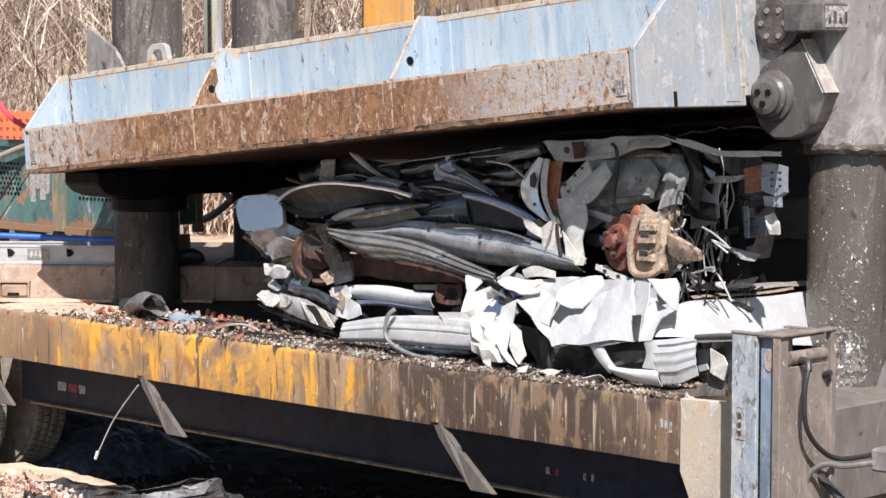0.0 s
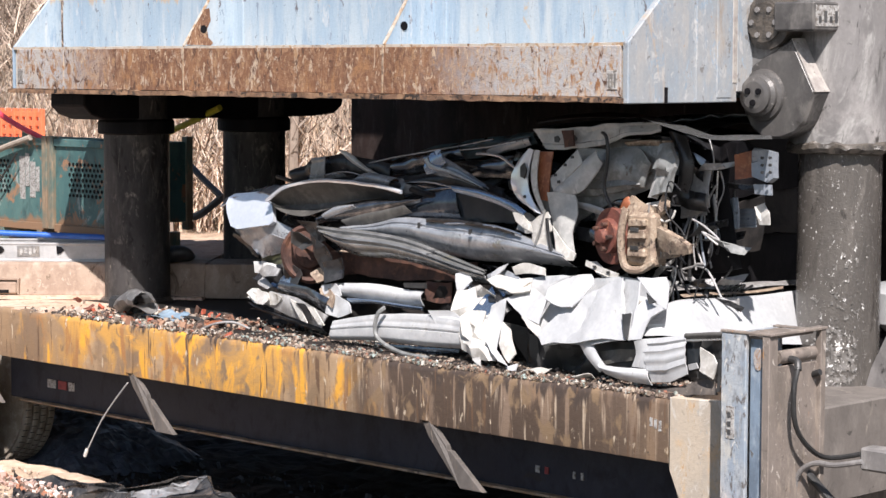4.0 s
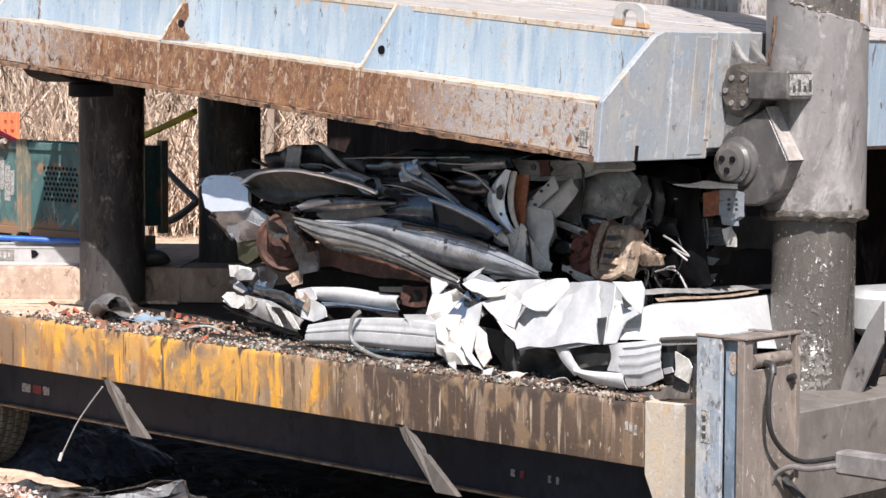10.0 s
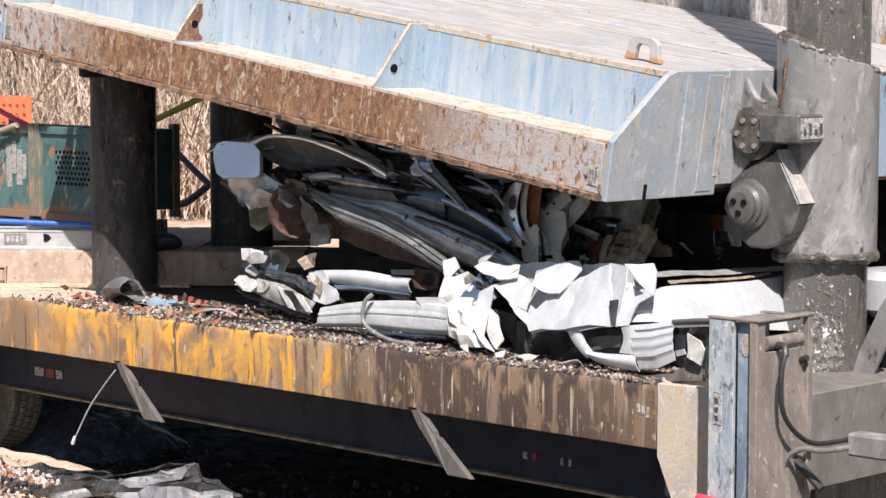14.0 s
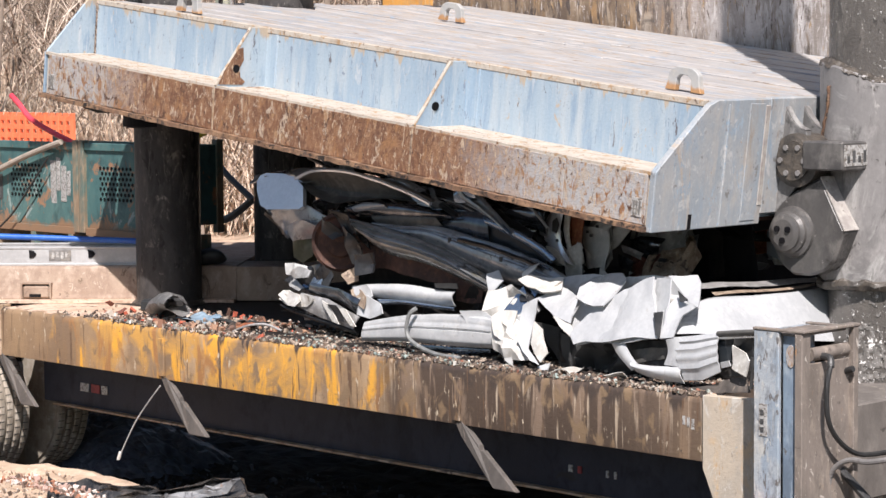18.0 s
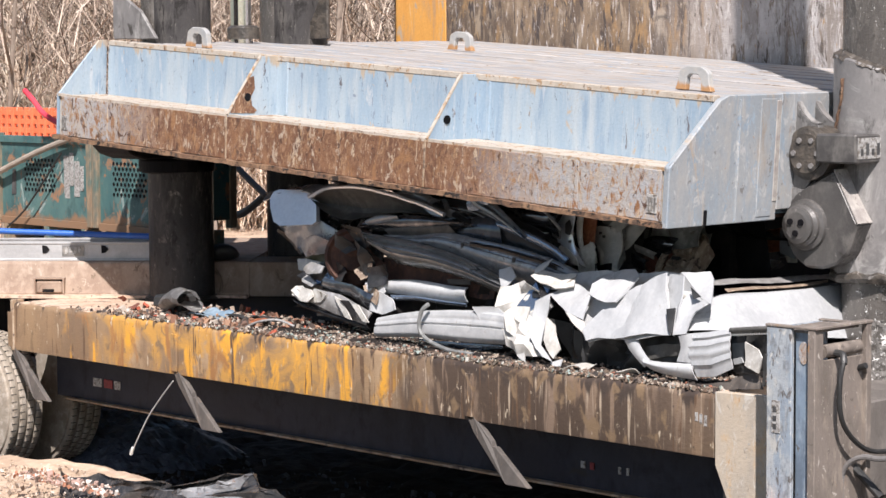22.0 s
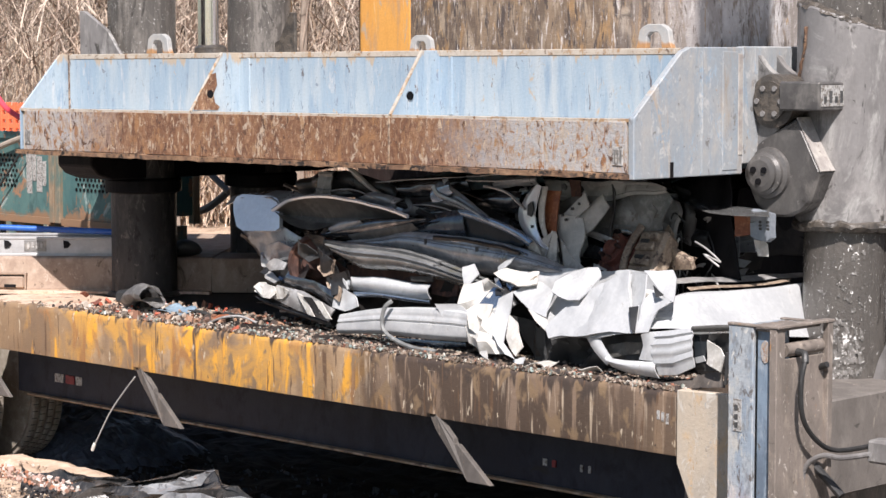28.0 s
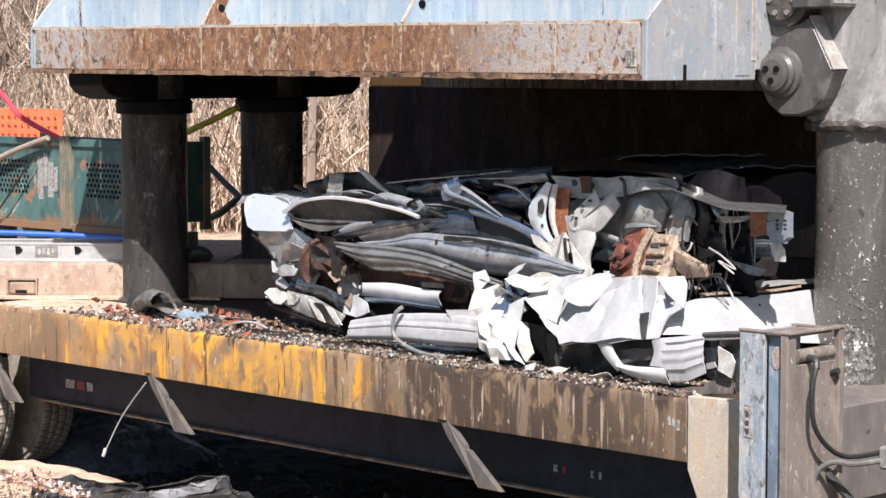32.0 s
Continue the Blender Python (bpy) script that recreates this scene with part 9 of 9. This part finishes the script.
def motions():
    walk(platen, [(t, pose(x, 0, 2.2 + z, 0, a, 0)) for t, x, z, a in PLATEN])
    walk(carriage, [(t, pose(-2.53 + x, 1.555, 2.2 + z + 2.53 * math.sin(radians(a)) + 0.24 * math.cos(radians(a)) + 0.013 * max(0.0, a))) for t, x, z, a in PLATEN])
    walk(slide, [(t, pose(3.16, 1.565, z)) for t, z in SLEEVE])
    # how far each region of the silver car is pressed down or tipped up, against its height before the stroke
    times = (0, 3, 6, 7, 8, 9, 10.5, 12, 13, 14.5, 17, 19, 21, 22.5, 24, 26, 28.5, 30, 31, 32)
    tail = (0, 0, 0, 0, 0.01, 0.09, 0.18, 0.24, 0.26, 0.28, 0.21, 0.13, 0.06, 0.01, -0.05, -0.11, 0, 0.02, 0.02, 0.02)
    sill = (0, 0, 0, 0, 0.01, 0.04, 0.10, 0.13, 0.16, 0.17, 0.10, 0.03, -0.02, -0.07, -0.13, -0.19, -0.11, -0.10, -0.10, -0.10)
    door = (0, 0, 0, 0, -0.01, 0, 0, -0.02, -0.05, -0.06, -0.06, -0.07, -0.07, -0.07, -0.07, -0.07, -0.04, -0.03, -0.03, -0.03)
    pillar = (-0.04, 0, 0, 0, -0.02, -0.05, -0.10, -0.15, -0.20, -0.25, -0.28, -0.31, -0.33, -0.34, -0.35, -0.35, -0.23, -0.23, -0.20, -0.19)
    front = (-0.07, -0.01, 0, 0, -0.05, -0.14, -0.25, -0.33, -0.39, -0.48, -0.53, -0.54, -0.55, -0.54, -0.53, -0.52, -0.37, -0.36, -0.33, -0.32)
    # how far the front is pushed back under the platen
    back = (0, 0, 0, 0, 0.04, 0.12, 0.23, 0.30, 0.36, 0.42, 0.44, 0.44, 0.44, 0.44, 0.44, 0.42, 0.14, 0.08, 0.06, 0.05)

    def drop(x, z, k):
        w = min(1.0, max(0.0, (z - 1.5) / 0.7))
        mid = door[k] + (pillar[k] - door[k]) * w
        hi = front[k] * min(1.25, max(0.0, (z - 1.5) / 0.76))
        return float(np.interp(x, (-1.0, 0.09, 1.5, 2.3, 3.2), (tail[k], sill[k] if z < 1.9 else sill[k] * 1.1, mid, 0.45 * mid + 0.55 * hi, hi)))

    for ob, c, lean in CAR_PARTS:
        rows = []
        for k, t in enumerate(times):
            slope = (drop(c.x + 0.3, c.z, k) - drop(c.x - 0.3, c.z, k)) / 0.6
            push = back[k] * float(np.interp(c.x, (1.5, 2.2, 2.6, 3.1), (0.0, 1.0, 2.0, 2.6)))
            amount = max(0.0, -front[k]) / 0.54
            rows.append((t, pose(c.x - 0.85 * push, c.y + push, c.z + drop(c.x, c.z, k), -lean * amount, -math.degrees(math.atan(slope)) * (1.0 if c.x < 1.6 else 0.4), 0)))
        walk(ob, rows)


motions()
